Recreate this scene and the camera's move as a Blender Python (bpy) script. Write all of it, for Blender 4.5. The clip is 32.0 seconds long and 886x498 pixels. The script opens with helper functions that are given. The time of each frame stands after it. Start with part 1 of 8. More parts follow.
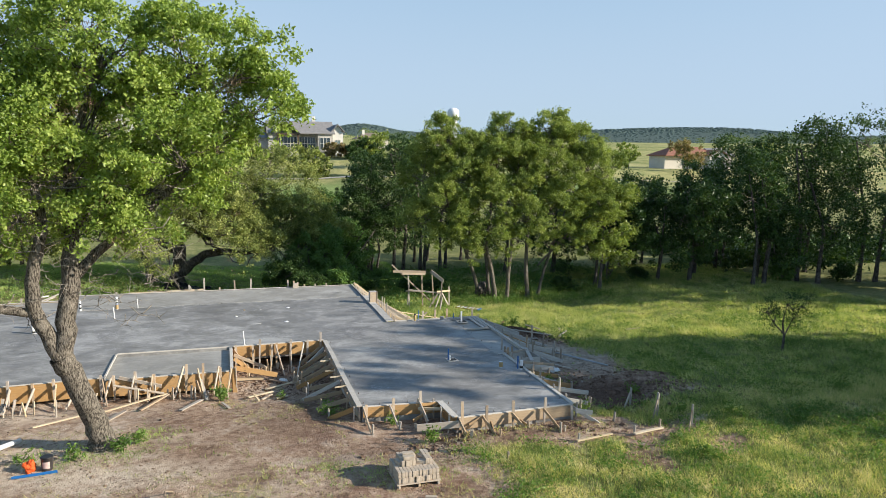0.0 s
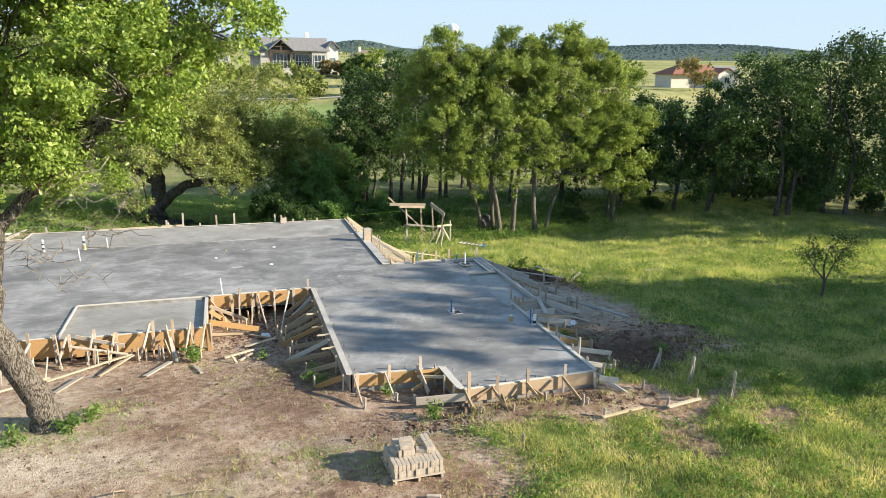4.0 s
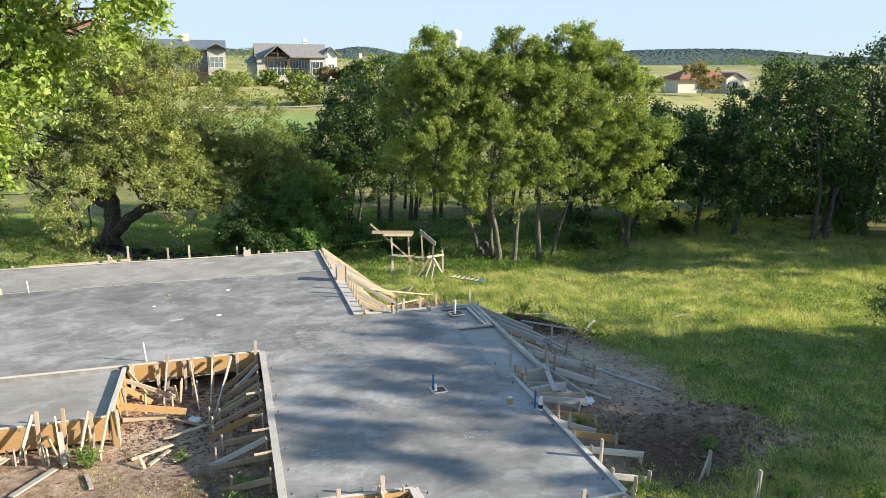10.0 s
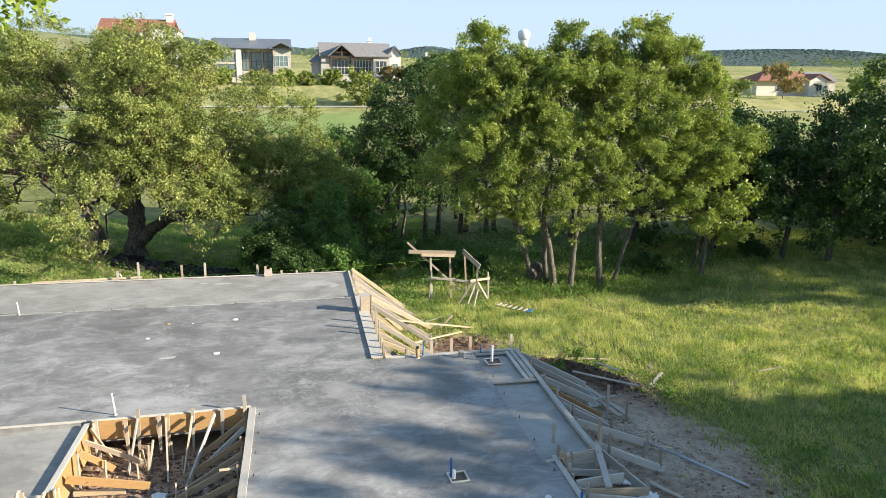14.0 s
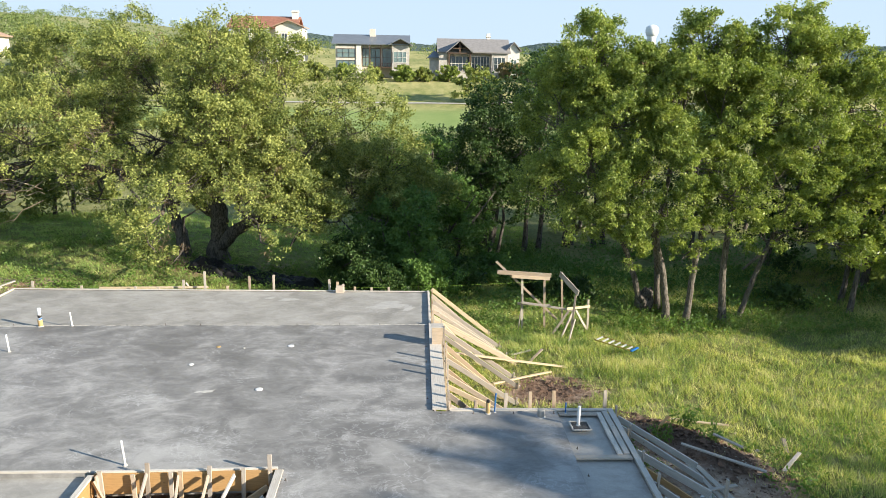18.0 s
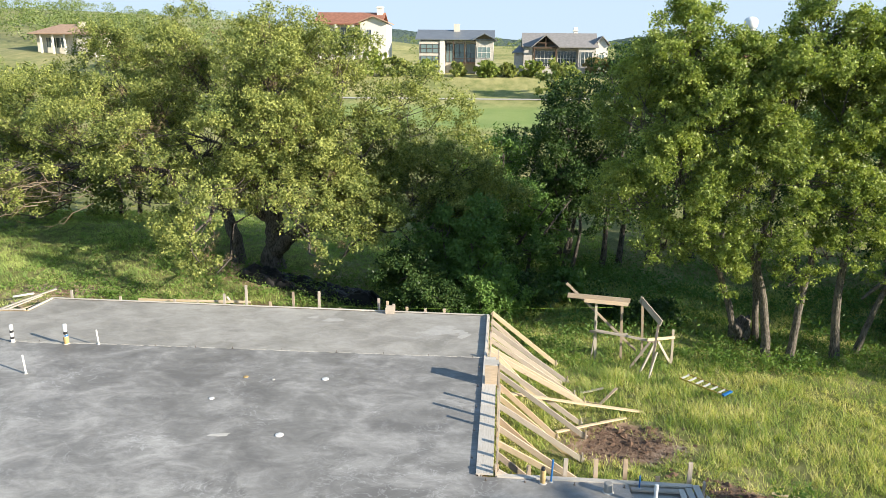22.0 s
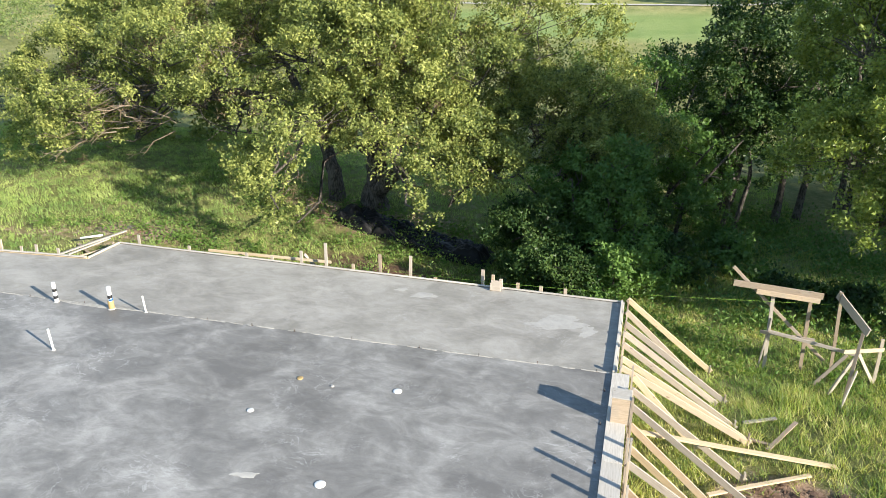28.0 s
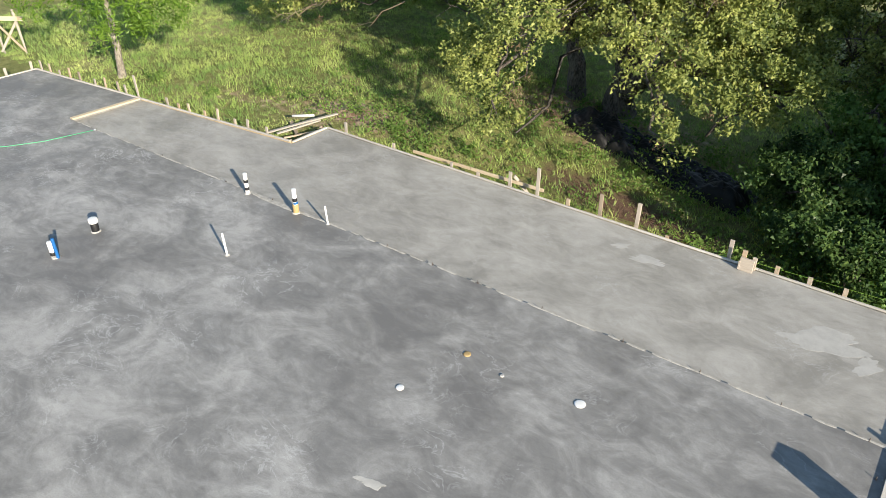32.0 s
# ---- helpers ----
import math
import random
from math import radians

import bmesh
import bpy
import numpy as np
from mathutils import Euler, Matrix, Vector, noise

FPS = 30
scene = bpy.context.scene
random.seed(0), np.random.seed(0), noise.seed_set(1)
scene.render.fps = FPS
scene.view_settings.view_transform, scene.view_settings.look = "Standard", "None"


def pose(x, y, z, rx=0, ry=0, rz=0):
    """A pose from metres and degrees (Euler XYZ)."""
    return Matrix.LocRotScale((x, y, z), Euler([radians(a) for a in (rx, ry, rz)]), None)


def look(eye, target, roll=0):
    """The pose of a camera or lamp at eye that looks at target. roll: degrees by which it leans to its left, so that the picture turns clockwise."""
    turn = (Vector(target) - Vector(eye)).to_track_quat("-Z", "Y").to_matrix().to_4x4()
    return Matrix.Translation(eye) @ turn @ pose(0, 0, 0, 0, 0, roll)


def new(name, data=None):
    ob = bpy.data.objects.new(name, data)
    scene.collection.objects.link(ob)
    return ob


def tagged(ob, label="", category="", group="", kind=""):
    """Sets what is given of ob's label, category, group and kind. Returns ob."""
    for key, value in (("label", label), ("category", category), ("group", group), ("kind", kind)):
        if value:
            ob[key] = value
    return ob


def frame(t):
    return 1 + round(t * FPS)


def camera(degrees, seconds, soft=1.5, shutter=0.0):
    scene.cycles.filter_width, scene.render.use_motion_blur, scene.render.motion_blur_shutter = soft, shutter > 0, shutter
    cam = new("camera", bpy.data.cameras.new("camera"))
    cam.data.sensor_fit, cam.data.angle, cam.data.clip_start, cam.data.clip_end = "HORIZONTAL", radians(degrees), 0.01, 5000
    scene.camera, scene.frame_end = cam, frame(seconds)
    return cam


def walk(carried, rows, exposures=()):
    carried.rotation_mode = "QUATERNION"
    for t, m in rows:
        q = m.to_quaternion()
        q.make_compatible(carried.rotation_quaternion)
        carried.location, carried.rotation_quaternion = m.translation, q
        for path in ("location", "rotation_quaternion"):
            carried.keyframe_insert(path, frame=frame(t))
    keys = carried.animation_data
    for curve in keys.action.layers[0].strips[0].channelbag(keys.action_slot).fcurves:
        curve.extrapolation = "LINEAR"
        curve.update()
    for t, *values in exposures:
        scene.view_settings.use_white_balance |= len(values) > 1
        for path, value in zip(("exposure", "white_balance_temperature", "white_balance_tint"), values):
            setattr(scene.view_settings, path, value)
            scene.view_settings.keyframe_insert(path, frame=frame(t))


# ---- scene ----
cam = camera(63.1, 32.0, soft=0.25)
PATH = [
    (0, (-3.953, -30.238, 8.043), (-3.379, -28.341, 7.775), 0.7),
    (0.5, (-3.833, -29.861, 8.022), (-3.264, -27.98, 7.651), 0.6),
    (1, (-3.72, -29.425, 8.074), (-3.157, -27.568, 7.594), 0.6),
    (1.5, (-3.588, -28.967, 8.083), (-3.025, -27.11, 7.6), 0.6),
    (2, (-3.477, -28.491, 8.112), (-2.912, -26.634, 7.628), 0.7),
    (2.5, (-3.351, -28.013, 8.11), (-2.785, -26.156, 7.627), 0.7),
    (3, (-3.21, -27.532, 8.099), (-2.646, -25.675, 7.617), 0.7),
    (3.5, (-3.114, -27.11, 8.136), (-2.548, -25.254, 7.652), 0.7),
    (5.5, (-2.694, -25.536, 8.138), (-2.125, -23.679, 7.659), 0.7),
    (6, (-2.579, -25.093, 8.166), (-2.008, -23.237, 7.687), 0.6),
    (6.5, (-2.399, -24.609, 8.155), (-1.827, -22.753, 7.679), 0.6),
    (7, (-2.224, -24.169, 8.171), (-1.65, -22.313, 7.696), 0.7),
    (7.5, (-1.993, -23.727, 8.178), (-1.419, -21.871, 7.705), 0.7),
    (8, (-1.745, -23.274, 8.178), (-1.17, -21.418, 7.707), 0.7),
    (8.5, (-1.504, -22.813, 8.177), (-0.927, -20.956, 7.706), 0.7),
    (9, (-1.234, -22.361, 8.182), (-0.657, -20.504, 7.714), 0.5),
    (9.5, (-1.0, -21.908, 8.2), (-0.432, -20.049, 7.731), 0.6),
    (10, (-0.713, -21.444, 8.2), (-0.156, -19.581, 7.732), 0.4),
    (10.5, (-0.492, -20.92, 8.21), (0.054, -19.053, 7.742), 0.5),
    (11, (-0.22, -20.482, 8.268), (0.295, -18.607, 7.798), 0.6),
    (11.5, (0.025, -19.98, 8.243), (0.521, -18.1, 7.774), 0.6),
    (12, (0.304, -19.501, 8.227), (0.785, -17.617, 7.76), 0.6),
    (12.5, (0.567, -19.043, 8.223), (1.034, -17.155, 7.756), 0.5),
    (13, (0.79, -18.533, 8.214), (1.24, -16.641, 7.746), 0.6),
    (13.5, (1.027, -18.038, 8.219), (1.449, -16.14, 7.751), 0.6),
    (14, (1.248, -17.539, 8.233), (1.635, -15.634, 7.763), 0.7),
    (14.5, (1.473, -17.063, 8.233), (1.821, -15.151, 7.762), 0.7),
    (16.5, (2.272, -15.28, 8.24), (2.445, -13.345, 7.764), 1.0),
    (17, (2.464, -14.814, 8.247), (2.602, -12.877, 7.769), 1.0),
    (17.5, (2.603, -14.364, 8.233), (2.711, -12.425, 7.754), 1.0),
    (18, (2.756, -13.93, 8.249), (2.83, -11.991, 7.766), 1.0),
    (18.5, (2.864, -13.526, 8.265), (2.906, -11.586, 7.779), 1.1),
    (19, (2.974, -13.115, 8.262), (2.979, -11.175, 7.776), 1.0),
    (19.5, (3.086, -12.703, 8.272), (3.056, -10.764, 7.783), 1.0),
    (20, (3.201, -12.298, 8.277), (3.143, -10.361, 7.785), 0.9),
    (20.5, (3.269, -11.855, 8.258), (3.19, -9.919, 7.764), 0.9),
    (21, (3.346, -11.437, 8.255), (3.245, -9.502, 7.759), 0.8),
    (21.5, (3.456, -11.121, 8.252), (3.328, -9.188, 7.756), 0.6),
    (22, (3.515, -10.823, 8.27), (3.361, -8.892, 7.772), 0.7),
    (22.5, (3.497, -10.274, 8.21), (3.322, -8.345, 7.713), 0.8),
    (23, (3.439, -9.885, 8.168), (3.243, -7.957, 7.674), 1.0),
    (23.5, (3.464, -9.591, 8.253), (3.248, -7.665, 7.757), 0.9),
    (24, (3.446, -9.129, 8.285), (3.214, -7.206, 7.787), 0.9),
    (24.5, (3.393, -8.691, 8.317), (3.147, -6.77, 7.817), 1.1),
    (25, (3.412, -8.257, 8.332), (3.136, -6.341, 7.831), 1.0),
    (25.5, (3.341, -7.749, 8.307), (3.041, -5.844, 7.777), 0.9),
    (27.5, (3.38, -5.735, 8.194), (2.954, -3.906, 7.507), 0.2),
    (28, (3.342, -5.222, 8.2), (2.836, -3.432, 7.466), 0.1),
    (28.5, (3.262, -4.718, 8.195), (2.673, -2.972, 7.417), 0.2),
    (29, (3.103, -4.154, 8.231), (2.438, -2.46, 7.401), 0.3),
    (29.5, (3.033, -3.704, 8.24), (2.297, -2.061, 7.37), 0.3),
    (30, (2.929, -3.165, 8.228), (2.124, -1.578, 7.314), 0.1),
    (30.5, (2.797, -2.664, 8.219), (1.931, -1.132, 7.268), 0.1),
    (31, (2.66, -2.143, 8.272), (1.739, -0.673, 7.275), -0.1),
    (31.5, (2.44, -1.802, 8.369), (1.482, -0.386, 7.331), 0.2),
    (32, (2.299, -1.266, 8.374), (1.285, 0.081, 7.298), -0.2),
]
walk(cam, [(t, look(e, g, r)) for t, e, g, r in PATH], [(0, 0.89, 6250, 10), (0.7, 1.0, 6380, 10), (1.6, 1.21, 6480, 10), (3.0, 1.25, 6480, 10), (25, 1.25, 6480, 10), (28, 1.33, 6250, 10), (30, 1.18, 6300, 10), (32, 0.99, 6450, 10)])

# ---- world, sun ----
SUN_AZ, SUN_EL = radians(115.0), radians(20.3)
world = bpy.data.worlds.new("world")
scene.world = world
world.use_nodes = True
wn = world.node_tree.nodes
sky = wn.new("ShaderNodeTexSky")
sky.sky_type, sky.sun_disc = "NISHITA", False
sky.sun_elevation, sky.sun_rotation = SUN_EL, SUN_AZ
sky.air_density, sky.dust_density, sky.ozone_density = 1.0, 0.0, 1.6
wn["Background"].inputs["Strength"].default_value = 0.147
# thin evening haze: the brightest sky is held back, c / (1 + (c / k)^3)^(1/3) in each colour
wl = world.node_tree.links


def step_node(op, a, b):
    k = wn.new("ShaderNodeMath")
    k.operation = op
    for sock, v in zip(k.inputs, (a, b)):
        if isinstance(v, float):
            sock.default_value = v
        else:
            wl.new(v, sock)
    return k.outputs[0]


parts_of, joined = wn.new("ShaderNodeSeparateColor"), wn.new("ShaderNodeCombineColor")
wl.new(sky.outputs[0], parts_of.inputs[0])
for ch, k in enumerate((1.95, 2.48, 3.1)):
    c = parts_of.outputs[ch]
    cube = step_node("POWER", step_node("MULTIPLY", c, 1.0 / k), 3.0)
    wl.new(step_node("DIVIDE", c, step_node("POWER", step_node("ADD", cube, 1.0), 1.0 / 3.0)), joined.inputs[ch])
wl.new(joined.outputs[0], wn["Background"].inputs[0])
sun = new("sun", bpy.data.lights.new("sun", "SUN"))
sun.data.energy, sun.data.angle, sun.data.color = 4.7, radians(0.6), (1.0, 0.895, 0.735)
SUNDIR = Vector((math.sin(SUN_AZ) * math.cos(SUN_EL), math.cos(SUN_AZ) * math.cos(SUN_EL), math.sin(SUN_EL)))
sun.matrix_world = look(SUNDIR * 60, (0, 0, 0))


# ---- materials ----
def material(name, rough=0.8, spec=0.3):
    m = bpy.data.materials.new(name)
    m.use_nodes = True
    b = m.node_tree.nodes["Principled BSDF"]
    b.inputs["Roughness"].default_value = rough
    b.inputs["Specular IOR Level"].default_value = spec
    return m, m.node_tree.nodes, m.node_tree.links, b


def rgba(c):
    return (c[0], c[1], c[2], 1.0)


def ramp(n, stops):
    r = n.new("ShaderNodeValToRGB")
    e = r.color_ramp.elements
    while len(e) < len(stops):
        e.new(0.5)
    for el, (p, c) in zip(e, stops):
        el.position, el.color = p, rgba(c)
    return r


def noise_tex(n, l, co, scale, detail=4, rough=0.55, stretch=None, dist=0.0):
    t = n.new("ShaderNodeTexNoise")
    t.inputs["Scale"].default_value, t.inputs["Detail"].default_value = scale, detail
    t.inputs["Roughness"].default_value, t.inputs["Distortion"].default_value = rough, dist
    if stretch:
        mp = n.new("ShaderNodeMapping")
        mp.inputs["Scale"].default_value = stretch[0]
        mp.inputs["Rotation"].default_value = [radians(a) for a in stretch[1]]
        l.new(co, mp.inputs[0])
        co = mp.outputs[0]
    l.new(co, t.inputs["Vector"])
    return t.outputs["Fac"]


def mix(n, l, fac, a, b, mode="MIX"):
    m = n.new("ShaderNodeMix")
    m.data_type, m.blend_type = "RGBA", mode
    for sock, v in ((m.inputs[0], fac), (m.inputs[6], a), (m.inputs[7], b)):
        if isinstance(v, (int, float)):
            sock.default_value = v
        elif isinstance(v, tuple):
            sock.default_value = rgba(v)
        else:
            l.new(v, sock)
    return m.outputs[2]


def level(n, l, v, lo, hi, a=0.0, b=1.0):
    r = n.new("ShaderNodeMapRange")
    for i, k in enumerate((lo, hi, a, b)):
        r.inputs[i + 1].default_value = k
    l.new(v, r.inputs[0])
    return r.outputs[0]


def bump(n, l, b, h, strength=0.4, dist=0.02):
    k = n.new("ShaderNodeBump")
    k.inputs["Strength"].default_value, k.inputs["Distance"].default_value = strength, dist
    l.new(h, k.inputs["Height"])
    l.new(k.outputs[0], b.inputs["Normal"])


def coords(n, kind="Object"):
    return n.new("ShaderNodeTexCoord").outputs[kind]


def concrete(name, dark, mid, pale, lime_amount=0.5, damp=()):
    """Trowelled concrete: cloudy tones, streaks along the trowel's way, pale lime blooms and fine pores."""
    m, n, l, b = material(name, 0.6, 0.3)
    co = coords(n)
    big = noise_tex(n, l, co, 0.24, 3, 0.5, None, 0.6)
    swirl = noise_tex(n, l, co, 0.8, 9, 0.66, ((0.9, 1.15, 1), (0, 0, -18)), 0.8)
    streak = noise_tex(n, l, co, 2.2, 8, 0.7, ((0.75, 1.3, 1), (0, 0, 24)), 1.4)
    fine = noise_tex(n, l, co, 42, 3, 0.7)
    tone = mix(n, l, 0.24, mix(n, l, 0.62, big, swirl), streak)
    base = ramp(n, ((0.415, dark), (0.50, mid), (0.60, pale)))
    l.new(tone, base.inputs[0])
    veins = noise_tex(n, l, co, 1.0, 6, 0.66, ((0.7, 1.5, 1), (0, 0, 20)), 0.5)
    where = noise_tex(n, l, co, 0.22, 2, 0.5)
    both = n.new("ShaderNodeMath")
    both.operation = "MULTIPLY"
    l.new(level(n, l, veins, 0.54, 0.76, 0.0, 0.75), both.inputs[0])
    l.new(level(n, l, where, 0.42, 0.60, 0.05, 0.8 * min(1.0, lime_amount)), both.inputs[1])
    c = mix(n, l, both.outputs[0], base.outputs[0], tuple(min(0.6, 1.35 * k) for k in pale))
    # thin whitish efflorescence lines and specks
    line = noise_tex(n, l, co, 1.7, 5, 0.62, ((1, 1.25, 1), (0, 0, 35)), 0.7)
    dist_ = n.new("ShaderNodeMath")
    dist_.operation = "SUBTRACT"
    l.new(line, dist_.inputs[0])
    dist_.inputs[1].default_value = 0.5
    off_ = n.new("ShaderNodeMath")
    off_.operation = "ABSOLUTE"
    l.new(dist_.outputs[0], off_.inputs[0])
    zone = noise_tex(n, l, co, 0.55, 3, 0.6)
    amount = n.new("ShaderNodeMath")
    amount.operation = "MULTIPLY"
    l.new(level(n, l, off_.outputs[0], 0.0, 0.018, 0.4, 0.0), amount.inputs[0])
    where_lines = level(n, l, zone, 0.52, 0.64, 0.0, lime_amount)
    for px, py, r in damp:
        # a patch that dried last, with a crust of lime round it
        off = n.new("ShaderNodeVectorMath")
        off.operation = "DISTANCE"
        l.new(co, off.inputs[0])
        off.inputs[1].default_value = (px, py, 0)
        ragged = n.new("ShaderNodeMath")
        ragged.operation = "MULTIPLY_ADD"
        l.new(swirl, ragged.inputs[0])
        ragged.inputs[1].default_value = 2.4 * r
        l.new(off.outputs["Value"], ragged.inputs[2])
        near = level(n, l, ragged.outputs[0], 1.5 * r, 2.4 * r, 1.0, 0.0)
        where_lines = mix(n, l, near, where_lines, (1, 1, 1))
        c = mix(n, l, level(n, l, swirl, 0.47, 0.58, 0.0, 0.4), c, mix(n, l, near, c, tuple(min(0.6, 1.15 * k) for k in pale)))
    l.new(where_lines, amount.inputs[1])
    c = mix(n, l, amount.outputs[0], c, tuple(min(0.6, 1.6 * k) for k in pale))
    c = mix(n, l, level(n, l, fine, 0.40, 0.72, 0.0, 0.26), c, tuple(0.75 * k for k in dark))
    l.new(c, b.inputs["Base Color"])
    l.new(level(n, l, swirl, 0.35, 0.65, 0.48, 0.8), b.inputs["Roughness"])
    bump(n, l, b, mix(n, l, 0.5, fine, streak), 0.25, 0.008)
    return m


def wood(name, stops, stain=(0.32, 0.31, 0.29), stain_amount=0.35):
    """Sawn lumber: the grain runs along the object's x axis, the tint changes from piece to piece."""
    m, n, l, b = material(name, 0.75, 0.2)
    co = coords(n)
    info = n.new("ShaderNodeObjectInfo").outputs["Random"]
    tint = ramp(n, stops)
    l.new(info, tint.inputs[0])
    shift = n.new("ShaderNodeVectorMath")
    shift.operation = "ADD"
    l.new(co, shift.inputs[0])
    l.new(info, shift.inputs[1])
    grain = noise_tex(n, l, shift.outputs[0], 9, 5, 0.6, ((0.5, 7, 7), (0, 0, 0)), 0.4)
    c = mix(n, l, level(n, l, grain, 0.35, 0.68, 0.0, 0.55), tint.outputs[0], mix(n, l, 0.55, tint.outputs[0], (0.10, 0.06, 0.03)))
    blot = noise_tex(n, l, shift.outputs[0], 2.2, 4, 0.6)
    c = mix(n, l, level(n, l, blot, 0.5, 0.72, 0.0, stain_amount), c, stain)
    knots = noise_tex(n, l, shift.outputs[0], 6, 1, 0.4, ((1, 2, 2), (0, 0, 0)))
    c = mix(n, l, level(n, l, knots, 0.74, 0.80, 0.0, 0.6), c, (0.10, 0.055, 0.03))
    l.new(c, b.inputs["Base Color"])
    bump(n, l, b, grain, 0.25, 0.0018)
    return m


def leaves(name, stops, trans=0.35, gloss=0.3, vary=0.5):
    m, n, l, b = material(name, 0.36, gloss)
    geo = n.new("ShaderNodeNewGeometry")
    tint = ramp(n, stops)
    patch = noise_tex(n, l, geo.outputs["Position"], 0.8, 3, 0.6)
    f = n.new("ShaderNodeMath")
    f.operation = "MULTIPLY_ADD"
    l.new(geo.outputs["Random Per Island"], f.inputs[0])
    f.inputs[1].default_value = vary
    l.new(level(n, l, patch, 0.36, 0.64, -0.12, 0.5), f.inputs[2])
    l.new(f.outputs[0], tint.inputs[0])
    l.new(tint.outputs[0], b.inputs["Base Color"])
    tr = n.new("ShaderNodeBsdfTranslucent")
    l.new(mix(n, l, 1.0, tint.outputs[0], (1.35, 1.42, 0.6), "MULTIPLY"), tr.inputs[0])
    mx = n.new("ShaderNodeMixShader")
    mx.inputs[0].default_value = trans
    l.new(b.outputs[0], mx.inputs[1])
    l.new(tr.outputs[0], mx.inputs[2])
    l.new(mx.outputs[0], n["Material Output"].inputs[0])
    return m


def bark(name, dark, pale, scale=9):
    m, n, l, b = material(name, 0.95, 0.1)
    co = coords(n)
    ridges = noise_tex(n, l, co, scale * 1.7, 5, 0.62, ((1.5, 1.5, 0.45), (0, 0, 0)), 0.35)
    lichen = noise_tex(n, l, co, 2.4, 4, 0.6)
    r = ramp(n, ((0.42, dark), (0.58, pale)))
    l.new(ridges, r.inputs[0])
    c = mix(n, l, level(n, l, lichen, 0.52, 0.68, 0.0, 0.5), r.outputs[0], tuple(min(0.5, 1.35 * k) for k in pale))
    l.new(c, b.inputs["Base Color"])
    bump(n, l, b, ridges, 1.0, 0.07)
    return m


def plain(name, c, rough=0.6, spec=0.4, var=0.25, scale=4.0, metal=0.0, relief=0.0):
    m, n, l, b = material(name, rough, spec)
    co = coords(n)
    v = noise_tex(n, l, co, scale, 5, 0.6)
    fine = noise_tex(n, l, co, scale * 9, 3, 0.6)
    col = mix(n, l, level(n, l, v, 0.3, 0.72), tuple(k * (1 - var) for k in c), tuple(min(1, k * (1 + var * 0.6)) for k in c))
    col = mix(n, l, level(n, l, fine, 0.4, 0.7, 0, 0.2), col, tuple(k * 0.65 for k in c))
    l.new(col, b.inputs["Base Color"])
    b.inputs["Metallic"].default_value = metal
    if relief:
        bump(n, l, b, fine, relief, 0.02)
    return m


M = {}
M["slab"] = concrete("concrete_floor", (0.168, 0.163, 0.156), (0.243, 0.238, 0.227), (0.395, 0.388, 0.372), 1.2, ((1.9, 1.6, 2.6), (-2.2, 0.6, 1.6), (-8.9, 3.2, 1.7), (-16.0, 6.2, 1.0)))
M["patio"] = concrete("concrete_patio", (0.255, 0.244, 0.220), (0.342, 0.328, 0.299), (0.44, 0.425, 0.392), 0.7)
M["lime"] = plain("lime_bloom", (0.50, 0.485, 0.45), 0.8, 0.2, 0.25, 3)
M["lip"] = plain("rough_cement_lip", (0.40, 0.385, 0.35), 0.85, 0.2, 0.35, 9)
M["patio_pale"] = plain("pale_cement_film", (0.43, 0.42, 0.395), 0.8, 0.2, 0.15, 5)
M["pine"] = wood("pine_lumber", ((0.0, (0.47, 0.34, 0.22)), (0.35, (0.56, 0.45, 0.33)), (0.65, (0.53, 0.46, 0.38)), (1.0, (0.42, 0.375, 0.33))))
M["fresh"] = wood("fresh_pine", ((0.0, (0.60, 0.47, 0.30)), (1.0, (0.67, 0.56, 0.40))), (0.55, 0.47, 0.36), 0.2)
M["grey_wood"] = wood("weathered_lumber", ((0.0, (0.34, 0.27, 0.20)), (0.5, (0.42, 0.38, 0.33)), (1.0, (0.50, 0.45, 0.38))))
M["ply"] = wood("form_plywood", ((0.0, (0.42, 0.25, 0.10)), (1.0, (0.50, 0.31, 0.14))), (0.36, 0.27, 0.17), 0.4)
M["brown"] = wood("brown_form_lumber", ((0.0, (0.34, 0.225, 0.12)), (0.5, (0.42, 0.30, 0.18)), (1.0, (0.46, 0.37, 0.26))), (0.40, 0.34, 0.27), 0.3)
M["cem_wood"] = wood("cement_splashed_lumber", ((0.0, (0.50, 0.47, 0.42)), (1.0, (0.68, 0.64, 0.57))), (0.50, 0.49, 0.47), 0.5)
M["bark_post"] = bark("post_oak_bark", (0.05, 0.042, 0.034), (0.25, 0.22, 0.18), 13)
M["bark_live"] = bark("live_oak_bark", (0.055, 0.048, 0.042), (0.17, 0.15, 0.13), 8)
M["bark_pale"] = bark("pecan_bark", (0.19, 0.165, 0.135), (0.37, 0.33, 0.275), 10)
M["bark_grey"] = bark("pale_grey_bark", (0.0806, 0.072, 0.058), (0.205, 0.18, 0.151), 10)
M["leaf_fore"] = leaves("post_oak_leaves", ((0.0, (0.095, 0.155, 0.028)), (0.5, (0.215, 0.295, 0.06)), (1.0, (0.375, 0.45, 0.12))), 0.38, 0.25, 0.8)
M["leaf_live"] = leaves("live_oak_leaves", ((0.0, (0.068, 0.10, 0.036)), (0.5, (0.205, 0.243, 0.07)), (1.0, (0.40, 0.42, 0.135))), 0.24, 0.12, 0.75)
M["leaf_mid"] = leaves("oak_leaves", ((0.0, (0.086, 0.130, 0.036)), (0.5, (0.196, 0.255, 0.06)), (1.0, (0.36, 0.41, 0.115))), 0.32, 0.18, 0.8)
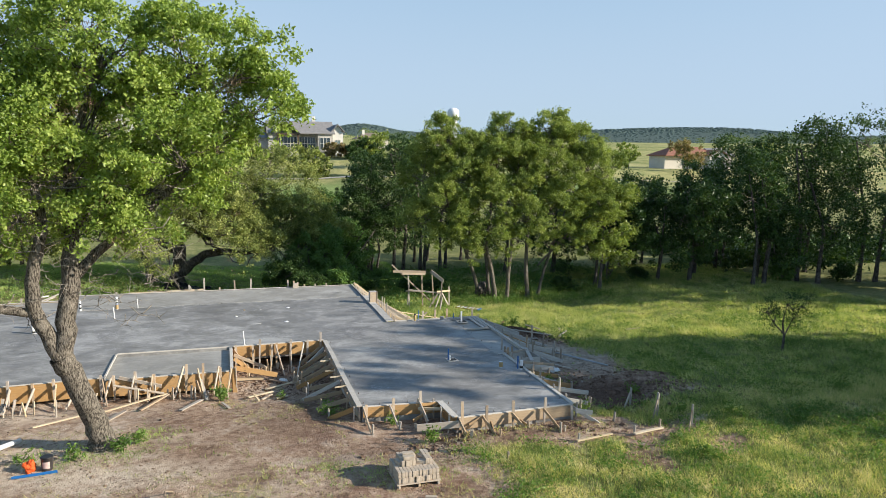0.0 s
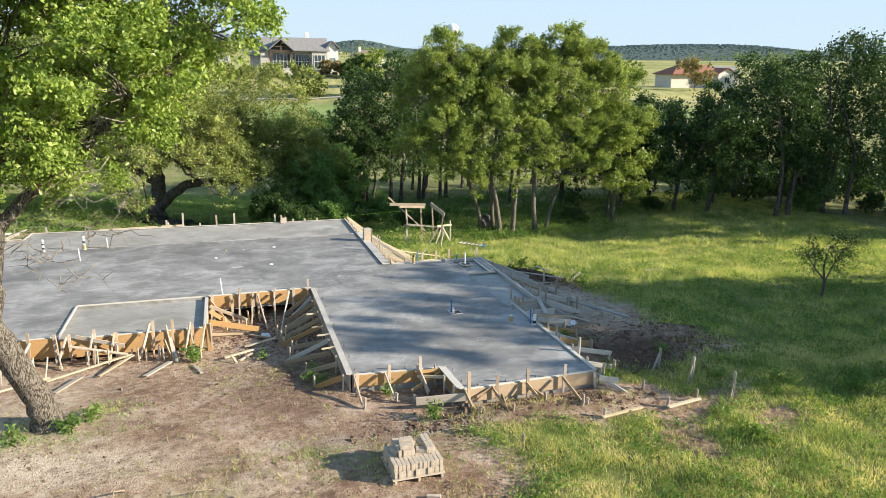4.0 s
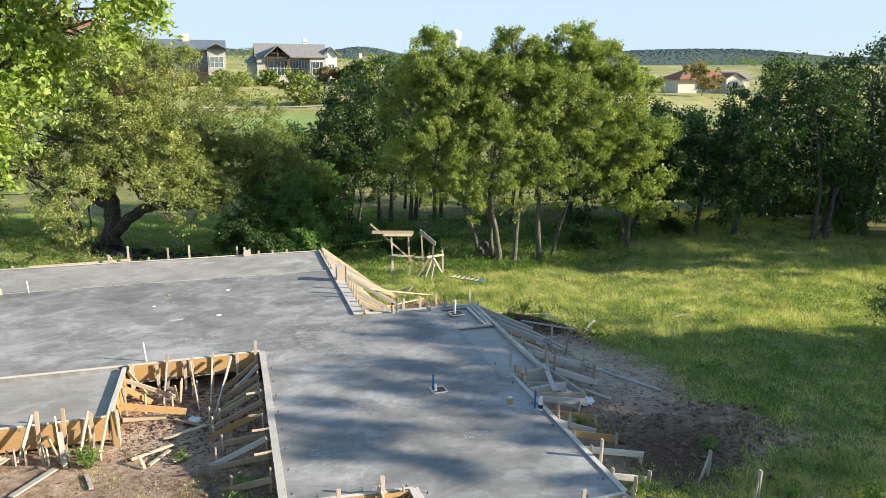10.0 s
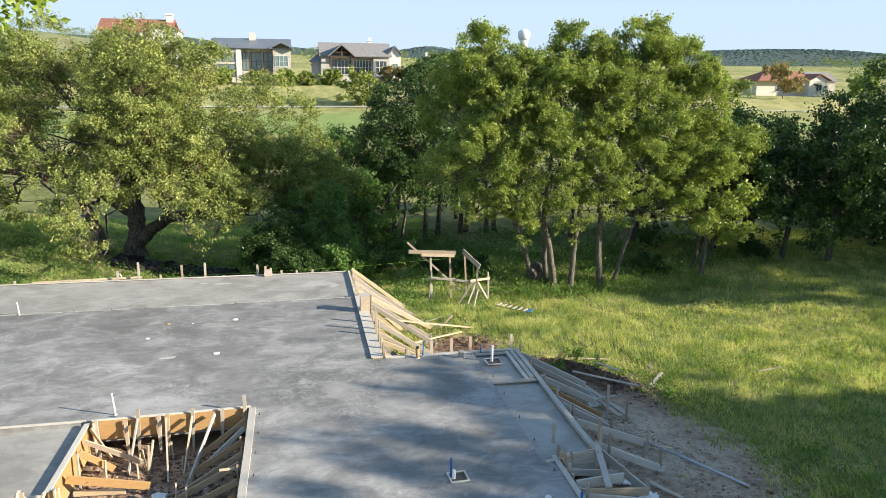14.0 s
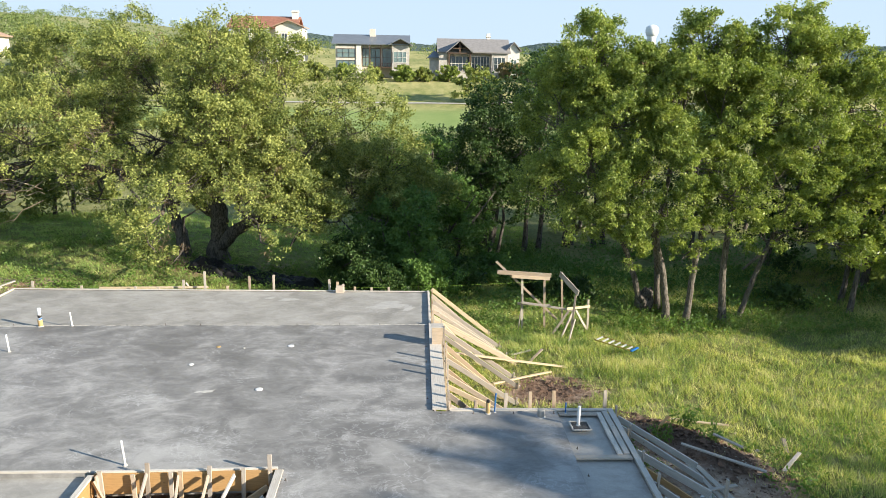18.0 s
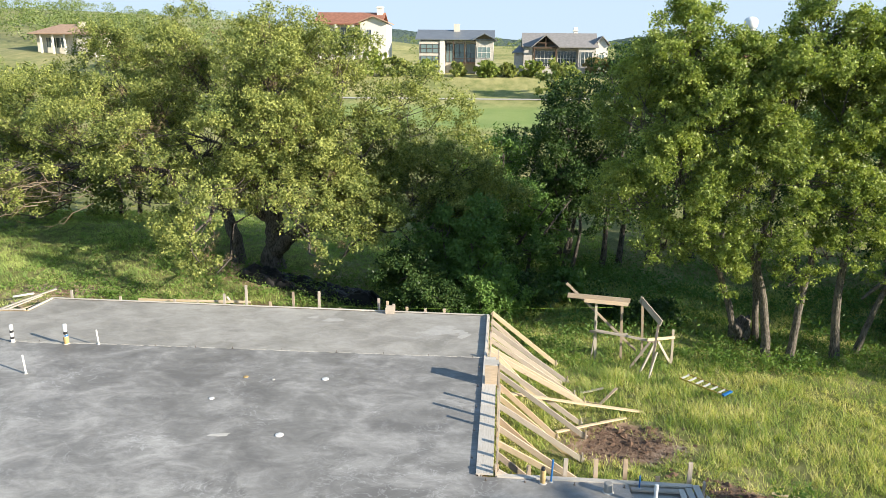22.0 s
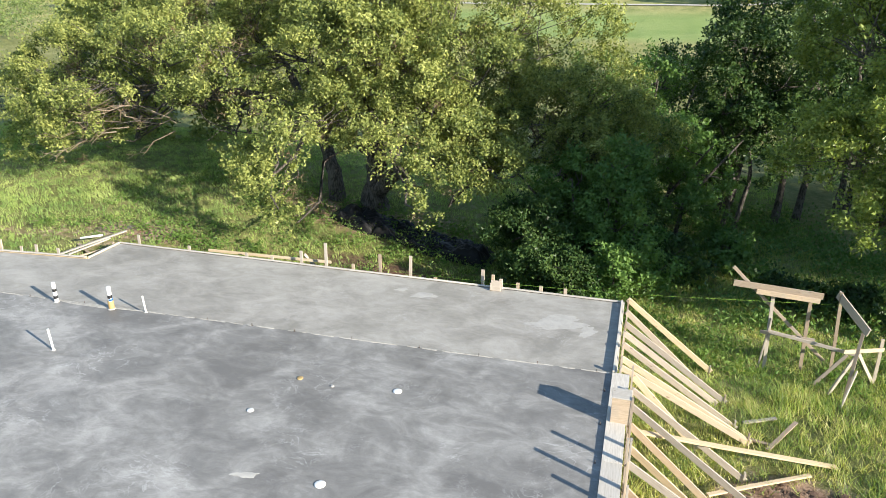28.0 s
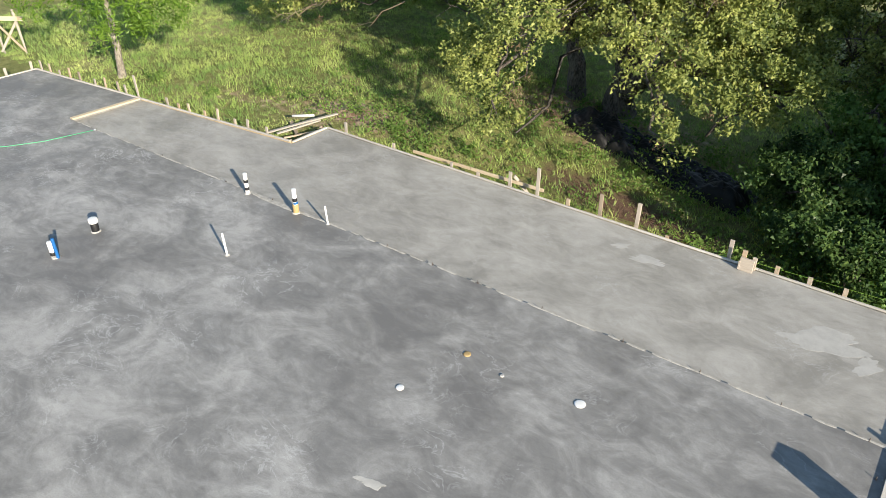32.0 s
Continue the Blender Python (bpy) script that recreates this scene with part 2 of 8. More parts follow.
M["leaf_dark"] = leaves("elm_leaves", ((0.0, (0.026, 0.054, 0.019)), (0.5, (0.050, 0.093, 0.028)), (1.0, (0.105, 0.160, 0.046))), 0.2, 0.14, 0.65)
M["leaf_bright"] = leaves("mulberry_leaves", ((0.0, (0.075, 0.15, 0.042)), (1.0, (0.185, 0.29, 0.075))), 0.3, 0.16)
M["leaf_far"] = leaves("distant_leaves", ((0.0, (0.09, 0.135, 0.045)), (1.0, (0.24, 0.29, 0.10))), 0.2, 0.2)
M["leaf_pecan"] = leaves("pecan_leaves", ((0.0, (0.095, 0.185, 0.024)), (1.0, (0.225, 0.34, 0.055))), 0.42)
M["moss_tree"] = leaves("tan_blossom", ((0.0, (0.19, 0.18, 0.07)), (0.5, (0.30, 0.24, 0.12)), (1.0, (0.40, 0.27, 0.19))), 0.25, 0.1)
M["weed"] = leaves("weed_leaves", ((0.0, (0.09, 0.165, 0.04)), (1.0, (0.22, 0.31, 0.085))), 0.35, 0.1)
M["grass"] = leaves("meadow_grass", ((0.0, (0.09, 0.165, 0.06)), (0.35, (0.25, 0.33, 0.10)), (0.7, (0.43, 0.46, 0.16)), (1.0, (0.64, 0.58, 0.31))), 0.4, 0.2, 0.8)
M["yard"] = leaves("yard_grass", ((0.0, (0.11, 0.18, 0.065)), (0.4, (0.27, 0.335, 0.12)), (0.72, (0.48, 0.46, 0.21)), (1.0, (0.70, 0.59, 0.38))), 0.45, 0.15, 0.85)
M["lawn"] = leaves("lawn_grass", ((0.0, (0.19, 0.30, 0.10)), (0.5, (0.38, 0.47, 0.165)), (1.0, (0.60, 0.62, 0.28))), 0.4, 0.1, 0.4)
# ridge leaves: distance haze is put into the colour, paler and bluer
M["leaf_ridge"] = leaves("hazed_ridge_leaves", ((0.0, (0.072, 0.104, 0.094)), (1.0, (0.10, 0.134, 0.112))), 0.1, 0.02, 0.35)
M["moss"] = leaves("ball_moss", ((0.0, (0.14, 0.10, 0.06)), (1.0, (0.30, 0.22, 0.14))), 0.1, 0.1)
M["mulch"] = leaves("bark_mulch", ((0.0, (0.06, 0.038, 0.026)), (1.0, (0.20, 0.13, 0.085))), 0.02, 0.1)
M["dead"] = leaves("bare_twigs", ((0.0, (0.22, 0.17, 0.12)), (1.0, (0.40, 0.32, 0.23))), 0.05, 0.1)
M["pvc"] = plain("white_pvc", (0.78, 0.78, 0.76), 0.35, 0.5, 0.08, 6)
M["black"] = plain("black_tape", (0.02, 0.02, 0.022), 0.5, 0.4, 0.3, 6)
M["blue"] = plain("blue_pex", (0.015, 0.13, 0.38), 0.35, 0.5, 0.15, 6)
M["capsand"] = plain("tan_sleeve", (0.45, 0.32, 0.15), 0.7, 0.2, 0.25, 10)
M["paver"] = plain("tan_concrete_block", (0.48, 0.405, 0.32), 0.9, 0.15, 0.2, 7, 0, 0.3)
M["tarp"] = plain("black_plastic_sheet", (0.012, 0.012, 0.013), 0.62, 0.3, 0.4, 3)
M["stone"] = plain("limestone", (0.42, 0.37, 0.30), 0.9, 0.15, 0.3, 3, 0, 0.4)
M["stucco"] = plain("cream_stucco", (0.62, 0.57, 0.49), 0.9, 0.2, 0.08, 0.4)
M["white_wall"] = plain("white_wall", (0.70, 0.67, 0.61), 0.9, 0.2, 0.06, 0.4)
M["white_paint"] = plain("white_tower_paint", (0.82, 0.82, 0.80), 0.6, 0.3, 0.05, 0.3)
M["limewall"] = plain("limestone_wall", (0.50, 0.47, 0.42), 0.9, 0.15, 0.3, 1.2, 0, 0.5)
M["roof_grey"] = plain("grey_shingles", (0.25, 0.24, 0.235), 0.85, 0.2, 0.2, 1.5)
M["roof_metal"] = plain("standing_seam_metal", (0.22, 0.24, 0.26), 0.45, 0.5, 0.12, 0.5, 0.4)
M["roof_red"] = plain("clay_tiles", (0.30, 0.14, 0.095), 0.85, 0.2, 0.3, 1.4)
M["roof_tan"] = plain("tan_clay_tiles", (0.36, 0.25, 0.18), 0.85, 0.2, 0.3, 1.4)
M["timber"] = plain("dark_timber", (0.10, 0.065, 0.045), 0.7, 0.3, 0.3, 2)
M["cedar"] = plain("brown_siding", (0.22, 0.18, 0.14), 0.8, 0.2, 0.25, 2)
M["pane"] = plain("dark_window_glass", (0.05, 0.07, 0.075), 0.06, 0.8, 0.15, 1)
M["pane_green"] = plain("greenish_window_glass", (0.17, 0.24, 0.23), 0.08, 0.8, 0.15, 1)
M["path"] = plain("concrete_path", (0.52, 0.49, 0.43), 0.9, 0.2, 0.12, 0.6)
M["steel"] = plain("galvanised_pipe", (0.42, 0.44, 0.46), 0.4, 0.5, 0.15, 4, 0.7)
M["iron"] = plain("black_iron", (0.02, 0.02, 0.02), 0.5, 0.4, 0.2, 4)
M["yellow"] = plain("yellow_fibreglass", (0.50, 0.38, 0.10), 0.45, 0.4, 0.15, 4)
M["alu"] = plain("aluminium_rung", (0.62, 0.62, 0.60), 0.4, 0.5, 0.15, 4, 0.5)
M["orange"] = plain("orange_cord", (0.75, 0.11, 0.02), 0.6, 0.3, 0.2, 8)
M["bucket"] = plain("dark_bucket_plastic", (0.05, 0.045, 0.045), 0.45, 0.4, 0.3, 5)
M["paper"] = plain("pink_label", (0.62, 0.45, 0.40), 0.7, 0.2, 0.2, 12)
M["green"] = plain("green_hose", (0.10, 0.42, 0.22), 0.5, 0.4, 0.15, 5)
M["string"] = plain("yellow_green_mason_line", (0.25, 0.45, 0.06), 0.7, 0.2, 0.1, 5)
M["rebar"] = plain("rusty_bolt_steel", (0.20, 0.17, 0.15), 0.7, 0.3, 0.4, 20, 0.5)
M["gravel"] = plain("dark_gravel", (0.14, 0.13, 0.12), 0.95, 0.1, 0.6, 40, 0, 0.8)


def ground_material():
    m, n, l, b = material("meadow_and_dirt", 0.95, 0.1)
    co = coords(n)
    at = n.new("ShaderNodeAttribute")
    at.attribute_name = "bare"
    bare = at.outputs["Fac"]
    at2 = n.new("ShaderNodeAttribute")
    at2.attribute_name = "mown"
    n1 = noise_tex(n, l, co, 0.35, 5, 0.6)
    n2 = noise_tex(n, l, co, 3.5, 5, 0.65)
    n3 = noise_tex(n, l, co, 22, 4, 0.7)
    soil = ramp(n, ((0.22, (0.16, 0.102, 0.068)), (0.42, (0.34, 0.228, 0.155)), (0.58, (0.49, 0.352, 0.25)), (0.76, (0.63, 0.51, 0.40))))
    l.new(level(n, l, mix(n, l, 0.5, n1, n2), 0.36, 0.66, 0.2, 0.85), soil.inputs[0])
    soil_c = mix(n, l, level(n, l, n3, 0.46, 0.70, 0, 0.5), soil.outputs[0], (0.11, 0.075, 0.052))
    track = noise_tex(n, l, co, 0.5, 4, 0.6, ((0.45, 1.5, 1), (0, 0, -8)), 0.5)
    soil_c = mix(n, l, level(n, l, track, 0.57, 0.70, 0, 0.5), soil_c, (0.52, 0.455, 0.385))
    mulch = noise_tex(n, l, co, 0.9, 7, 0.75, None, 0.6)
    soil_c = mix(n, l, level(n, l, mulch, 0.52, 0.64, 0, 0.62), soil_c, (0.185, 0.10, 0.07))
    crumb = noise_tex(n, l, co, 7.5, 6, 0.75, None, 0.4)
    soil_c = mix(n, l, level(n, l, crumb, 0.53, 0.64, 0, 0.62), soil_c, (0.15, 0.085, 0.058))
    soil_c = mix(n, l, level(n, l, crumb, 0.36, 0.44, 0.55, 0), soil_c, (0.62, 0.50, 0.39))
    turf = ramp(n, ((0.3, (0.10, 0.13, 0.045)), (0.5, (0.24, 0.245, 0.09)), (0.72, (0.44, 0.39, 0.20))))
    l.new(mix(n, l, 0.5, n1, n2), turf.inputs[0])
    turf_c = mix(n, l, level(n, l, n3, 0.4, 0.7, 0, 0.4), turf.outputs[0], (0.05, 0.075, 0.015))
    far = ramp(n, ((0.38, (0.16, 0.20, 0.06)), (0.62, (0.46, 0.41, 0.18))))
    l.new(mix(n, l, 0.5, noise_tex(n, l, co, 0.035, 5, 0.6), noise_tex(n, l, co, 0.4, 6, 0.7, ((1, 0.35, 1), (0, 0, 0)))), far.inputs[0])
    gx = mix(n, l, at2.outputs["Fac"], turf_c, far.outputs[0])
    at3 = n.new("ShaderNodeAttribute")
    at3.attribute_name = "fairway"
    mow = mix(n, l, level(n, l, noise_tex(n, l, co, 0.08, 5, 0.6), 0.35, 0.65), (0.20, 0.28, 0.085), (0.28, 0.34, 0.12))
    gx = mix(n, l, at3.outputs["Fac"], gx, mow)
    at5 = n.new("ShaderNodeAttribute")
    at5.attribute_name = "sand"
    sandy = n.new("ShaderNodeMath")
    sandy.operation = "MULTIPLY"
    l.new(at5.outputs["Fac"], sandy.inputs[0])
    l.new(level(n, l, n2, 0.35, 0.55, 0.35, 1.0), sandy.inputs[1])
    soil_c = mix(n, l, sandy.outputs[0], soil_c, (0.64, 0.53, 0.41))
    # dark turned soil; under the live oak it also paints in shade
    at6 = n.new("ShaderNodeAttribute")
    at6.attribute_name = "dug"
    soil_c = mix(n, l, at6.outputs["Fac"], soil_c, mix(n, l, level(n, l, n3, 0.4, 0.65), (0.09, 0.055, 0.04), (0.19, 0.125, 0.09)))
    # ground of the far woods, its colour hazed to match the ridge leaves
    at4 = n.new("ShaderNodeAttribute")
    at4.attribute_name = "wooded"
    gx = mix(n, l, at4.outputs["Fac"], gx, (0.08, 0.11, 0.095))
    edge = n.new("ShaderNodeMath")
    edge.operation = "MULTIPLY_ADD"
    l.new(n2, edge.inputs[0])
    edge.inputs[1].default_value = 0.9
    l.new(level(n, l, bare, 0, 1, -0.72, 0.62), edge.inputs[2])
    c = mix(n, l, level(n, l, edge.outputs[0], 0.05, 0.35), gx, soil_c)
    l.new(c, b.inputs["Base Color"])
    bump(n, l, b, mix(n, l, 0.5, mix(n, l, 0.5, n2, crumb), n3), 1.0, 0.12)
    return m


M["ground"] = ground_material()
M["dug_soil"] = plain("dug_soil", (0.16, 0.105, 0.075), 0.98, 0.05, 0.4, 8, 0, 0.6)
M["ground_clod"] = plain("soil_clod", (0.26, 0.185, 0.13), 0.98, 0.05, 0.4, 8, 0, 0.6)


# ---- building helpers ----
def mesh_of(name, verts, faces, mats):
    me = bpy.data.meshes.new(name)
    me.from_pydata([tuple(v) for v in verts], [], [tuple(f) for f in faces])
    for m in mats:
        me.materials.append(m)
    me.update()
    return me


def from_bm(name, bm, mats):
    me = bpy.data.meshes.new(name)
    bm.to_mesh(me)
    bm.free()
    for m in mats if isinstance(mats, (list, tuple)) else [mats]:
        me.materials.append(m)
    return me


def thing(name, label, category, group="", at=(0, 0, 0), turn=0.0, kind=""):
    ob = new(name)
    ob.empty_display_size = 0.2
    ob.matrix_basis = pose(at[0], at[1], at[2], 0, 0, turn)
    return tagged(ob, label, category, group, kind)


def part(name, data, mat, parent, label=""):
    """A bmesh or a finished mesh as one object under its thing, in the thing's own frame."""
    me = data if isinstance(data, bpy.types.Mesh) else from_bm(name, data, mat)
    ob = new(name, me)
    ob.parent = parent
    if label:
        ob["label"] = label
    return ob


def box_bm(sx, sy, sz, bevel=0.0, seg=1):
    bm = bmesh.new()
    bmesh.ops.create_cube(bm, size=1.0)
    bmesh.ops.scale(bm, vec=(sx, sy, sz), verts=bm.verts)
    if bevel:
        bmesh.ops.bevel(bm, geom=bm.edges[:], offset=bevel, segments=seg, affect="EDGES", profile=0.5)
    return bm


def along(p0, p1, up=(0, 0, 1), roll=0.0):
    """The frame of a piece that runs from p0 to p1: x along it, z as near to up as can be; its origin halfway."""
    p0, p1 = Vector(p0), Vector(p1)
    x = (p1 - p0).normalized()
    u = Vector(up)
    if abs(x.dot(u)) > 0.96:
        u = Vector((0, 1, 0))
    y = u.cross(x).normalized()
    z = x.cross(y)
    m = Matrix((x, y, z)).transposed().to_4x4()
    m.translation = (p0 + p1) / 2
    return m @ pose(0, 0, 0, roll, 0, 0), (p1 - p0).length


def board(name, parent, p0, p1, thick, depth, mat, roll=0.0, label="", up=(0, 0, 1), point=False):
    """A piece of sawn lumber: thick across, depth upwards, from p0 to p1, with eased edges and a slight bow."""
    m, n = along(p0, p1, up, roll)
    c = min(thick, depth) * 0.09
    ys = [(-thick / 2, -depth / 2 + c), (-thick / 2 + c, -depth / 2), (thick / 2 - c, -depth / 2), (thick / 2, -depth / 2 + c),
          (thick / 2, depth / 2 - c), (thick / 2 - c, depth / 2), (-thick / 2 + c, depth / 2), (-thick / 2, depth / 2 - c)]
    bow = random.uniform(-1, 1) * min(0.012, n * 0.005)
    verts, faces = [], []
    for k, (xx, off) in enumerate(((-n / 2, 0), (0, bow), (n / 2, 0))):
        for y, z in ys:
            s = 0.25 if point and k == 0 else 1.0
            verts.append((xx, y * 1.0 + off, z * s))
    for k in range(2):
        for i in range(8):
            j = (i + 1) % 8
            faces.append((k * 8 + i, k * 8 + j, k * 8 + 8 + j, k * 8 + 8 + i))
    faces.append(tuple(range(7, -1, -1)))
    faces.append(tuple(range(16, 24)))
    ob = part(name, mesh_of(name, verts, faces, [mat]), None, parent, label)
    ob.matrix_basis = m
    return ob


def tube_bm(pts, radii, sides=8, caps=True, bm=None):
    bm = bm or bmesh.new()
    pts = [Vector(p) for p in pts]
    rings, ref = [], None
    for i, p in enumerate(pts):
        d = (pts[min(i + 1, len(pts) - 1)] - pts[max(i - 1, 0)]).normalized()
        if ref is None:
            ref = d.orthogonal().normalized()
        ref = (ref - d * ref.dot(d)).normalized()
        q = d.cross(ref)
        r = radii[i] if isinstance(radii, (list, tuple)) else radii
        rings.append([bm.verts.new(p + (ref * math.cos(a) + q * math.sin(a)) * r) for a in [2 * math.pi * k / sides for k in range(sides)]])
    for a, b in zip(rings, rings[1:]):
        for k in range(sides):
            f = bm.faces.new((a[k], a[(k + 1) % sides], b[(k + 1) % sides], b[k]))
            f.smooth = True
    if caps:
        bm.faces.new(rings[0][::-1])
        bm.faces.new(rings[-1])
    return bm


def lathe_bm(profile, sides=20):
    bm = bmesh.new()
    rings = [[bm.verts.new((r * math.cos(2 * math.pi * k / sides), r * math.sin(2 * math.pi * k / sides), z)) for k in range(sides)] for r, z in profile]
    for a, b in zip(rings, rings[1:]):
        for k in range(sides):
            bm.faces.new((a[k], a[(k + 1) % sides], b[(k + 1) % sides], b[k])).smooth = True
    bm.faces.new(rings[0][::-1])
    bm.faces.new(rings[-1])
    return bm


def slab_bm(outline, top, bottom):
    bm = bmesh.new()
    lo = [bm.verts.new((x, y, bottom)) for x, y in outline]
    hi = [bm.verts.new((x, y, top)) for x, y in outline]
    n = len(outline)
    for i in range(n):
        bm.faces.new((lo[i], lo[(i + 1) % n], hi[(i + 1) % n], hi[i]))
    bm.faces.new(hi)
    bm.faces.new(lo[::-1])
    bmesh.ops.recalc_face_normals(bm, faces=bm.faces)
    return bm


def sm(v, a, b):
    t = np.clip((v - a) / (b - a), 0, 1)
    return t * t * (3 - 2 * t)


def bell(x, y, cx, cy, rx, ry):
    return np.exp(-((x - cx) / rx) ** 2 - ((y - cy) / ry) ** 2)


def wave(x, y, s, seed=0.0):
    """A cheap smooth noise from crossed waves, about -1 to 1."""
    a = np.sin(x * s + 1.3 * np.sin(y * s * 0.7 + seed) + seed * 2.1)
    b = np.sin(y * s * 1.1 + 1.7 * np.sin(x * s * 0.6 - seed) + seed * 1.3)
    c = np.sin((x + y) * s * 0.53 + 1.1 * np.sin((x - y) * s * 0.8 + seed) + seed)
    return (a + b + c) / 3


def land(x, y):
    """The height of the ground."""
    x, y = np.asarray(x, float), np.asarray(y, float)
    z = -0.5 - 1.32 * sm(y, -8, 14) - 0.35 * sm(y, 14, 40)
    z = z + 0.55 * sm(x, 17, 26) * sm(y, 2, 12)
    w = sm(-x, 1, 15) * sm(y, -1, 6) * (1 - sm(y, 22, 42))
    z = z * (1 - w) + w * -0.32
    z = z - 0.28 * bell(x, y, -3.0, -3.6, 3.2, 2.2) - 0.15 * bell(x, y, -12, -5, 7, 2)
    z = z + 0.5 * bell(x + 0.5 * (y - 2.4), y, 9.9, 2.5, 0.75, 1.7) + 0.12 * bell(x, y, 9.0, -1.0, 0.9, 2.5) + 0.30 * bell(x, y, 10.8, -6.6, 1.5, 0.45) + 0.18 * bell(x, y, 12.2, -7.6, 0.9, 0.5) - 0.22 * bell(x, y, 8.9, -9.3, 1.2, 1.3)
    z = z + 0.17 * (1 - sm(np.abs(x - 4.6), 2.2, 3.2)) * bell(x, y, 4.6, -10.75, 9.0, 0.45) + 0.1 * bell(x, y, 10.0, -7.8, 1.2, 0.7)
    z = z + 1.2 * sm(y, 45, 100) + 1.6 * sm(y, 110, 150) + 4.6 * sm(y, 148, 180) + 2.0 * sm(y, 180, 205)
    r = np.hypot(x, y)
    north = sm(y, 100, 260)
    z = z + north * (6.0 * sm(-x, 60, 130) + 13 * sm(-x, 110, 260)) - north * 6.2 * sm(x, 70, 140)
    az = np.arctan2(x, y)
    deg = np.degrees(az)
    hill = 0.72 + 0.55 * np.exp(-((deg - 10.6) / 2.8) ** 2) + 0.50 * np.exp(-((deg - 37) / 5.5) ** 2) + 0.3 * np.exp(-((deg - 29) / 4) ** 2) + 0.25 * np.exp(-((deg + 4) / 6) ** 2) + 0.04 * np.sin(az * 43 + 2.0)
    z = z + sm(y, 150, 400) * (17 * sm(r, 230, 700) + 38 * sm(r, 700, 1700) * hill)
    z = z + 0.05 * wave(x, y, 0.9) + 0.03 * wave(x, y, 2.6, 1.7)
    return z


def ground_z(x, y):
    return float(land(x, y))


def bare_mask(x, y):
    """Where traffic and digging have worn the turf off: 1 is bare soil."""
    b = sm(x, -16, -9) * (1 - sm(x, 2.0, 4.2)) * (1 - sm(y, 6, 9)) * sm(y, -24, -10)
    b = np.maximum(b, 0.95 * sm(-x, 4, 12) * sm(y, -22, -11) * (1 - sm(y, 0, 3)))
    b = np.maximum(b, (1 - sm(np.abs(x - 4.6), 3.2, 4.4)) * (1 - sm(np.abs(y + 10.75), 0.55, 1.15)))
    b = np.maximum(b, 1.35 * bell(x, y, 9.3, -7.6, 2.1, 1.5))
    b = np.maximum(b, 1.5 * bell(x, y, 9.3, -2.8, 2.2, 4.8))
    b = np.maximum(b, 1.1 * bell(x, y, 10.6, -7.0, 2.2, 0.9))
    b = np.maximum(b, 1.4 * bell(x + 0.5 * (y - 2.4), y, 9.7, 2.5, 1.2, 1.9))
    b = np.maximum(b, 0.6 * bell(x, y, 12.5, -8.0, 4.5, 0.8) + 0.45 * bell(x, y, 13.5, -4.5, 1.5, 0.6))
    b = np.maximum(b, 1.1 * bell(x, y, 6.8, 6.8, 1.6, 1.5))
    b = np.maximum(b, 0.5 * bell(x, y, -13.5, 14.4, 2.6, 0.9) + 0.5 * bell(x, y, -4.5, 15.4, 6.5, 2.0))
    b = np.maximum(b, 0.55 * bell(x, y, -6.5, 20.5, 5, 2.5))
    b = np.maximum(b, 0.45 * bell(x, y, -15.5, 13.2, 3.5, 1.2))
    b = b * (1 + 0.25 * wave(x, y, 0.8, 3.0)) - 0.30 * sm(wave(x, y, 0.55, 5.0), 0.15, 0.6)
    b = b - 0.6 * bell(x, y, -3.0, -15.5, 4.5, 1.6) * sm(wave(x, y, 1.3, 2.0), -0.2, 0.4)
    b = b + 0.62 * sm(wave(x, y, 0.8, 9.0) + 0.5 * wave(x, y, 2.3, 4.0), 0.25, 0.8) * (1 - sm(y, -12, -9)) * sm(y, -40, -22)
    return np.clip(b, 0, 1)


def axis(lo, hi, step, end_lo, end_hi, grow):
    mid = list(np.arange(lo, hi + step / 2, step))
    a, s = [], step
    while (a[-1] if a else lo) > end_lo:
        s = min(s * grow, 140)
        a.append((a[-1] if a else lo) - s)
    c, s = [], step
    while (c[-1] if c else hi) < end_hi:
        s = min(s * grow, 140)
        c.append((c[-1] if c else hi) + s)
    return np.array(a[::-1] + mid + c)


def grid_mesh(name, xs, ys, zf):
    X, Y = np.meshgrid(xs, ys)
    Z = zf(X, Y)
    nx, ny = len(xs), len(ys)
    me = bpy.data.meshes.new(name)
    me.vertices.add(nx * ny)
    me.vertices.foreach_set("co", np.stack([X, Y, Z], -1).astype(np.float32).ravel())
    i = (np.arange(ny - 1)[:, None] * nx + np.arange(nx - 1)[None, :]).ravel()
    q = np.stack([i, i + 1, i + 1 + nx, i + nx], 1).astype(np.int32)
    set_quads(me, q)
    return me, X, Y


def set_quads(me, q):
    n = len(q)
    me.loops.add(n * 4)
    me.loops.foreach_set("vertex_index", q.ravel())
    me.polygons.add(n)
    me.polygons.foreach_set("loop_start", np.arange(0, n * 4, 4, dtype=np.int32))
    me.polygons.foreach_set("use_smooth", np.zeros(n, dtype=bool))
    me.update(calc_edges=True)


def quads_mesh(name, co, mat, smooth=False):
    """A mesh of loose four-cornered pieces; co is n x 4 x 3."""
    n = len(co)
    me = bpy.data.meshes.new(name)
    me.vertices.add(n * 4)
    me.vertices.foreach_set("co", co.astype(np.float32).ravel())
    set_quads(me, np.arange(n * 4, dtype=np.int32).reshape(n, 4))
    me.materials.append(mat)
    return me


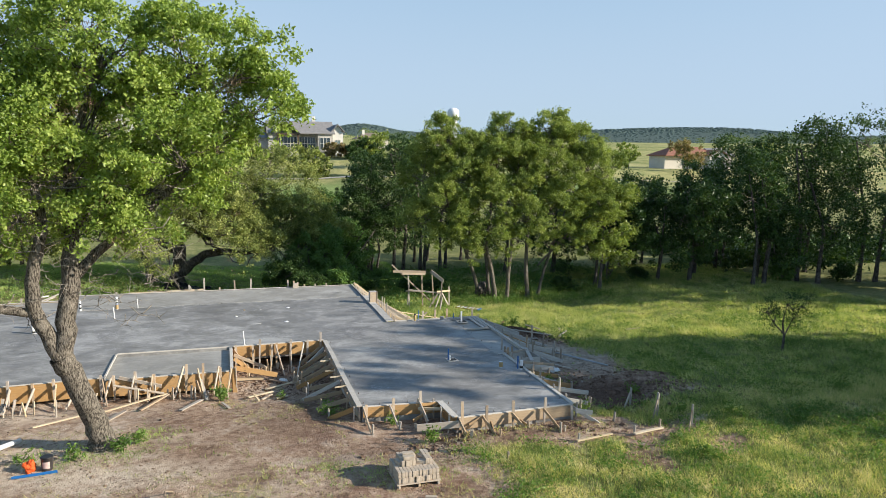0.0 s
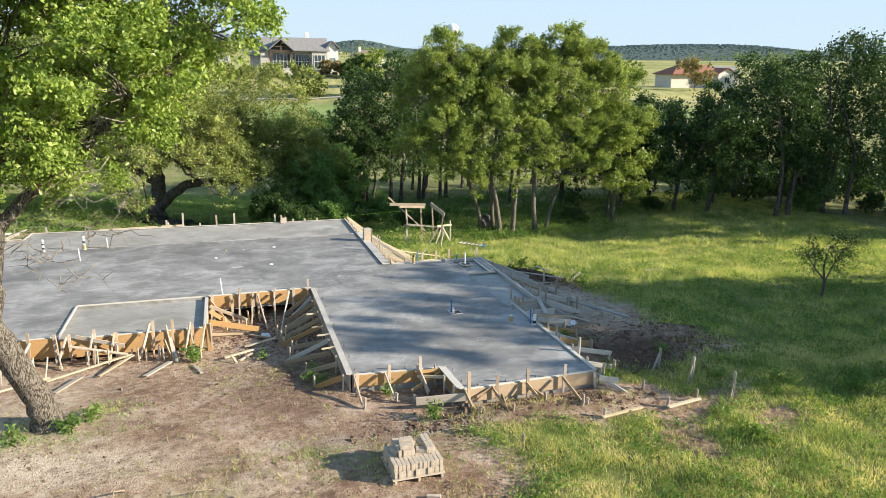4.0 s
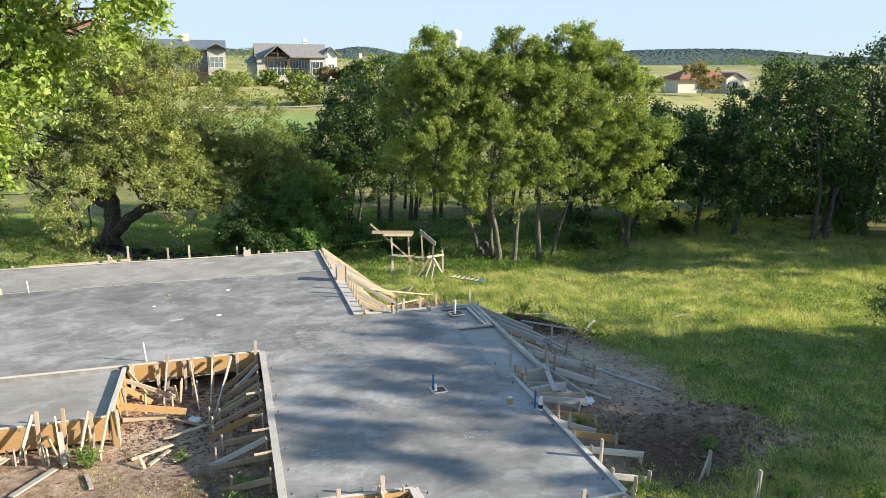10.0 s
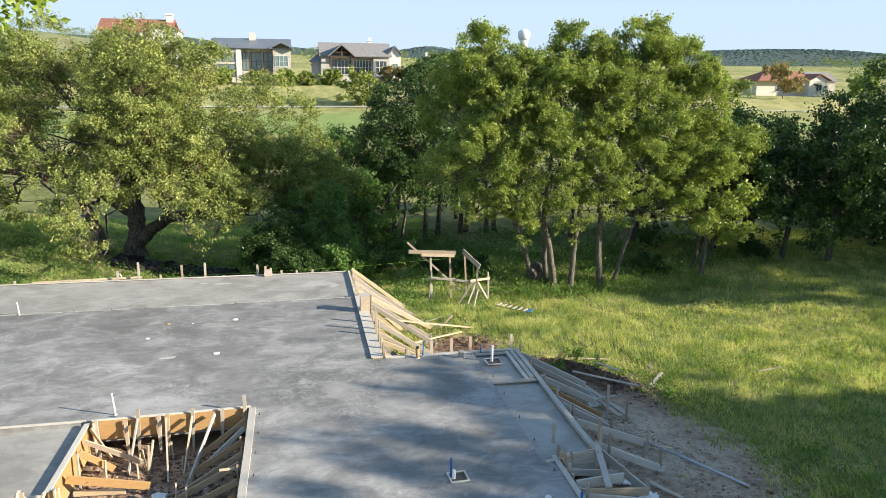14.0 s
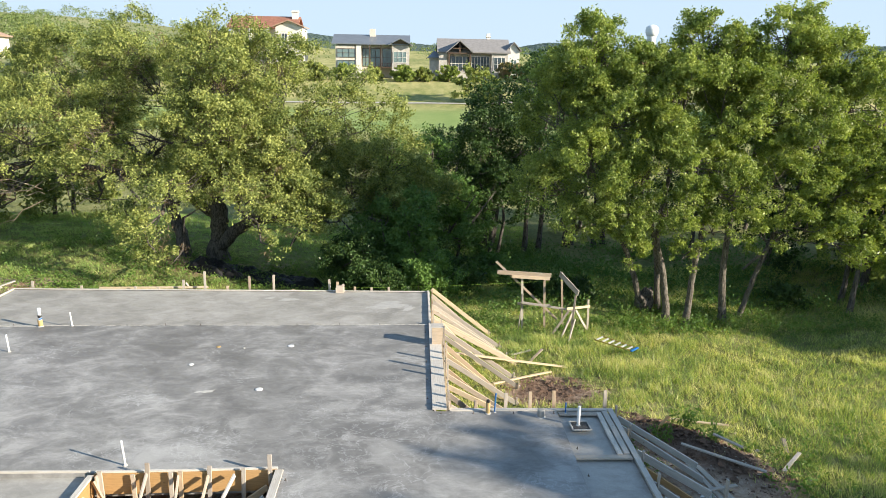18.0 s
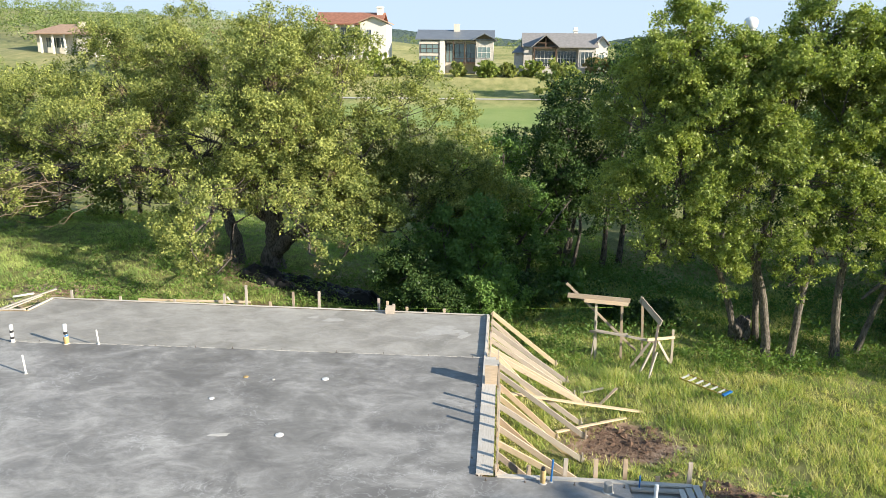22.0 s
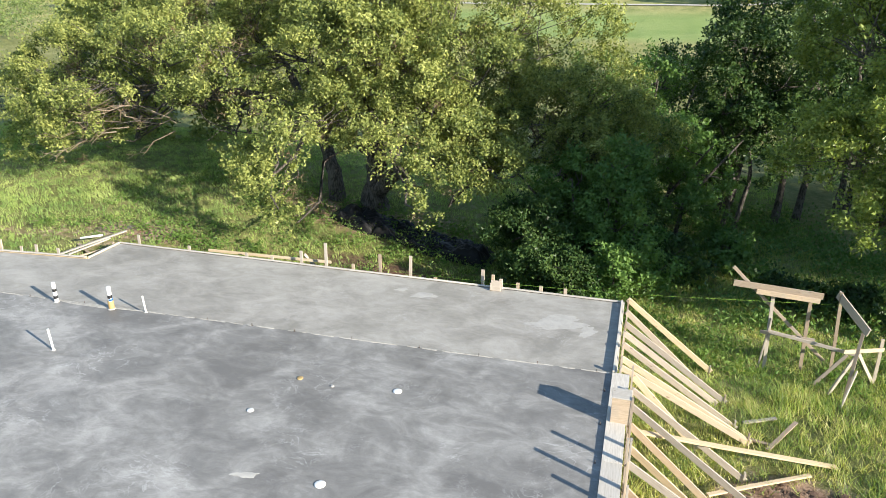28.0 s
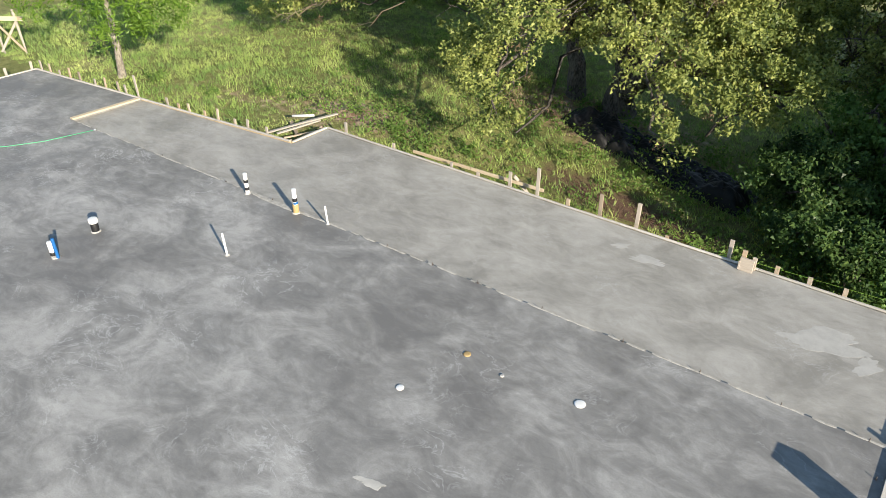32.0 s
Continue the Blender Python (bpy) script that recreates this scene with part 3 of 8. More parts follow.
def tris_mesh(name, co, mat):
    """A mesh of loose three-cornered blades; co is n x 3 x 3."""
    n = len(co)
    me = bpy.data.meshes.new(name)
    me.vertices.add(n * 3)
    me.vertices.foreach_set("co", co.astype(np.float32).ravel())
    me.loops.add(n * 3)
    me.loops.foreach_set("vertex_index", np.arange(n * 3, dtype=np.int32))
    me.polygons.add(n)
    me.polygons.foreach_set("loop_start", np.arange(0, n * 3, 3, dtype=np.int32))
    me.update(calc_edges=True)
    me.materials.append(mat)
    return me


def unit(v):
    return v / np.maximum(np.linalg.norm(v, axis=-1, keepdims=True), 1e-9)


def leaf_quads(rng, centre, size, outward=None, droop=0.0, wide=0.55, face=0.62):
    """Lozenge leaves at the given places, turned at random but rather facing outwards and up."""
    n = len(centre)
    nor = rng.normal(size=(n, 3))
    if outward is not None:
        nor = nor * face + outward
    nor[:, 2] += 0.30
    nor = unit(nor)
    u = rng.normal(size=(n, 3))
    u[:, 2] -= droop
    u = unit(u - nor * (u * nor).sum(1, keepdims=True))
    v = np.cross(nor, u)
    s = (size * rng.uniform(0.65, 1.3, n))[:, None]
    fold = nor * s * 0.12
    return np.stack([centre + u * s, centre + v * s * wide + fold, centre - u * s, centre - v * s * wide + fold], 1)


def tubes_mesh(name, lines, mat, sides=6):
    """Tapered limbs: each line is (points n x 3, radii n)."""
    V, F, base = [], [], 0
    ang = np.arange(sides) * 2 * math.pi / sides
    for pts, rad in lines:
        pts, rad = np.asarray(pts, float), np.asarray(rad, float)
        d = unit(np.gradient(pts, axis=0))
        ref = np.array([0.31, 0.87, 0.38])
        a = unit(np.cross(d, ref))
        b = np.cross(d, a)
        ring = pts[:, None, :] + rad[:, None, None] * (a[:, None, :] * np.cos(ang)[None, :, None] + b[:, None, :] * np.sin(ang)[None, :, None])
        V.append(ring.reshape(-1, 3))
        n = len(pts)
        i = (np.arange(n - 1)[:, None] * sides + np.arange(sides)[None, :])
        j = (np.arange(n - 1)[:, None] * sides + (np.arange(sides)[None, :] + 1) % sides)
        F.append(np.stack([i, j, j + sides, i + sides], -1).reshape(-1, 4) + base)
        base += n * sides
    me = bpy.data.meshes.new(name)
    V = np.concatenate(V)
    me.vertices.add(len(V))
    me.vertices.foreach_set("co", V.astype(np.float32).ravel())
    set_quads(me, np.concatenate(F).astype(np.int32))
    me.polygons.foreach_set("use_smooth", np.ones(len(me.polygons), dtype=bool))
    me.materials.append(mat)
    return me


def bent(rng, p0, p1, r0, r1, n=7, sag=0.0, wob=0.06):
    """A crooked limb from p0 to p1."""
    p0, p1 = np.asarray(p0, float), np.asarray(p1, float)
    t = np.linspace(0, 1, n)[:, None]
    L = np.linalg.norm(p1 - p0)
    pts = p0 + (p1 - p0) * t
    k = np.cumsum(rng.normal(size=(n, 3)), axis=0) * wob * L / math.sqrt(n)
    k -= k[0] + (k[-1] - k[0]) * t
    pts = pts + k
    pts[:, 2] += sag * L * np.sin(np.pi * t[:, 0])
    return pts, r0 + (r1 - r0) * np.linspace(0, 1, n) ** 0.8


def tree(name, label, base, trunks, blobs, leaf, bark_mat, clumps, per, size, seed, category="tree", group="", gap=0.25, spread=0.5, moss=0.0, twigs=True, wide=0.55, hang=0.0, lobe=0.42, three=False, holes=()):
    """A tree. trunks: lists of (x, y, z, r) from the base up, in the tree's frame; blobs: (x, y, z, rx, ry, rz) crown masses."""
    rng = np.random.default_rng(seed)
    t = thing(name, label, category, group, base)
    stems, limbs, nodes = [], [], []
    for tr in trunks:
        a = np.array(tr, float)
        k = np.linspace(0, len(a) - 1, 4 * len(a))
        q = np.stack([np.interp(k, np.arange(len(a)), a[:, c]) for c in range(4)], 1)
        q[:, :2] += rng.normal(size=(len(q), 2)) * a[0, 3] * 0.10
        if a[0, 2] < 0.05:
            q[0, 3] *= 1.35
            q[1, 3] *= 1.12
        else:
            q[0, 3] *= 0.55
        stems.append((q[:, :3], q[:, 3]))
        nodes.append(q[len(q) // 2:])
    nodes = np.concatenate(nodes)
    vol = np.array([b[3] * b[4] * b[5] for b in blobs]) ** 0.72
    cs, outs = [], []
    for b, share in zip(blobs, vol / vol.sum()):
        c, r = np.array(b[:3]), np.array(b[3:])
        d = np.linalg.norm(nodes[:, :3] - c, axis=1)
        d = d + (1.2 * np.maximum(0, c[2] + 2.0 - nodes[:, 2]) if hang else 0.6 * np.maximum(0, nodes[:, 2] - c[2]))
        k = nodes[np.argmin(d)]
        hub = c - np.array([0, 0, 0.25 * r[2]])
        limb = bent(rng, k[:3], hub, max(0.03, k[3] * 0.6), 0.025, 8, -0.03, 0.16)
        limbs.append(limb)
        m = max(3, int(clumps * share))
        rm = float(np.mean(r))
        bough_r = min(max(lobe * rm, 0.28), 1.05)
        k_sub = int(min(26, max(5, 3.2 * (rm / bough_r) ** 2)))
        sd = unit(rng.normal(size=(k_sub, 3)) + np.array([0, 0, 0.25]))
        sub_c = c + sd * r * rng.uniform(0.55, 0.92, (k_sub, 1))
        sub_r = bough_r * rng.uniform(0.65, 1.2, k_sub)
        drop_ = rng.uniform(size=k_sub) < gap * 0.6
        pick = rng.integers(0, k_sub, m)
        pick = pick[~drop_[pick]]
        td = unit(rng.normal(size=(len(pick), 3)) + 0.75 * sd[pick] + np.array([0, 0, 0.45]))
        p = sub_c[pick] + td * (sub_r[pick] * rng.uniform(0.55, 1.08, len(pick)))[:, None] * np.array([1, 1, 0.85])
        cs.append(p)
        outs.append(unit(td * 0.8 + sd[pick] * 0.4 + np.array([0, 0, 0.25])))
        if twigs:
            for j in range(0, len(p), 14):
                s = limb[0][rng.integers(3, 8)]
                limbs.append(bent(rng, s, p[j], 0.028, 0.008, 5, 0.0, 0.14))
    cs, outs = np.concatenate(cs), np.concatenate(outs)
    for h in holes:
        free = (((cs - np.array(h[:3])) / np.array(h[3:])) ** 2).sum(1) > 1
        cs, outs = cs[free], outs[free]
    n = len(cs)
    tuft = spread * rng.uniform(0.6, 1.35, (n, 1, 1))
    off = unit(rng.normal(size=(n, per, 3))) * (rng.uniform(size=(n, per, 1)) ** 0.42) * tuft * np.array([1.05, 1.05, 0.85])
    off = off + outs[:, None, :] * rng.uniform(-0.3, 1.0, size=(n, per, 1)) * tuft
    pos = (cs[:, None, :] + off)
    pos[:, :, 2] -= hang * np.abs(rng.normal(size=(n, per)))
    pos = pos.reshape(-1, 3)
    out = (unit(off) * 0.55 + outs[:, None, :] * 0.9).reshape(-1, 3)
    for stem in stems:
        part("trunk", tubes_mesh("trunk", [stem], bark_mat, 14), None, t)
    part("bough", tubes_mesh("bough", limbs, bark_mat, 4), None, t)
    q = leaf_quads(rng, pos, size, out, 0.2, wide, 2.6)
    if three:
        q[:, 0] += 0.35 * (q[:, 1] - q[:, 3])
    part("crown", tris_mesh("crown", q[:, (0, 2, 3)], leaf) if three else quads_mesh("crown", q, leaf), None, t)
    if moss:
        m = int(n * moss)
        pick = cs[rng.integers(0, n, m)] * np.array([0.86, 0.86, 0.94])
        tw = pick[:, None, :] + rng.normal(size=(m, 22, 3)) * 0.12
        part("ball_moss", quads_mesh("ball_moss", leaf_quads(rng, tw.reshape(-1, 3), 0.075, None, 0.6, 0.16), M["moss"]), None, t, "clumps of dry brown ball moss")
    return t


# ---- the ground ----
XS = axis(-32, 46, 0.41, -3000, 3000, 1.13)
YS = axis(-32, 36, 0.41, -300, 3200, 1.13)
me, X, Y = grid_mesh("ground", XS, YS, land)
# last dug bell: dark soil by the live oak, deepened to stand for shade
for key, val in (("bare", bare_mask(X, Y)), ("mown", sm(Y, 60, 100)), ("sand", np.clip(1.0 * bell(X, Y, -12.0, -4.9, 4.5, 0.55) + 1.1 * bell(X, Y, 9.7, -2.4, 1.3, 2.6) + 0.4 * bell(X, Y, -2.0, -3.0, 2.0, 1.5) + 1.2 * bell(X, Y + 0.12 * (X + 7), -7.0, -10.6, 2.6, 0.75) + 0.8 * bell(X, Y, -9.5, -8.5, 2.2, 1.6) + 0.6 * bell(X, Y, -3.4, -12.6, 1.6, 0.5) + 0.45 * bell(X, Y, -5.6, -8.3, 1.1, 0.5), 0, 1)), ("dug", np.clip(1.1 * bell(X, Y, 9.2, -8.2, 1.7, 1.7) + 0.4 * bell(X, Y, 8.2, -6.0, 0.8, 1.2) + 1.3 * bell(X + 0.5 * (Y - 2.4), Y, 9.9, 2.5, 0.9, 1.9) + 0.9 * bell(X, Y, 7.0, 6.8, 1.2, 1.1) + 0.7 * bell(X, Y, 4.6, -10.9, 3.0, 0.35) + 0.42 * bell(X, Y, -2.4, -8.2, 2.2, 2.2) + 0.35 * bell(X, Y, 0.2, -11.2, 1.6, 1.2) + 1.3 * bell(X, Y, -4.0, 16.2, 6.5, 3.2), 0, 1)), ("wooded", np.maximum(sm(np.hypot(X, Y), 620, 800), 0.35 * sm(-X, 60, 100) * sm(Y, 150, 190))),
                 ("fairway", sm(Y, 92, 96) * (1 - sm(Y, 139, 142)) * sm(X, -70, -55) * (1 - sm(X, 95, 110)))):
    a = me.attributes.new(key, "FLOAT", "POINT")
    a.data.foreach_set("value", val.astype(np.float32).ravel())
me.materials.append(M["ground"])
me.polygons.foreach_set("use_smooth", np.ones(len(me.polygons), dtype=bool))
tagged(new("ground", me), "rough meadow with worn bare brown soil round the building site", "ground", kind="structure")

# ---- the concrete slab ----
MAIN = [(-24.9, -4.55), (-8.2, -3.38), (-8.2, -0.35), (-3.95, -0.30), (0, -0.15), (0, -8.55), (2.55, -8.68), (2.62, -10.2), (6.57, -10.0),
        (6.57, -3.82), (6.30, -3.82), (6.30, 2.5), (3.2, 2.5), (3.2, 8.75), (-18.85, 8.35), (-18.75, 10.6), (-24.35, 10.1)]
BACK = [(3.2, 8.754), (3.2, 12.45), (-12.3, 12.5), (-12.35, 11.15), (-18.746, 10.6), (-18.846, 8.354)]
FRONT = [(-8.196, -3.38), (-3.95, -3.35), (-3.95, -0.304), (-8.196, -0.354)]
PORCH = [(6.304, -3.75), (7.60, -3.75), (7.60, 2.5), (6.304, 2.5)]
for nm, outline, top, mat, lab in (("floor_slab", MAIN, 0.0, "slab", "grey mottled fresh concrete house slab with pale lime blooms"),
                                   ("patio_slab_back", BACK, -0.045, "patio", "smooth pale grey back patio slab, slightly lower"),
                                   ("patio_slab_front", FRONT, -0.10, "patio", "pale grey sunken concrete front porch slab"),
                                   ("porch_slab", PORCH, -0.09, "patio", "narrow pale concrete side porch slab")):
    ob = new(nm, from_bm(nm, slab_bm(outline, top, -0.55), M[mat]))
    tagged(ob, lab, "concrete slab", kind="structure")


# ---- the formwork ----
def formwork(name, label, p0, p1, out, top, depth, step, brace=0.0, mat="pine", stake_up=(0.02, 0.25), tall=0.0, rows=2, gap=0.0, cap=0.0, drop=None, ends=0.05, lean=0.25, stakes=None, wide=0.088):
    """Form boards from p0 to p1 with stakes outside and raking braces down to pegs."""
    p0, p1, out = Vector((*p0, 0)), Vector((*p1, 0)), Vector((*out, 0)).normalized()
    t = thing(name, label, "formwork")
    d = (p1 - p0).normalized()
    length = (p1 - p0).length
    n = max(1, round(length / 3.4))
    h = depth / rows
    for r in range(rows):
        z = top - h * (r + 0.5)
        for k in range(n):
            a, b = p0 + d * (length * k / n + 0.004), p0 + d * (length * (k + 1) / n - 0.004)
            j = random.uniform(-0.006, 0.006)
            o = out * (0.022 + j + gap * r)
            board("form_board", t, a + o + Vector((0, 0, z)), b + o + Vector((0, 0, z + j)), 0.038, h - 0.008, M[mat if rows == 1 or (r + k) % 3 else ("cem_wood" if mat != "ply" else mat)])
    if cap:
        for k in range(n):
            a, b = p0 + d * (length * k / n + 0.004), p0 + d * (length * (k + 1) / n - 0.004)
            o = out * (cap / 2 - 0.05) + Vector((0, 0, top + 0.012))
            board("ledge_plank", t, a + o, b + o, cap, 0.036, M["cem_wood"], 0, "cement-splashed plank along the edge")
    m = max(1, round((length - 2 * ends) / step))
    places = [((length - 2 * ends) * k / m, None) for k in range(m + 1)] if stakes is None else [(abs(x - p0.x) / abs(d.x), up) for x, up in stakes]
    for u, fixed in places:
        u = ends + u + (random.uniform(-0.08, 0.08) if fixed is None else 0)
        u = min(max(u, 0.03), length - 0.03)
        q = p0 + d * u + out * (0.065 + cap * 0.9)
        g = ground_z(q.x, q.y)
        up = fixed if fixed is not None else random.uniform(*stake_up) + (tall if random.random() < 0.35 else 0)
        w = out * random.uniform(-0.03, 0.03) + d * random.uniform(-0.05, 0.05)
        board("stake", t, Vector((q.x, q.y, g - 0.15)), Vector((q.x, q.y, top + up)) + w, 0.038, 0.088, M["grey_wood" if random.random() < 0.3 else "pine"],
              90 if abs(d.x) > 0.5 else 0, point=True)
        if brace:
            reach = brace * random.uniform(0.65, 1.25)
            sway = d * random.uniform(-lean, lean)
            f = q + out * reach + sway + d * 0.06
            gz = ground_z(f.x, f.y)
            zt = (drop if drop is not None else top - 0.05) + random.uniform(-0.06, 0.04)
            board("brace", t, Vector((q.x, q.y, zt)) + d * 0.06, Vector((f.x, f.y, gz + 0.04)), 0.038, wide if random.random() < 0.75 else 0.14, M[("pine", "grey_wood", "pine", "fresh")[random.randrange(4)]])
            board("peg", t, Vector((f.x, f.y, gz - 0.15)) - out * 0.05, Vector((f.x, f.y, gz + random.uniform(0.12, 0.3))) - out * 0.03, 0.036, 0.07, M["grey_wood"], point=True)
    return t


def braces(t, *rows):
    """Planks nailed on by hand: start, end, breadth and timber."""
    for p0, p1, w, mat in rows:
        board("brace", t, p0, p1, 0.038, w, M[mat])


def peg(t, x, y, up, w=0.085):
    g = ground_z(x, y)
    board("peg", t, (x, y, g - 0.15), (x + random.uniform(-0.04, 0.04), y + random.uniform(-0.04, 0.04), g + up), 0.038, w, M[random.choice(("pine", "grey_wood"))], random.uniform(0, 60), point=True)


random.seed(11)
W = "wooden concrete formwork of rough boards with stakes and raking braces"
f = formwork("formwork", W, (0.03, -8.55), (2.52, -8.68), (0, -1), 0.0, 0.34, 0.95, 0.0, "ply", rows=1, cap=0.06, stakes=((0.0, 0.12), (0.92, 0.28), (1.84, 0.45)))
braces(f, ((0.02, -8.7, 0.02), (0.08, -9.65, -0.42), 0.10, "pine"), ((0.86, -8.72, 0.05), (0.97, -9.42, -0.40), 0.09, "pine"), ((1.80, -8.62, 0.12), (1.92, -9.42, -0.36), 0.17, "pine"),
       ((2.50, -8.85, -0.02), (1.50, -9.20, -0.34), 0.10, "ply"), ((2.48, -9.2, -0.05), (1.75, -8.85, -0.10), 0.09, "fresh"), ((2.45, -8.78, 0.0), (1.7, -8.80, 0.0), 0.09, "ply"))
formwork("formwork", W, (2.55, -8.72), (2.62, -10.18), (-1, 0), 0.03, 0.42, 0.8, 0.0, "ply", rows=2, cap=0.2)
f = formwork("formwork", W, (2.66, -10.22), (6.6, -10.02), (0, -1), 0.0, 0.36, 0.98, 0.0, "brown", rows=1, cap=0.06, stakes=((2.72, 0.55), (3.50, 0.36), (4.40, 0.42), (5.47, 0.40), (6.5, 0.02)))
braces(f, ((2.66, -10.30, -0.02), (2.76, -10.98, -0.44), 0.10, "brown"), ((3.42, -10.30, 0.0), (3.64, -11.02, -0.42), 0.09, "brown"), ((3.58, -10.55, -0.08), (3.62, -10.98, -0.46), 0.12, "brown"),
       ((4.38, -10.28, 0.03), (4.70, -10.76, -0.40), 0.09, "brown"), ((4.46, -10.26, -0.1), (4.84, -10.66, -0.36), 0.12, "brown"), ((5.46, -10.26, 0.05), (5.73, -11.05, -0.42), 0.09, "brown"),
       ((3.44, -10.28, 0.02), (2.98, -10.30, -0.2), 0.08, "brown"), ((6.62, -10.2, -0.14), (7.14, -10.36, -0.2), 0.15, "cem_wood"), ((2.78, -10.4, -0.3), (2.74, -10.9, -0.3), 0.14, "ply"))
for x, y in ((2.82, -10.95), (3.72, -11.0), (4.78, -10.72), (5.80, -11.05), (5.66, -11.12), (0.12, -9.62), (1.02, -9.4), (1.55, -9.5)):
    peg(f, x, y, random.uniform(0.14, 0.34))
f = formwork("formwork", W, (6.60, -9.96), (6.60, -3.80), (1, 0), 0.012, 0.5, 0.92, 0.0, "cem_wood", (0.02, 0.1), cap=0.12)
braces(f, ((6.70, -4.30, -0.10), (8.05, -4.20, -0.34), 0.16, "cem_wood"), ((6.72, -5.0, -0.12), (7.9, -5.30, -0.42), 0.15, "cem_wood"), ((6.72, -5.25, -0.10), (8.15, -5.40, -0.30), 0.16, "cem_wood"), ((6.72, -5.97, -0.14), (7.95, -6.24, -0.34), 0.13, "ply"),
       ((6.70, -6.55, -0.12), (7.66, -6.82, -0.40), 0.14, "cem_wood"), ((6.70, -7.16, -0.12), (7.92, -7.34, -0.36), 0.17, "ply"), ((6.70, -8.0, -0.10), (8.12, -8.25, -0.33), 0.15, "cem_wood"), ((6.70, -9.14, -0.12), (7.66, -9.16, -0.36), 0.14, "cem_wood"), ((6.66, -9.9, -0.14), (7.2, -10.7, -0.45), 0.12, "cem_wood"))
for x, y, h in ((6.76, -4.40, 0.42), (6.76, -6.5, 0.36), (6.78, -7.08, 0.33), (6.80, -8.6, 0.44), (6.74, -5.4, 0.3)):
    board("stake", f, (x, y, ground_z(x, y) - 0.1), (x + 0.02, y, h), 0.04, 0.088, M["grey_wood"], point=True)
for x, y in ((8.05, -4.3), (7.9, -5.4), (7.95, -6.3), (7.9, -7.4), (8.05, -8.3), (7.62, -9.24), (7.2, -9.4)):
    peg(f, x, y, random.uniform(0.2, 0.5))
formwork("formwork", W, (6.68, -3.79), (7.60, -3.79), (0, -1), 0.0, 0.5, 0.75, 0.0, "cem_wood", (0.1, 0.3), rows=2, cap=0.1)
f = formwork("formwork", W, (7.63, -3.75), (7.63, 2.55), (1, 0), 0.022, 0.6, 1.05, 0.0, "cem_wood", (0.05, 0.2), rows=2, cap=0.13)
braces(f, ((7.78, 2.25, -0.06), (9.25, 0.75, -0.50), 0.15, "cem_wood"), ((7.78, 1.95, -0.16), (9.20, 0.25, -0.55), 0.15, "cem_wood"), ((7.78, 0.65, -0.10), (9.10, -0.40, -0.50), 0.19, "cem_wood"), ((7.78, 0.0, -0.14), (8.92, -1.15, -0.52), 0.14, "ply"), ((7.78, -0.55, -0.14), (8.9, -1.55, -0.55), 0.14, "cem_wood"),
       ((7.78, -1.2, -0.10), (8.92, -2.05, -0.50), 0.18, "cem_wood"), ((7.78, -2.2, -0.06), (9.38, -2.95, -0.42), 0.18, "cem_wood"), ((7.78, -3.3, -0.08), (9.22, -4.0, -0.50), 0.19, "cem_wood"))
for x, y, h in ((7.86, -3.45, 0.38), (8.02, -3.6, 0.32), (9.0, -1.3, 0.42), (9.3, -3.0, 0.1), (9.15, -3.95, 0.05), (7.9, -1.6, 0.12), (7.9, 1.6, 0.1)):
    board("stake", f, (x, y, ground_z(x, y) - 0.1), (x + random.uniform(-0.03, 0.03), y, h), 0.04, 0.09, M["grey_wood"], point=True)
formwork("formwork", W, (7.6, 2.54), (3.62, 2.54), (0, 1), 0.0, 0.7, 0.62, 0.0, "cem_wood", (0.08, 0.2), 0.3, rows=3, cap=0.12)
formwork("formwork", W, (3.24, 2.52), (3.24, 8.70), (1, 0), 0.03, 1.2, 0.60, 2.2, "pine", (0.05, 0.3), 0.35, rows=5, cap=0.36, drop=0.06, lean=0.45, wide=0.14)
formwork("formwork", W, (3.24, 8.80), (3.24, 12.45), (1, 0), 0.015, 1.4, 0.62, 2.35, "pine", (0.05, 0.12), rows=6, cap=0.05, drop=0.05, lean=0.5, wide=0.14)
formwork("formwork", W, (3.2, 12.49), (-12.3, 12.54), (0, 1), -0.02, 0.6, 0.92, 0.0, "fresh", rows=2, cap=0.05,
         stakes=((1.8, 0.13), (1.15, 0.12), (0.5, 0.14), (-0.48, 0.43), (-1.9, 0.03), (-2.65, 0.58), (-3.5, 0.53), (-4.35, 0.14), (-5.22, 0.71), (-6.0, 0.36), (-7.0, 0.08), (-7.8, 0.1), (-9.8, 0.1), (-11.65, 0.27)))
formwork("formwork", W, (-12.34, 12.5), (-12.39, 11.2), (-1, 0), -0.02, 0.35, 1.2, 0.0, "fresh", (0.0, 0.05), rows=1, cap=0.07)
formwork("formwork", W, (-12.45, 11.18), (-24.35, 10.14), (0, 1), 0.0, 0.4, 0.62, 0.0, "fresh", rows=1, cap=0.06,
         stakes=((-13.4, 0.15), (-14.2, 0.22), (-14.7, 0.12), (-15.4, 0.3), (-16.0, 0.12), (-16.6, 0.22), (-17.1, 0.14), (-17.6, 0.22), (-19.0, 0.68), (-19.6, 0.27), (-20.0, 0.3), (-20.7, 0.3), (-21.2, 0.17), (-22.0, 0.26), (-22.6, 0.3),
                 (-23.2, 0.12), (-23.7, 0.27), (-24.2, 0.3)))
formwork("formwork", W, (-24.39, 10.1), (-24.94, -4.5), (-1, 0), 0.0, 0.5, 0.9, 0.0, "fresh", (0.15, 0.35), rows=2, cap=0.06)
formwork("formwork", W, (-24.9, -4.6), (-8.25, -3.43), (0, -1), 0.02, 0.62, 0.68, 0.8, "ply", (0.05, 0.3), rows=1, cap=0.05, lean=0.35)
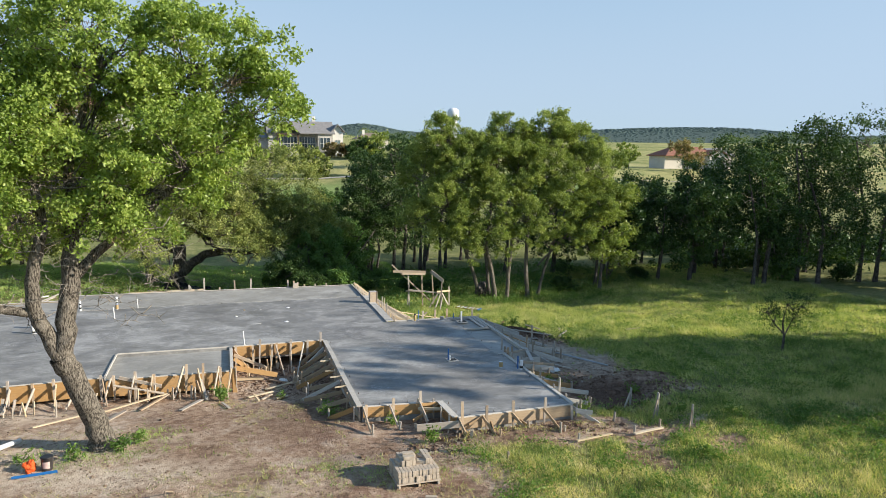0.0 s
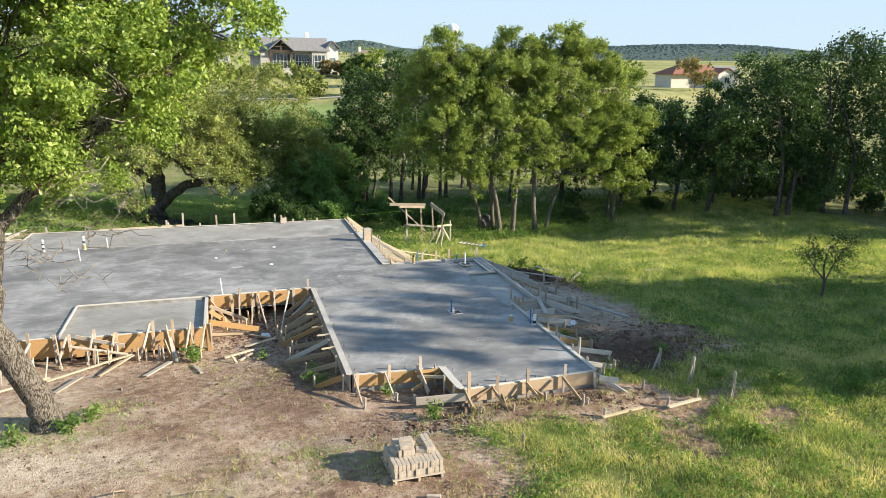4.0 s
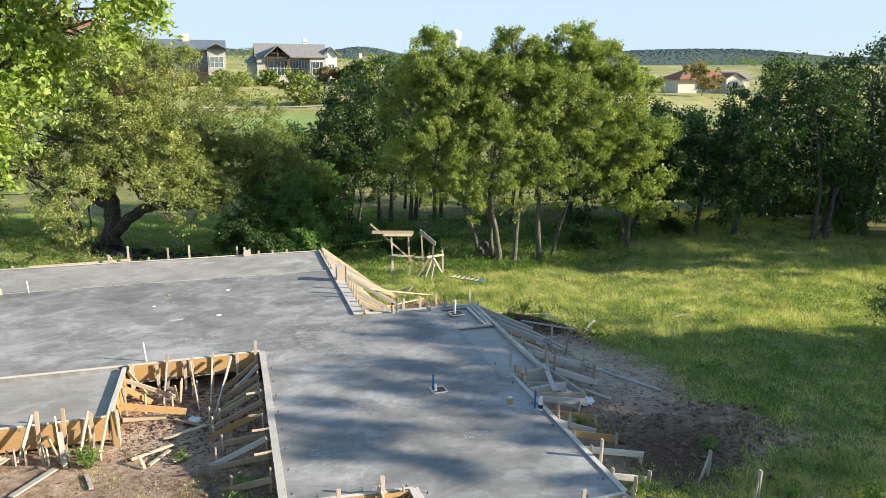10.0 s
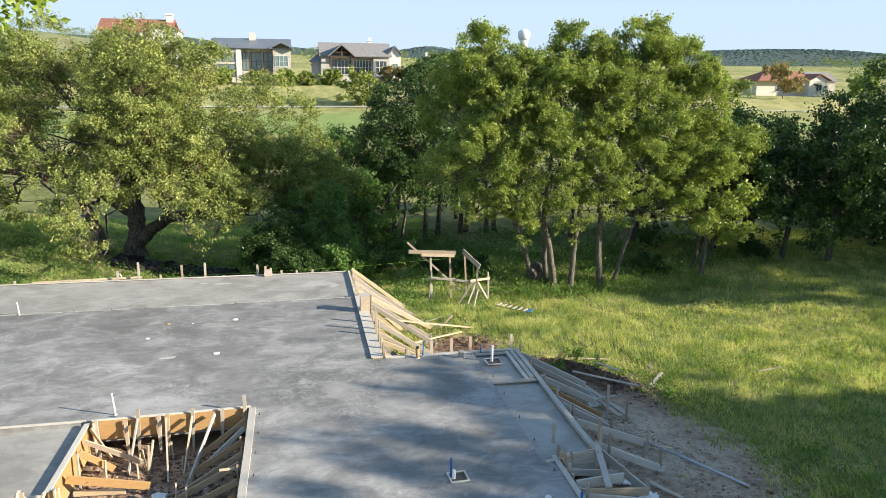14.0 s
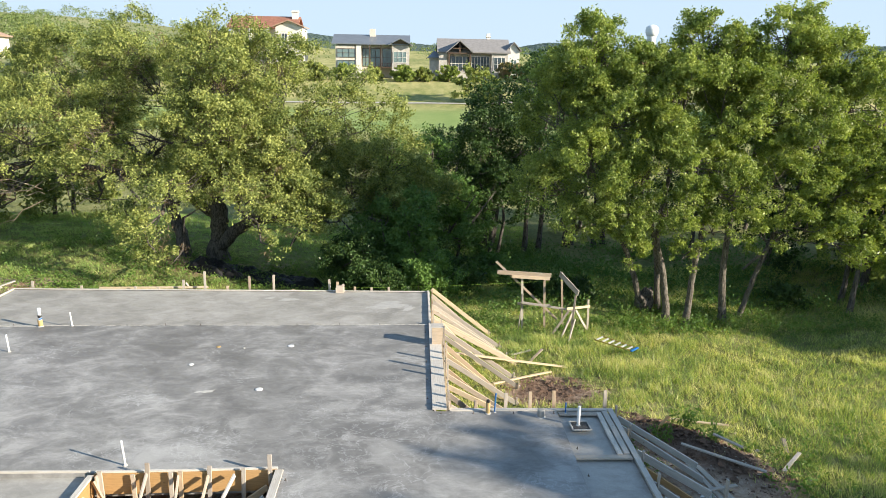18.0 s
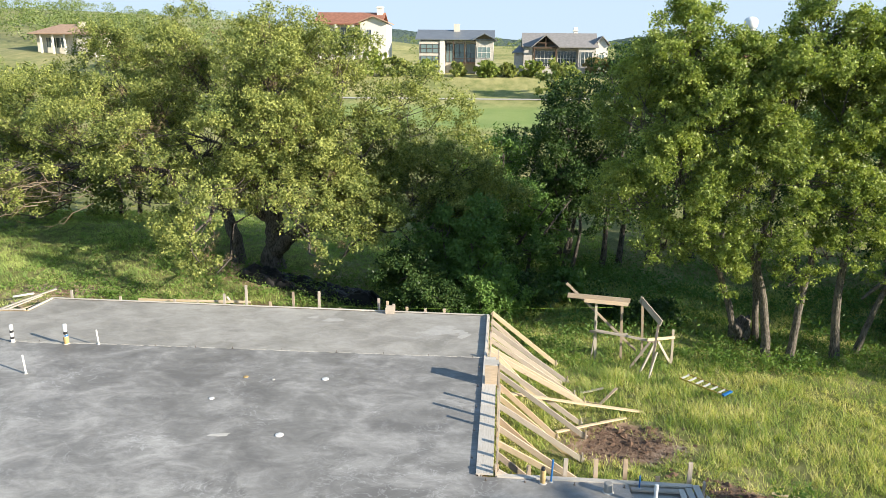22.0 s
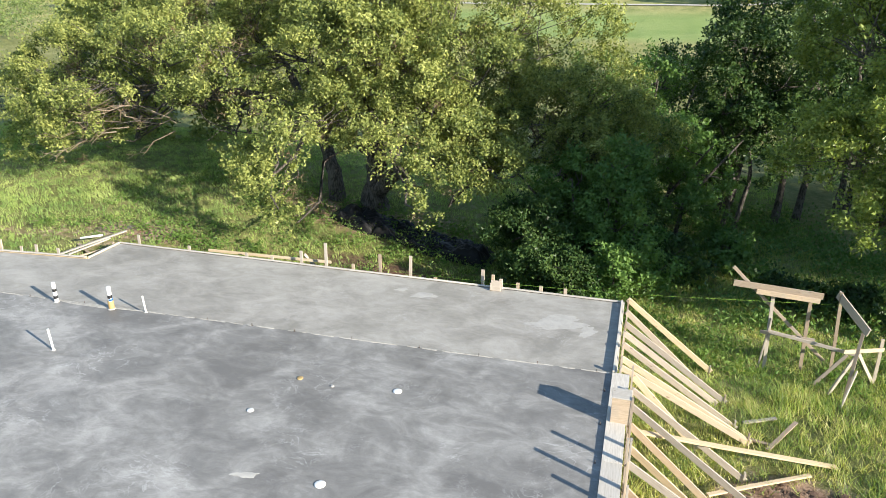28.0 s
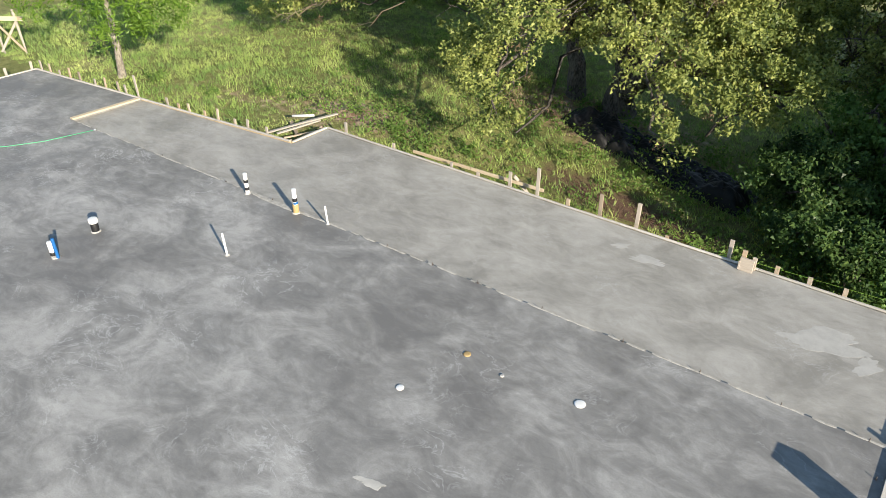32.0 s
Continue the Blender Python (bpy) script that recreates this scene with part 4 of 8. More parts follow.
f = formwork("formwork", W, (-8.15, -3.43), (-3.98, -3.40), (0, -1), -0.07, 0.6, 0.62, 0.0, "ply", rows=1, cap=0.05, stakes=((-7.9, 0.2), (-7.2, 0.3), (-6.6, 0.15), (-5.55, 0.42), (-4.97, 0.42), (-4.35, 0.22)))
braces(f, ((-5.55, -3.55, 0.28), (-5.86, -3.95, -0.72), 0.09, "pine"), ((-5.08, -3.50, 0.14), (-4.84, -4.36, -0.78), 0.10, "fresh"), ((-4.35, -3.52, 0.2), (-4.55, -3.95, -0.74), 0.09, "pine"), ((-3.9, -3.5, 0.1), (-4.08, -4.05, -0.72), 0.09, "pine"), ((-7.7, -3.5, 0.02), (-6.3, -3.75, -0.32), 0.12, "pine"),
       ((-7.2, -3.52, 0.1), (-7.32, -4.2, -0.66), 0.09, "grey_wood"), ((-6.6, -3.52, 0.05), (-6.7, -4.15, -0.68), 0.09, "pine"), ((-7.95, -3.52, 0.05), (-8.15, -4.1, -0.64), 0.09, "pine"))
for x, y in ((-5.9, -4.0), (-5.3, -4.1), (-5.15, -4.2), (-4.7, -4.2), (-4.55, -4.05), (-4.05, -4.1), (-6.75, -4.1), (-7.3, -4.15), (-6.1, -3.9), (-8.1, -4.1)):
    peg(f, x, y, random.uniform(0.25, 0.55))
f = formwork("formwork", W, (-3.91, -3.38), (-3.91, -0.42), (1, 0), 0.0, 0.75, 1.4, 0.0, "ply", (0.02, 0.12), rows=2, cap=0.12)
braces(f, ((-3.80, -2.55, -0.2), (-2.20, -2.30, -0.68), 0.19, "ply"), ((-3.80, -1.55, -0.12), (-3.15, -1.35, -0.72), 0.15, "ply"), ((-3.80, -1.1, -0.10), (-2.50, -1.2, -0.72), 0.12, "pine"), ((-3.80, -2.2, -0.76), (-2.72, -2.25, -0.78), 0.13, "fresh"), ((-3.80, -0.55, -0.05), (-3.3, -0.9, -0.7), 0.09, "pine"))
board("post", f, (-3.80, -3.35, -0.95), (-3.80, -3.35, 0.02), 0.16, 0.09, M["ply"])
board("post", f, (-3.78, -3.18, -0.95), (-3.78, -3.18, -0.02), 0.09, 0.09, M["pine"])
f = formwork("formwork", W, (-3.85, -0.34), (-0.12, -0.20), (0, -1), 0.03, 0.48, 0.48, 0.0, "ply", rows=1, cap=0.06, stakes=((-3.72, 0.1), (-3.07, 0.02), (-2.84, 0.26), (-2.35, 0.06), (-2.16, 0.08), (-1.59, 0.16), (-0.89, 0.1), (-0.3, 0.4)))
braces(f, ((-2.76, -0.42, 0.06), (-2.84, -1.42, -0.85), 0.09, "pine"), ((-2.12, -0.42, 0.0), (-1.88, -1.95, -0.85), 0.09, "pine"), ((-1.51, -0.42, 0.0), (-1.58, -1.66, -0.85), 0.09, "pine"), ((-0.97, -0.42, 0.02), (-1.46, -2.44, -0.85), 0.10, "cem_wood"), ((-2.35, -0.9, -0.3), (-2.38, -1.4, -0.85), 0.09, "grey_wood"))
for x, y in ((-1.95, -0.75), (-2.70, -0.7), (-0.88, -0.75), (-1.7, -1.2), (-1.5, -1.5), (-1.35, -1.9), (-1.4, -2.4), (-1.6, -2.7), (-1.35, -3.0), (-1.5, -3.3), (-1.2, -3.5)):
    peg(f, x, y, random.uniform(0.25, 0.5), 0.07)
f = formwork("formwork", W, (-0.04, -0.25), (-0.04, -8.5), (-1, 0), 0.018, 0.75, 1.3, 0.0, "pine", (0.0, 0.03), rows=3, cap=0.17)
braces(f, ((-0.22, -0.75, -0.05), (-1.25, -0.95, -0.75), 0.13, "brown"), ((-0.22, -1.1, -0.06), (-1.30, -1.8, -0.80), 0.13, "cem_wood"), ((-0.22, -1.75, -0.08), (-1.52, -1.95, -0.78), 0.14, "brown"), ((-0.22, -2.3, -0.10), (-1.5, -2.5, -0.80), 0.12, "brown"), ((-0.22, -2.75, -0.08), (-1.62, -2.85, -0.78), 0.14, "brown"),
       ((-0.22, -3.45, -0.10), (-1.58, -3.40, -0.76), 0.14, "brown"), ((-0.22, -4.1, -0.08), (-1.60, -3.90, -0.74), 0.15, "ply"), ((-0.22, -4.75, -0.40), (-1.45, -4.55, -0.62), 0.15, "brown"))
braces(f, ((-0.22, -5.6, -0.05), (-1.52, -5.40, -0.70), 0.13, "cem_wood"), ((-0.22, -5.9, -0.35), (-1.5, -5.55, -0.66), 0.13, "brown"), ((-0.22, -7.3, -0.14), (-1.12, -6.75, -0.56), 0.14, "brown"), ((-0.22, -8.3, -0.12), (-1.0, -7.95, -0.52), 0.15, "ply"),
       ((-0.30, -3.0, -0.04), (-0.62, -3.0, -0.05), 0.05, "fresh"), ((-0.25, -4.4, -0.03), (-0.6, -4.35, -0.04), 0.05, "fresh"), ((-0.05, -5.3, 0.03), (-0.55, -5.25, 0.0), 0.05, "fresh"), ((-0.05, -6.4, 0.03), (-0.55, -6.4, 0.0), 0.05, "fresh"))
for x, y in ((-1.4, -5.3), (-1.15, -5.2), (-1.05, -6.7), (-1.25, -4.6), (-1.1, -4.0), (-0.9, -3.1), (-0.95, -7.9), (-1.45, -3.8)):
    peg(f, x, y, random.uniform(0.22, 0.45), 0.07)


# odd sticks, pegs and offcuts jammed in along the front
random.seed(23)
for x0, x1, y0, y1, n in ((-3.6, -2.0, -2.2, -0.7, 6), (-8.2, -4.2, -4.3, -3.6, 8), (-16, -8.3, -5.2, -4.1, 18)):
    for k in range(n):
        x, y = random.uniform(x0, x1), random.uniform(y0, y1)
        a, h, lean_ = random.uniform(0, 6.28), random.uniform(0.25, 0.75), random.uniform(0.05, 0.5)
        g = ground_z(x, y)
        t = thing("form_stick", "short rough offcut stuck upright in the soil", "stake", "form sticks")
        board("stick", t, (x, y, g - 0.12), (x + math.cos(a) * lean_ * h, y + math.sin(a) * lean_ * h, g + h), 0.038, random.choice((0.05, 0.088)), M[random.choice(("pine", "grey_wood", "fresh"))], random.uniform(0, 90), point=True)


# ---- trees ----
def at(x, y, dz=0.0):
    return (x, y, ground_z(x, y) - 0.05 + dz)


tree("post_oak", "leaning post oak with rough bark and bright green leaves", at(-7.5, -8.35),
     [[(0, 0, 0, 0.35), (-0.2, -0.2, 1.0, 0.31), (-0.55, -0.5, 2.2, 0.30), (-0.80, -0.7, 2.95, 0.31)],
      [(-0.80, -0.7, 2.8, 0.26), (-0.66, -0.7, 3.8, 0.255), (-0.52, -0.6, 5.0, 0.235), (-0.5, -0.5, 6.4, 0.19), (-0.45, -0.3, 8.4, 0.12), (0.2, 0, 10.4, 0.06)],
      [(-0.80, -0.75, 2.8, 0.21), (-1.1, -0.8, 3.6, 0.20), (-1.38, -0.85, 4.3, 0.19), (-1.4, -0.9, 5.2, 0.17), (-1.0, -0.9, 6.6, 0.13), (-1.6, -1.0, 9.2, 0.06)],
      [(-1.35, -0.85, 4.2, 0.13), (-2.2, -1.0, 4.4, 0.11), (-3.6, -1.0, 4.8, 0.07), (-5.2, -0.8, 5.8, 0.04)],
      [(-0.52, -0.6, 5.0, 0.15), (0.3, -0.5, 5.9, 0.13), (1.6, -0.4, 7.0, 0.10), (3.2, -0.2, 8.6, 0.06)],
      [(-0.5, -0.5, 6.2, 0.12), (0.6, 0.2, 8.0, 0.09), (2.2, 0.4, 10.2, 0.05)]],
     [(-0.2, 0.3, 9.0, 2.4, 2.2, 1.8), (2.4, 0.2, 9.2, 1.9, 1.8, 1.6), (4.2, 0.1, 9.9, 1.5, 1.5, 1.3), (1.6, -0.3, 7.7, 1.7, 1.6, 1.1), (-2.6, -0.5, 8.4, 2.3, 2.2, 1.9), (3.3, -0.1, 8.7, 1.1, 1.1, 0.7),
      (-5.2, 0.4, 8.0, 2.2, 2.2, 2.2), (0.3, 0.8, 11.2, 2.8, 2.4, 1.6), (3.0, 0.5, 11.2, 1.8, 1.8, 1.3), (-3.4, 0.6, 11.2, 2.8, 2.6, 1.8), (4.9, 0.0, 10.9, 0.9, 0.9, 0.9), (-2.4, -1.2, 6.8, 1.5, 1.3, 1.0),
      (2.4, -1.2, 8.6, 1.5, 1.2, 1.1), (-4.2, -1.2, 6.4, 1.4, 1.2, 0.8), (0.2, -1.0, 6.7, 1.4, 1.2, 0.8), (1.3, -0.9, 6.5, 0.9, 0.8, 0.5), (-0.2, -1.2, 7.8, 1.6, 1.2, 1.0), (-6.4, -1.0, 6.4, 1.6, 1.4, 1.2)],
     M["leaf_fore"], M["bark_post"], 4400, 40, 0.055, 5, gap=0.10, spread=0.21, moss=0.06, lobe=0.36, wide=0.62)
# bare grey twigs low in the post oak
rng_t = np.random.default_rng(71)
tw = []
for k in range(120):
    s = np.array([rng_t.uniform(-2.8, 2.2), rng_t.uniform(-1.6, -0.3), rng_t.uniform(4.2, 7.8)])
    e = s + np.array([rng_t.normal() * 0.6, rng_t.uniform(-0.6, 0.3), rng_t.uniform(-0.7, 0.5)])
    main = bent(rng_t, s, e, 0.016, 0.005, 6, -0.02, 0.25)
    tw.append(main)
    for j in range(3):
        o = main[0][rng_t.integers(2, 5)]
        tw.append(bent(rng_t, o, o + rng_t.normal(size=3) * 0.26, 0.009, 0.004, 4, 0.0, 0.15))
part("twig_spray", tubes_mesh("twig_spray", tw, M["bark_pale"], 4), None, bpy.data.objects["post_oak"], "bare pale grey twigs")

# crown masses of the live oak: the top, the sides, and the boughs that hang low
LIVE_DOME = [(1.2, -2.2, 8.8, 3.0, 2.8, 2.6), (3.8, -2.0, 8.2, 2.9, 2.8, 2.5), (6.6, -0.2, 6.9, 2.6, 2.8, 2.3), (-3.2, 0.8, 9.2, 3.2, 3.0, 2.6),
             (-7.0, 0.8, 8.2, 3.4, 3.0, 2.6), (0.8, 0.6, 6.4, 3.0, 2.5, 1.6), (-10.6, 0.4, 6.6, 3.2, 3.0, 2.3), (1.8, -4.2, 6.6, 2.4, 1.8, 2.0),
             (-4.6, -1.0, 7.2, 2.0, 1.6, 1.8), (5.0, -3.4, 6.2, 2.2, 1.7, 1.8), (-0.5, 1.5, 8.0, 4.0, 3.0, 3.0), (-4.0, 3.2, 5.6, 3.4, 1.8, 2.8)]
LIVE_SKIRT = [(2.6, -3.2, 4.0, 1.2, 0.9, 1.0), (5.0, -2.4, 4.0, 1.9, 1.5, 1.3), (-5.8, -2.4, 5.0, 2.2, 1.6, 1.7), (-9.8, -2.2, 4.2, 2.4, 1.5, 1.2),
              (8.6, 0.4, 4.6, 2.2, 2.2, 2.0), (-13.4, -0.6, 5.4, 2.2, 2.2, 1.8), (7.6, -1.0, 4.6, 2.4, 1.8, 1.8), (3.6, -1.0, 4.2, 2.2, 1.6, 1.3),
              (-16.0, -0.5, 4.4, 2.2, 2.0, 1.5), (1.6, -4.0, 5.2, 1.8, 1.0, 1.4), (-4.2, -3.4, 3.8, 2.2, 1.2, 1.3), (0.2, -3.7, 4.4, 2.2, 1.2, 1.3),
              (3.8, -3.2, 4.6, 1.9, 1.2, 1.2)]
LIVE_HANGING = [(-12.4, -2.0, 3.2, 1.9, 1.3, 0.9), (4.8, -2.2, 3.6, 1.6, 1.2, 0.9), (6.6, -1.6, 3.4, 1.6, 1.3, 1.0),
                (9.0, -1.0, 2.8, 1.5, 1.3, 1.2), (9.8, 0.0, 3.2, 2.0, 1.8, 1.4), (8.4, -1.6, 3.6, 1.5, 1.2, 1.0), (-14.2, -2.2, 2.6, 2.0, 1.4, 0.7),
                (-7.4, -4.6, 4.3, 1.6, 0.9, 0.8), (-9.8, -4.8, 3.8, 1.4, 0.9, 0.7), (-5.6, -4.4, 4.9, 1.4, 1.0, 0.9), (-10.8, -4.8, 4.6, 1.6, 0.8, 0.7), (-12.4, -4.4, 4.0, 1.4, 0.8, 0.6), (-8.8, -4.9, 5.2, 1.3, 0.7, 0.5)]
LIVE_FRONT = [(-1.1, -7.3, 3.1, 0.8, 0.7, 0.7), (-0.4, -7.5, 2.4, 0.6, 0.6, 0.6), (0.3, -7.6, 2.0, 0.35, 0.35, 0.4), (-1.5, -7.0, 3.7, 0.8, 0.8, 0.6), (-0.4, -6.9, 4.3, 1.2, 1.0, 0.9),
              (4.0, -6.4, 3.2, 0.7, 0.7, 0.8), (4.1, -6.8, 2.5, 0.4, 0.4, 0.5), (3.2, -6.2, 4.3, 1.1, 0.9, 0.8),
              (4.7, -4.8, 2.7, 1.0, 0.8, 1.0), (5.9, -4.4, 3.2, 1.1, 0.9, 1.0), (5.2, -3.6, 3.8, 1.3, 1.0, 1.0), (0.5, -4.6, 6.6, 2.8, 1.4, 1.5), (-3.6, -4.6, 6.2, 2.3, 1.2, 1.3), (-6.8, -3.8, 6.6, 2.2, 1.3, 1.3), (0.8, -5.0, 5.2, 1.8, 1.1, 1.0), (3.8, -4.8, 5.0, 1.6, 1.1, 1.0), (-2.6, -5.0, 5.0, 1.4, 1.0, 0.9)]
LIVE_HOLES = [(-1.8, -2.6, 7.6, 1.3, 3.4, 1.7), (-6.6, -2.6, 4.2, 3.6, 3.2, 1.2), (-3.4, -3.4, 4.6, 1.4, 2.6, 1.6), (-10.4, -2.8, 5.4, 1.8, 2.4, 0.8), (1.4, -3.0, 2.4, 1.4, 3.0, 1.2)]
tree("live_oak", "huge spreading live oak with dusty olive foliage and ball moss", at(-7.2, 21.8),
     [[(0, 0, 0, 0.55), (0.1, -0.2, 1.2, 0.46), (0.2, -0.2, 2.4, 0.42), (0.0, 0, 4.0, 0.3), (0.3, 0.3, 6.5, 0.2)],
      [(0.1, -0.3, 0.7, 0.36), (0.9, -0.6, 1.5, 0.31), (1.8, -0.8, 2.2, 0.28), (3.0, -0.9, 2.35, 0.24), (4.4, -0.8, 2.2, 0.19), (6.2, -0.6, 2.6, 0.12)],
      [(0, 0, 2.2, 0.26), (-1.6, -0.4, 3.6, 0.22), (-4.5, -1.0, 4.6, 0.16), (-8.0, -1.2, 5.0, 0.09)],
      [(-1.6, -0.3, -0.1, 0.38), (-1.8, -0.1, 1.4, 0.30), (-2.6, 0.4, 3.2, 0.22), (-4.5, 1.5, 5.5, 0.14)]],
     LIVE_DOME + LIVE_SKIRT + LIVE_HANGING + LIVE_FRONT,
     M["leaf_live"], M["bark_live"], 9300, 46, 0.055, 8, gap=0.06, three=True, wide=0.8, spread=0.25, moss=0.16, hang=0.04, lobe=0.36, holes=LIVE_HOLES)

# bare grey twigs on the west side of the live oak
live = bpy.data.objects["live_oak"]
rng_t = np.random.default_rng(70)
tw = []
for k in range(18):
    s = np.array([rng_t.uniform(-10.0, -6.0), rng_t.uniform(-5.2, -3.4), rng_t.uniform(3.4, 5.4)])
    e = s + np.array([rng_t.uniform(-3.6, -1.2), rng_t.uniform(-0.9, 0.3), rng_t.uniform(-1.2, 0.5)])
    main = bent(rng_t, s, e, 0.028, 0.007, 7, -0.02, 0.2)
    tw.append(main)
    for j in range(3):
        o = main[0][rng_t.integers(2, 6)]
        tw.append(bent(rng_t, o, o + np.array([rng_t.uniform(-1.0, -0.2), rng_t.uniform(-0.5, 0.4), rng_t.uniform(-0.5, 0.5)]), 0.014, 0.005, 5, 0.0, 0.15))
part("twig_spray", tubes_mesh("twig_spray", tw, M["dead"], 4), None, live, "bare pale grey twigs")

# the group of tall oaks east of the slab
OAK = "tall many-stemmed oak with pale trunks and sunlit green leaves"


OAK_STEMS = [[[(0.6, 1.0, 0, 0.17), (0.1, 0.8, 1.6, 0.15), (-0.7, 0.4, 3.4, 0.12), (-1.6, 0.4, 6.5, 0.08), (-1.9, 0.4, 10.6, 0.03)],
              [(1.3, 1.0, 0, 0.15), (1.0, 0.8, 2.2, 0.13), (0.3, 0.4, 5.0, 0.09), (-0.3, 0.2, 9.0, 0.04)]],
             [[(0.0, 0.2, 0, 0.19), (-0.3, 0.1, 1.8, 0.17), (-0.8, 0.0, 3.6, 0.14), (-0.4, 0.2, 7.0, 0.09), (0.3, 0.4, 10.8, 0.03)],
              [(0.7, -0.1, 0, 0.17), (0.75, -0.1, 1.8, 0.15), (1.1, 0.0, 4.6, 0.12), (1.2, 0.2, 8.0, 0.06)]],
             [[(-0.3, -0.3, 0, 0.19), (-0.5, -0.3, 2.0, 0.165), (-0.4, -0.2, 4.5, 0.13), (0.6, 0, 8.0, 0.08), (1.0, 0.1, 11.0, 0.03)],
              [(0.7, 0.4, 0, 0.14), (1.1, 0.3, 1.8, 0.12), (2.0, 0.2, 4.6, 0.09), (3.4, 0.1, 8.4, 0.04)],
              [(0.6, 0.3, 2.2, 0.09), (3.0, 0.2, 4.6, 0.07), (5.6, 0.2, 7.4, 0.03)]]]
OAK_CROWNS = [[(9.6, 14.6, 8.5, 1.5, 1.5, 1.7), (9.5, 14.8, 9.4, 1.1, 1.0, 0.8), (8.3, 14.9, 6.5, 1.5, 1.5, 1.7), (10.6, 14.0, 6.6, 1.6, 1.5, 1.7), (9.4, 13.8, 4.6, 1.8, 1.6, 1.4), (11.4, 13.6, 4.4, 1.4, 1.3, 1.3), (8.0, 14.6, 3.7, 1.3, 1.3, 1.1), (10.4, 13.2, 2.9, 1.3, 1.1, 0.8),
               (11.2, 13.3, 1.6, 0.6, 0.6, 0.7), (9.0, 13.6, 2.6, 1.0, 0.9, 0.8), (11.2, 14.4, 8.0, 1.2, 1.2, 1.1)],
              [(13.8, 14.3, 8.7, 1.5, 1.5, 1.7), (13.8, 14.3, 9.6, 1.1, 1.0, 0.8), (15.3, 14.3, 8.4, 1.2, 1.2, 1.2), (11.9, 14.4, 8.2, 1.2, 1.2, 1.0), (12.6, 14.0, 6.9, 1.5, 1.5, 1.7), (14.5, 13.7, 6.7, 1.7, 1.5, 1.7), (13.3, 13.3, 4.8, 1.8, 1.4, 1.4), (14.9, 13.1, 4.0, 1.5, 1.2, 1.1), (12.5, 13.0, 3.0, 1.1, 0.9, 0.8), (14.2, 12.8, 2.5, 0.8, 0.7, 0.7),
               (12.4, 14.2, 8.0, 1.0, 1.0, 1.0), (13.1, 12.9, 1.4, 0.5, 0.5, 0.6)],
              [(16.8, 14.5, 8.9, 1.5, 1.5, 1.7), (17.0, 14.5, 9.8, 1.2, 1.1, 0.8), (19.2, 14.5, 8.8, 1.2, 1.2, 1.0), (15.2, 14.2, 7.6, 1.3, 1.2, 1.3), (18.4, 14.5, 8.3, 1.5, 1.5, 1.7), (16.1, 14.0, 6.7, 1.7, 1.5, 1.7), (18.2, 13.9, 5.9, 1.8, 1.5, 1.6), (20.0, 14.5, 7.3, 1.5, 1.5, 1.6), (21.4, 14.9, 6.9, 1.3, 1.3, 1.4), (17.0, 13.4, 4.2, 1.6, 1.3, 1.2),
               (19.4, 13.6, 4.0, 1.7, 1.4, 1.3), (21.0, 14.2, 4.6, 1.5, 1.3, 1.4), (18.4, 13.2, 2.5, 1.3, 1.0, 0.8), (19.6, 13.3, 1.8, 1.0, 0.8, 0.7), (22.6, 14.8, 4.4, 1.3, 1.2, 1.3), (16.4, 13.3, 2.2, 0.8, 0.7, 0.8)]]
OAK_STEMS = [[[(*p[:3], p[3] * 0.82) for p in stem] for stem in stems] for stems in OAK_STEMS]
for (x, y), stems, crown, n, seed in zip(((12.0, 14.6), (13.2, 14.0), (15.8, 14.4)), OAK_STEMS, OAK_CROWNS, (1700, 1500, 2100), (21, 22, 23)):
    base = at(x, y)
    tree("oak", OAK, base, stems, [(b[0] - base[0], b[1] - base[1], b[2] - base[2], *b[3:]) for b in crown],
         M["leaf_mid"], M["bark_grey"], int(n * 1.45), 50, 0.052, seed, three=True, wide=0.82, gap=0.08, spread=0.19, lobe=0.46)
stump = thing("stump", "broken brown hollow stump among the oak trunks", "stump", at=at(12.7, 15.6))
bm = bmesh.new()
bmesh.ops.create_icosphere(bm, subdivisions=4, radius=0.42)
for v in bm.verts:
    k = 0.85 + 0.35 * noise.noise(v.co * 4) + 0.12 * noise.noise(v.co * 13)
    v.co = Vector((v.co.x * k * 1.1, v.co.y * k, max(0, v.co.z * k * 1.5 + 0.6)))
part("stump_wood", bm, M["bark_live"], stump)


def wood_tree(x, y, h, r, seed, leaf="leaf_dark", low=0.32, n=210, name="elm", label="dark woodland tree with a thin trunk", stems=2, per=46, size=0.115, bark_="bark_live"):
    rng = np.random.default_rng(seed)
    tr = []
    for k in range(stems):
        a, b = rng.normal(size=2) * 0.45, rng.normal(size=2) * 0.9
        q = 0.055 + 0.008 * h
        tr.append([(a[0], a[1], 0, q), (a[0] * 1.2 + 0.2, a[1], h * 0.35, q * 0.75), (b[0], b[1], h * 0.85, q * 0.3)])
    bl = []
    for k in range(6):
        an = rng.uniform(0, 6.28)
        zz = h * (low + (0.86 - low) * (k + 0.6) / 6)
        rr = r * (0.62 if k < 5 else 0.45)
        bl.append((math.cos(an) * r * 0.5, math.sin(an) * r * 0.5, zz, rr, rr, h * 0.17))
    bl.append((0, 0, h * 0.86, r * 0.5, r * 0.5, h * 0.15))
    return tree(name, label, at(x, y), tr, bl, M[leaf], M[bark_], n, per, size, seed, group="woodland trees", gap=0.12, spread=r * 0.13, lobe=0.5, three=True, wide=0.75)


